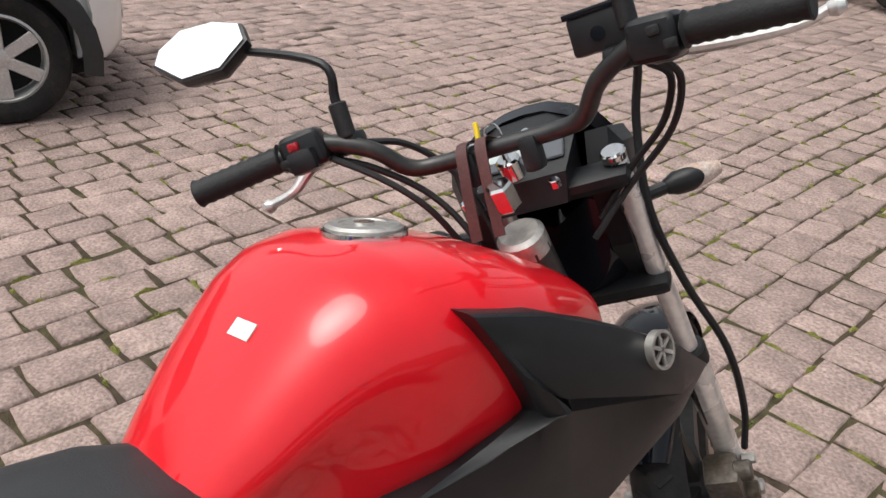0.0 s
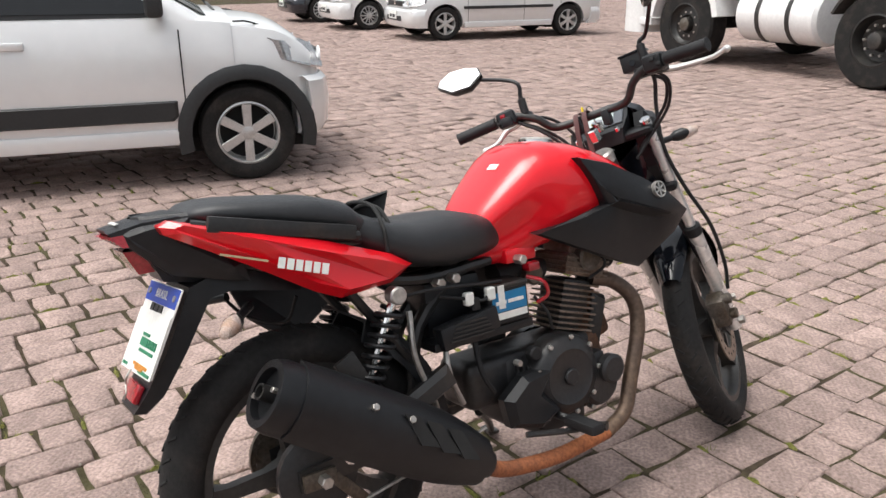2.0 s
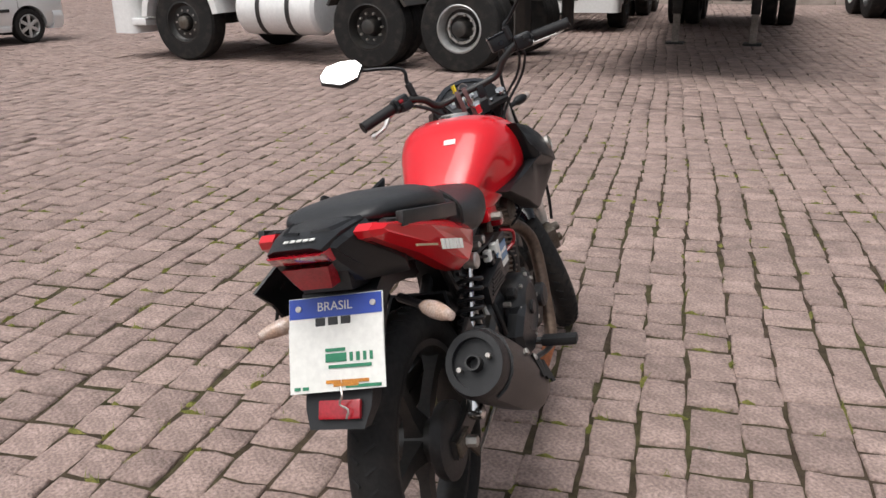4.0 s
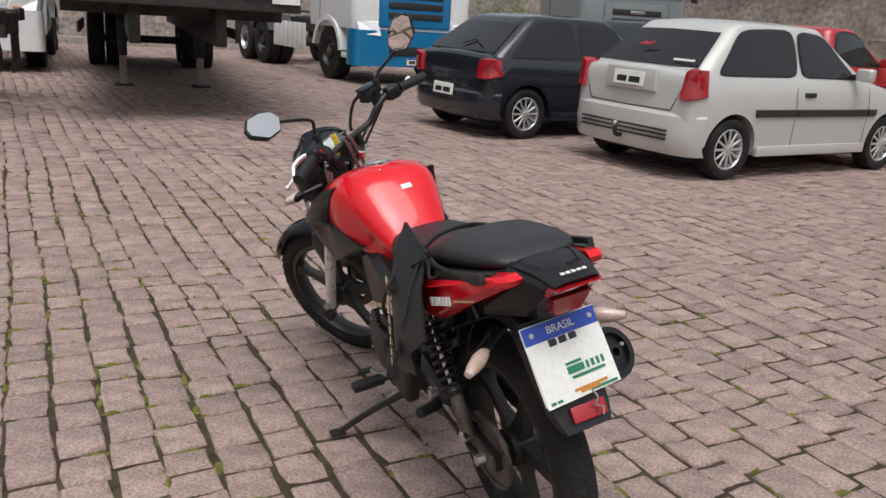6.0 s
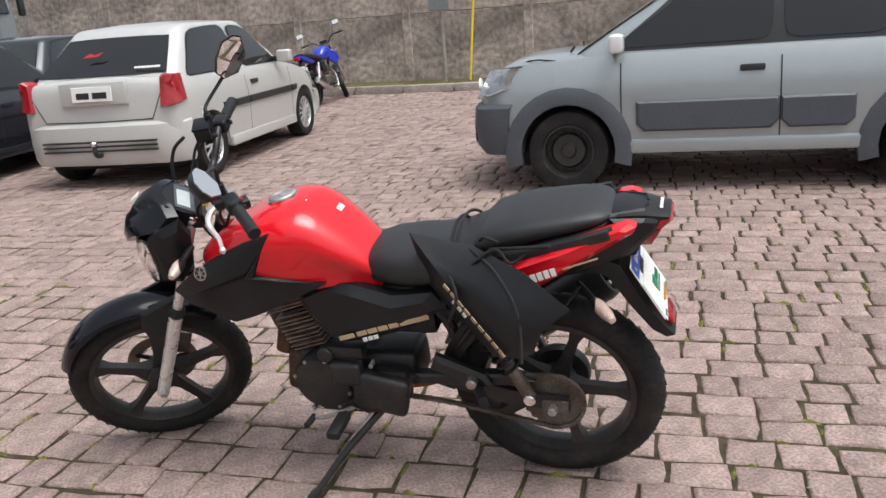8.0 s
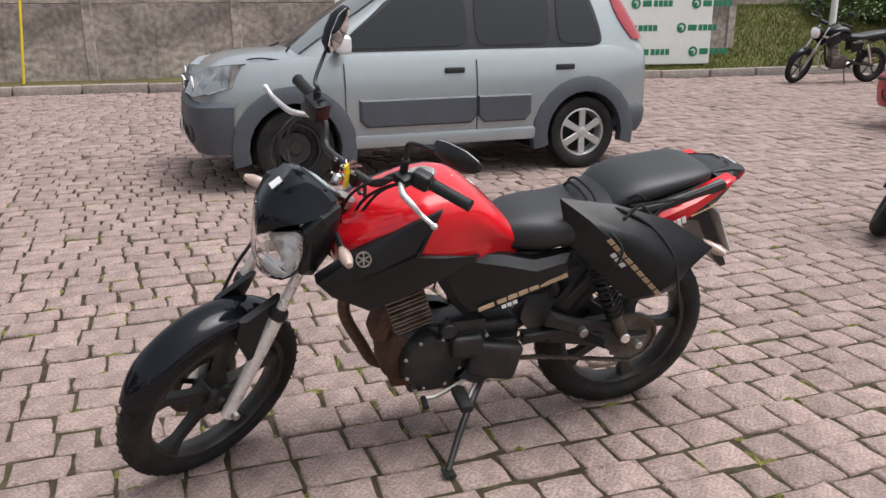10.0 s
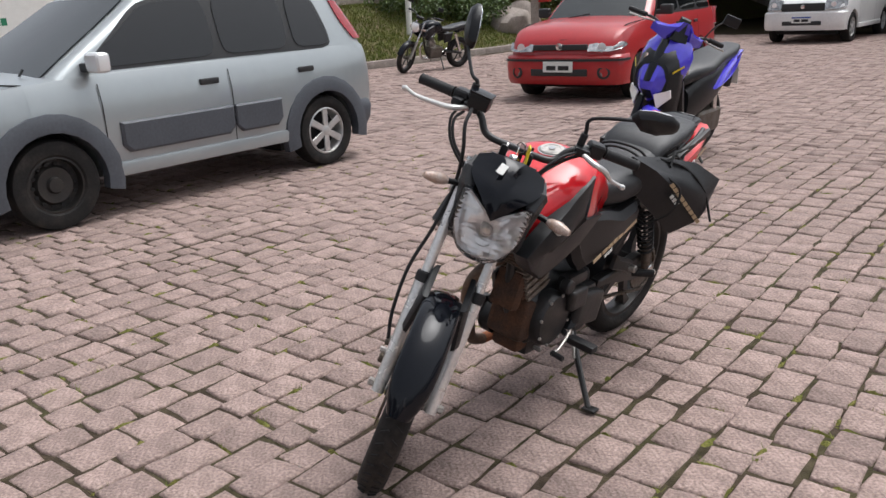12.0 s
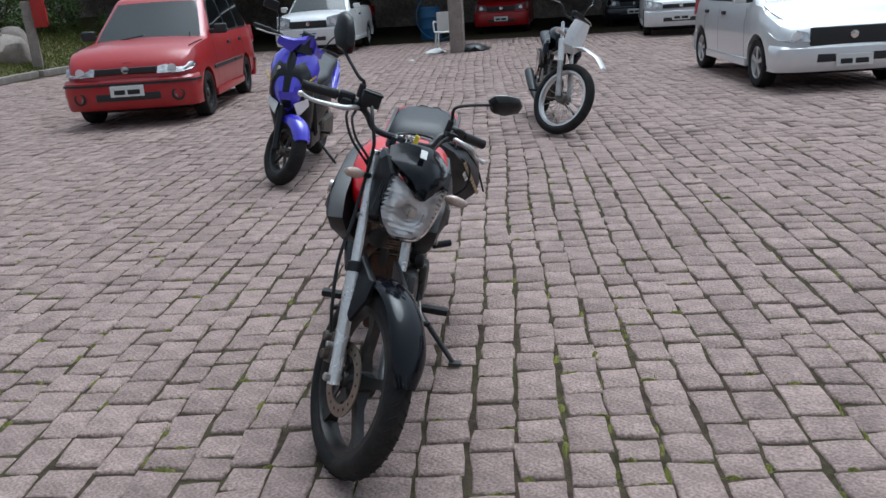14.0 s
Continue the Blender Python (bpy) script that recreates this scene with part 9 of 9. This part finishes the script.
def growth(rows, pav):
    """Moss pads, grass blades and small pebbles in the joints beside the stones."""
    rng = random.Random(31)
    mv, mf, gv, gf, pv, pf = [], [], [], [], [], []
    for cx, cy, w, n, dz, turn, a, b in rows:
        for side in range(2):
            if rng.random() > mossy(cx, cy) * 1.4:
                continue
            ln, wd = rng.uniform(0.03, 0.11), rng.uniform(0.006, 0.014)
            px, py, way = (cx - w / 2, cy + rng.uniform(-0.4, 0.4) * n, math.pi / 2) if side else (cx + rng.uniform(-0.4, 0.4) * w, cy - n / 2, 0.0)
            way += radians(turn)
            c, s = math.cos(way), math.sin(way)
            k, m = len(mv), 9
            for q in range(m):
                t = math.tau * q / m
                u, v = ln / 2 * math.cos(t) * rng.uniform(0.7, 1.1), wd * math.sin(t) * rng.uniform(0.6, 1.4)
                mv.append((px + c * u - s * v, py + s * u + c * v, -0.0088))
            mv.append((px, py, rng.uniform(-0.001, 0.006)))
            mf += [(k + q, k + (q + 1) % m, k + m) for q in range(m)]
            if rng.random() < 0.6:
                for q in range(rng.randint(3, 9)):
                    u, v, t, h = rng.uniform(-0.5, 0.5) * ln, rng.uniform(-1, 1) * wd, rng.uniform(0, math.tau), rng.uniform(0.008, 0.032)
                    bx, by, k = px + c * u - s * v, py + s * u + c * v, len(gv)
                    gv += [(bx - 0.0016 * math.sin(t), by + 0.0016 * math.cos(t), -0.008), (bx + 0.0016 * math.sin(t), by - 0.0016 * math.cos(t), -0.008), (bx + h * 0.7 * math.cos(t), by + h * 0.7 * math.sin(t), h * 0.6)]
                    gf.append((k, k + 1, k + 2))
        if rng.random() < 0.035:
            r, px, py, k = rng.uniform(0.003, 0.008), cx + rng.uniform(-0.5, 0.5) * w, cy - n / 2, len(pv)
            pv += [(px + r * x * rng.uniform(0.7, 1.2), py + r * y * rng.uniform(0.7, 1.2), 0.0 + r * z) for x, y, z in ((1, 0, 0), (0, 1, 0), (-1, 0, 0), (0, -1, 0), (0, 0, 0.8), (0, 0, -1))]
            pf += [(k, k + 1, k + 4), (k + 1, k + 2, k + 4), (k + 2, k + 3, k + 4), (k + 3, k, k + 4), (k + 1, k, k + 5), (k + 2, k + 1, k + 5), (k + 3, k + 2, k + 5), (k, k + 3, k + 5)]
    for name, v, f, material in (("moss", mv, mf, MOSS), ("joint_grass", gv, gf, GRASS), ("pebble_scatter", pv, pf, KERB)):
        me = bpy.data.meshes.new(name)
        me.from_pydata(v, [], f)
        me.materials.append(material)
        o = tagged(new(name, me), kind="stuff")
        o.parent = pav


def lay_paving():
    near, mid, far = setts()
    rng = random.Random(9)
    pav = thing("pavement", "worn brown-grey granite setts with mossy joints", "pavement", kind="structure")
    near.sort(key=lambda s: abs(s[0]) + abs(s[1] - 0.65))
    single, rest = near[:300], near[300:] + mid
    shapes = {}
    for cx, cy, w, n, dz, turn, a, b in single:
        key = (round(w, 2), round(n, 3), int(a * 4))
        if key not in shapes:
            me = bpy.data.meshes.new("sett")
            me.from_pydata(sett_points(rng, key[0], key[1], 0.0038), [], SETT_FACES)
            me.polygons.foreach_set("use_smooth", [True] * len(SETT_FACES))
            me.materials.append(STONE)
            shapes[key] = me
        o = new("sett", shapes[key])
        o.parent = pav
        o.location, o.rotation_euler = (cx, cy, dz), (0, 0, radians(turn + 6.6) + (math.pi if b > 0.5 else 0))
    joined("setts_joined", rest, sett_points, SETT_FACES, pav, 9)
    joined("setts_joined_far", far, far_points, FAR_FACES, pav, 10)
    growth(near + mid, pav)


lay_paving()
